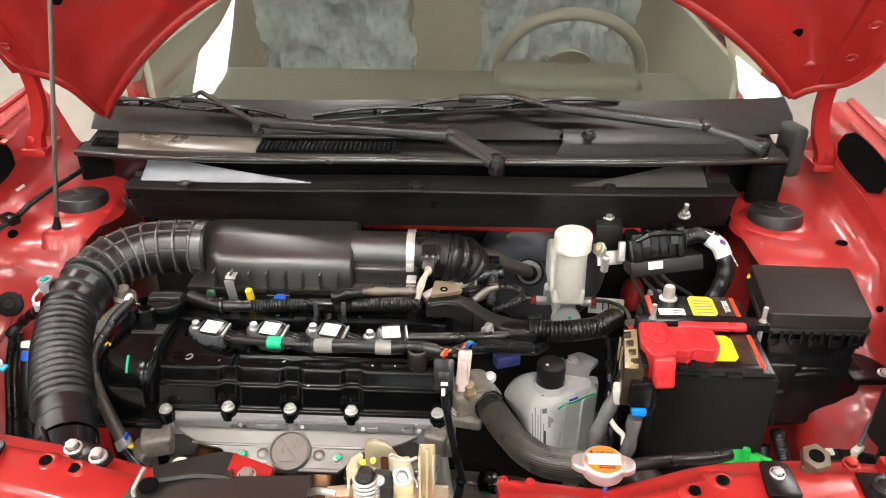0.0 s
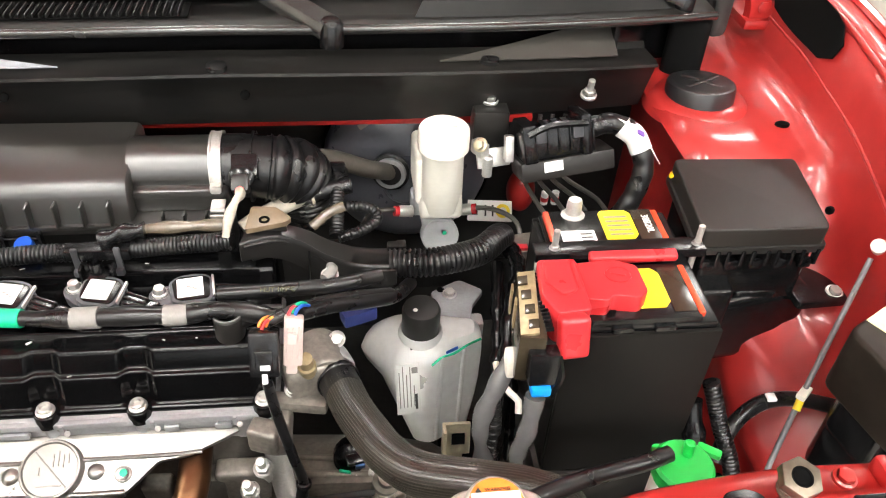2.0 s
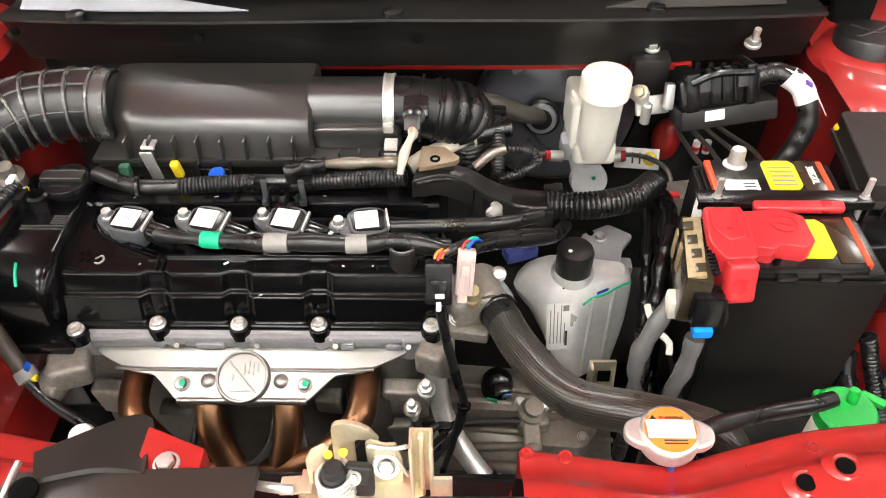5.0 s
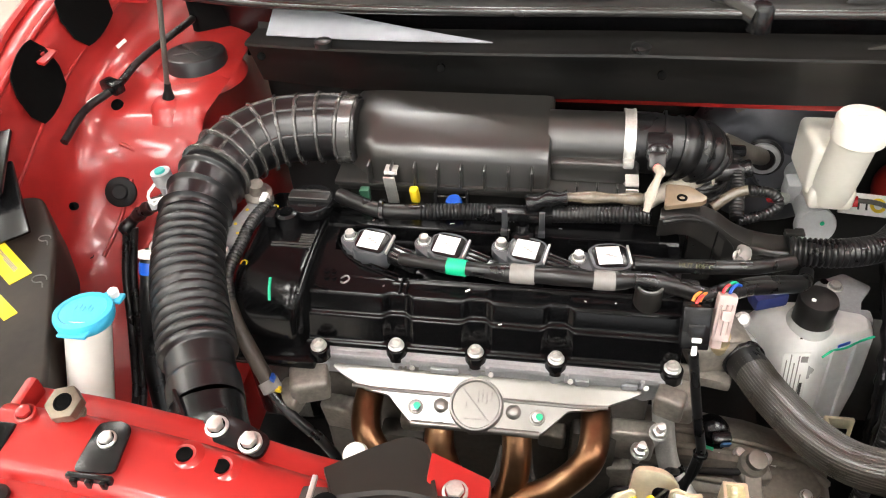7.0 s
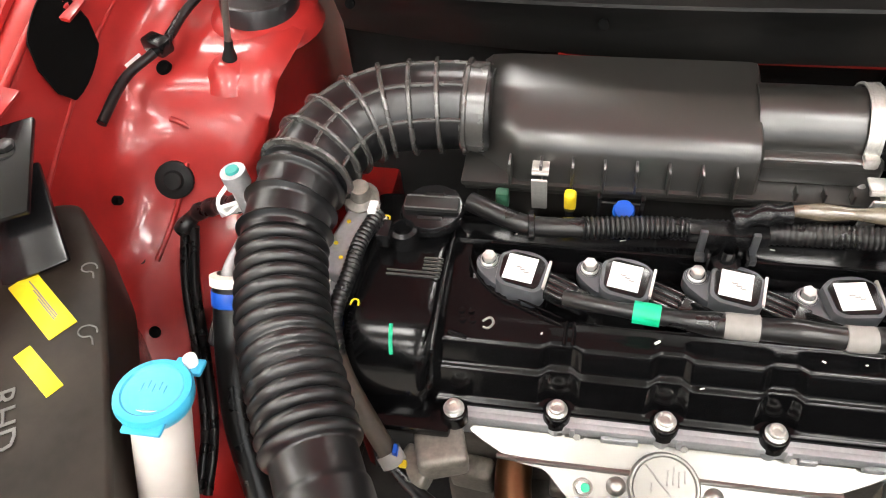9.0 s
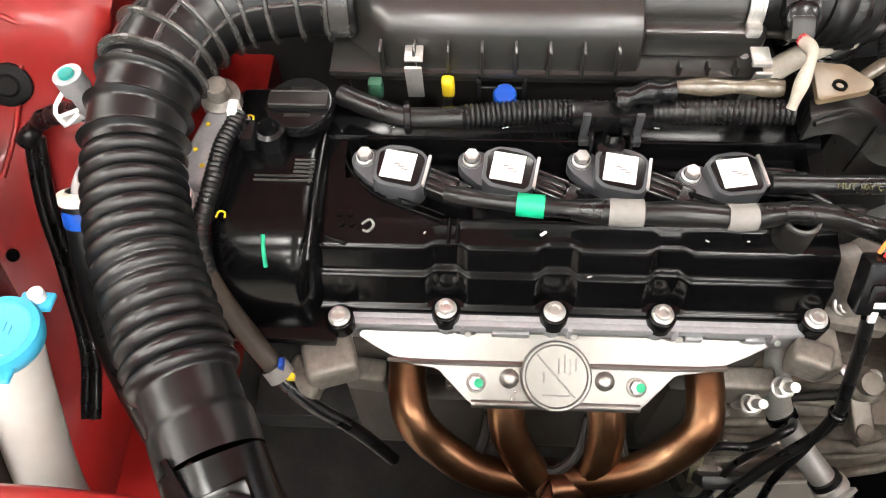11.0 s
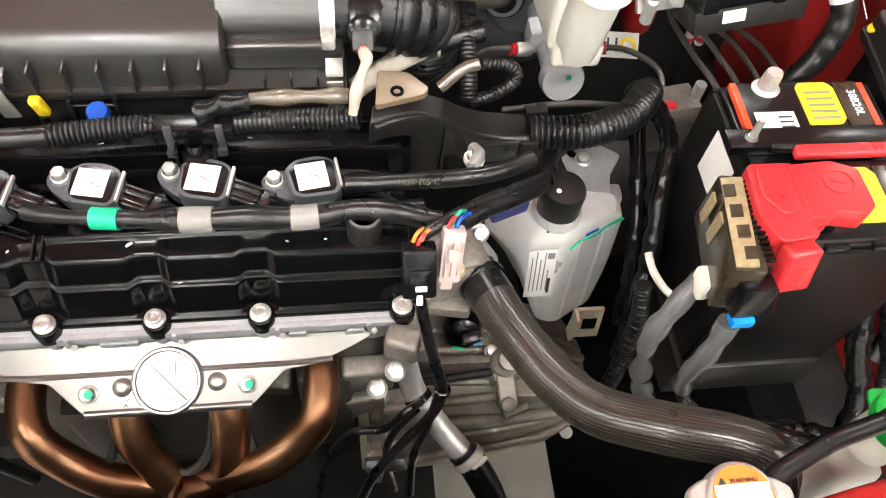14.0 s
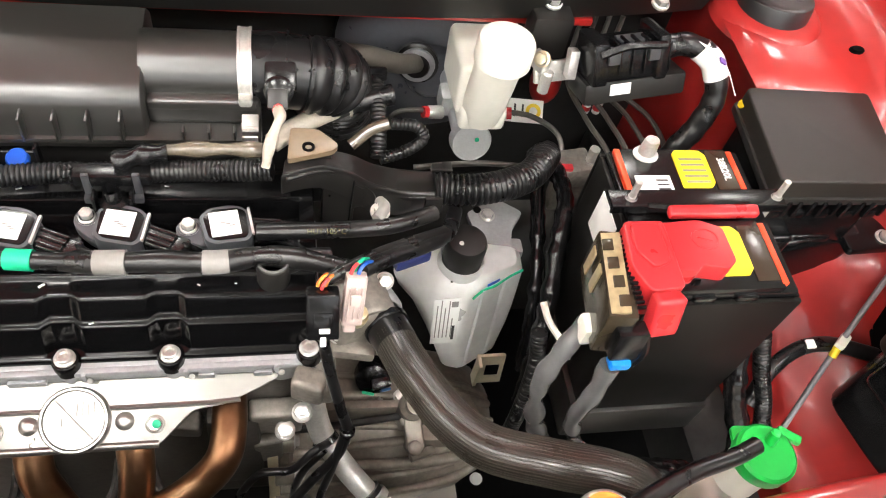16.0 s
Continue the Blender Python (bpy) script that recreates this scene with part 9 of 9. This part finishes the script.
part("corrugated_loom", tube([(0.198, 0.835, 0.73), (0.200, 0.818, 0.69), (0.196, 0.80, 0.62), (0.19, 0.79, 0.55)], ribbed(0.0088, 0.0015, 0.0045), 12, 0.001), RUBBER, bw, "corrugated loom", 60)
part("white_strap", tube([(0.205, 0.862, 0.742), (0.207, 0.845, 0.738), (0.214, 0.828, 0.735), (0.222, 0.816, 0.734), (0.221, 0.806, 0.726)], 0.0038, 8), WHITE_P, bw, "white plastic strap")
uh = thing("front_loom", (0.28, 0.72, 0.58), "crumpled black taped loom below the battery", "wiring harness")
for pts, r in (([(0.205, 0.742, 0.650), (0.25, 0.730, 0.642), (0.31, 0.722, 0.640), (0.37, 0.716, 0.628), (0.42, 0.70, 0.61)], 0.0105), ([(0.235, 0.735, 0.665), (0.275, 0.722, 0.655), (0.33, 0.708, 0.648), (0.38, 0.690, 0.640)], 0.0070)):
    part("loom", tube(pts, lambda s, t, r=r: r * (1.0 + 0.5 * noise.noise(Vector((s * 70, r * 500, 0.9)))), 12, 0.003), BLACK_S, uh, "crumpled taped loom", 60)
lr = thing("headlamp_loom", (0.42, 0.77, 0.60), "black taped headlamp loom below the battery", "wiring harness")
part("loom", tube([(0.400, 0.80, 0.74), (0.405, 0.775, 0.70), (0.420, 0.755, 0.66), (0.425, 0.735, 0.63), (0.40, 0.70, 0.61)], lambda s, t: 0.0115 + 0.0032 * noise.noise(Vector((s * 60, 0.2, 0.7))), 14, 0.003), BLACK_S, lr, "crumpled black taped loom", 60)
part("loom", tube([(0.418, 0.806, 0.76), (0.432, 0.785, 0.715), (0.445, 0.765, 0.68), (0.452, 0.742, 0.64)], ribbed(0.0092, 0.0016, 0.0046), 14, 0.0011), RUBBER, lr, "black corrugated loom", 60)
part("loom", tube([(0.432, 0.770, 0.672), (0.455, 0.795, 0.700), (0.49, 0.812, 0.712), (0.53, 0.815, 0.712), (0.58, 0.80, 0.71)], 0.0085, 10), RUBBER, lr, "black taped loom")
part("tape", box((0.498, 0.812, 0.721), (0.010, 0.010, 0.004), 0.001), WHITE, lr)
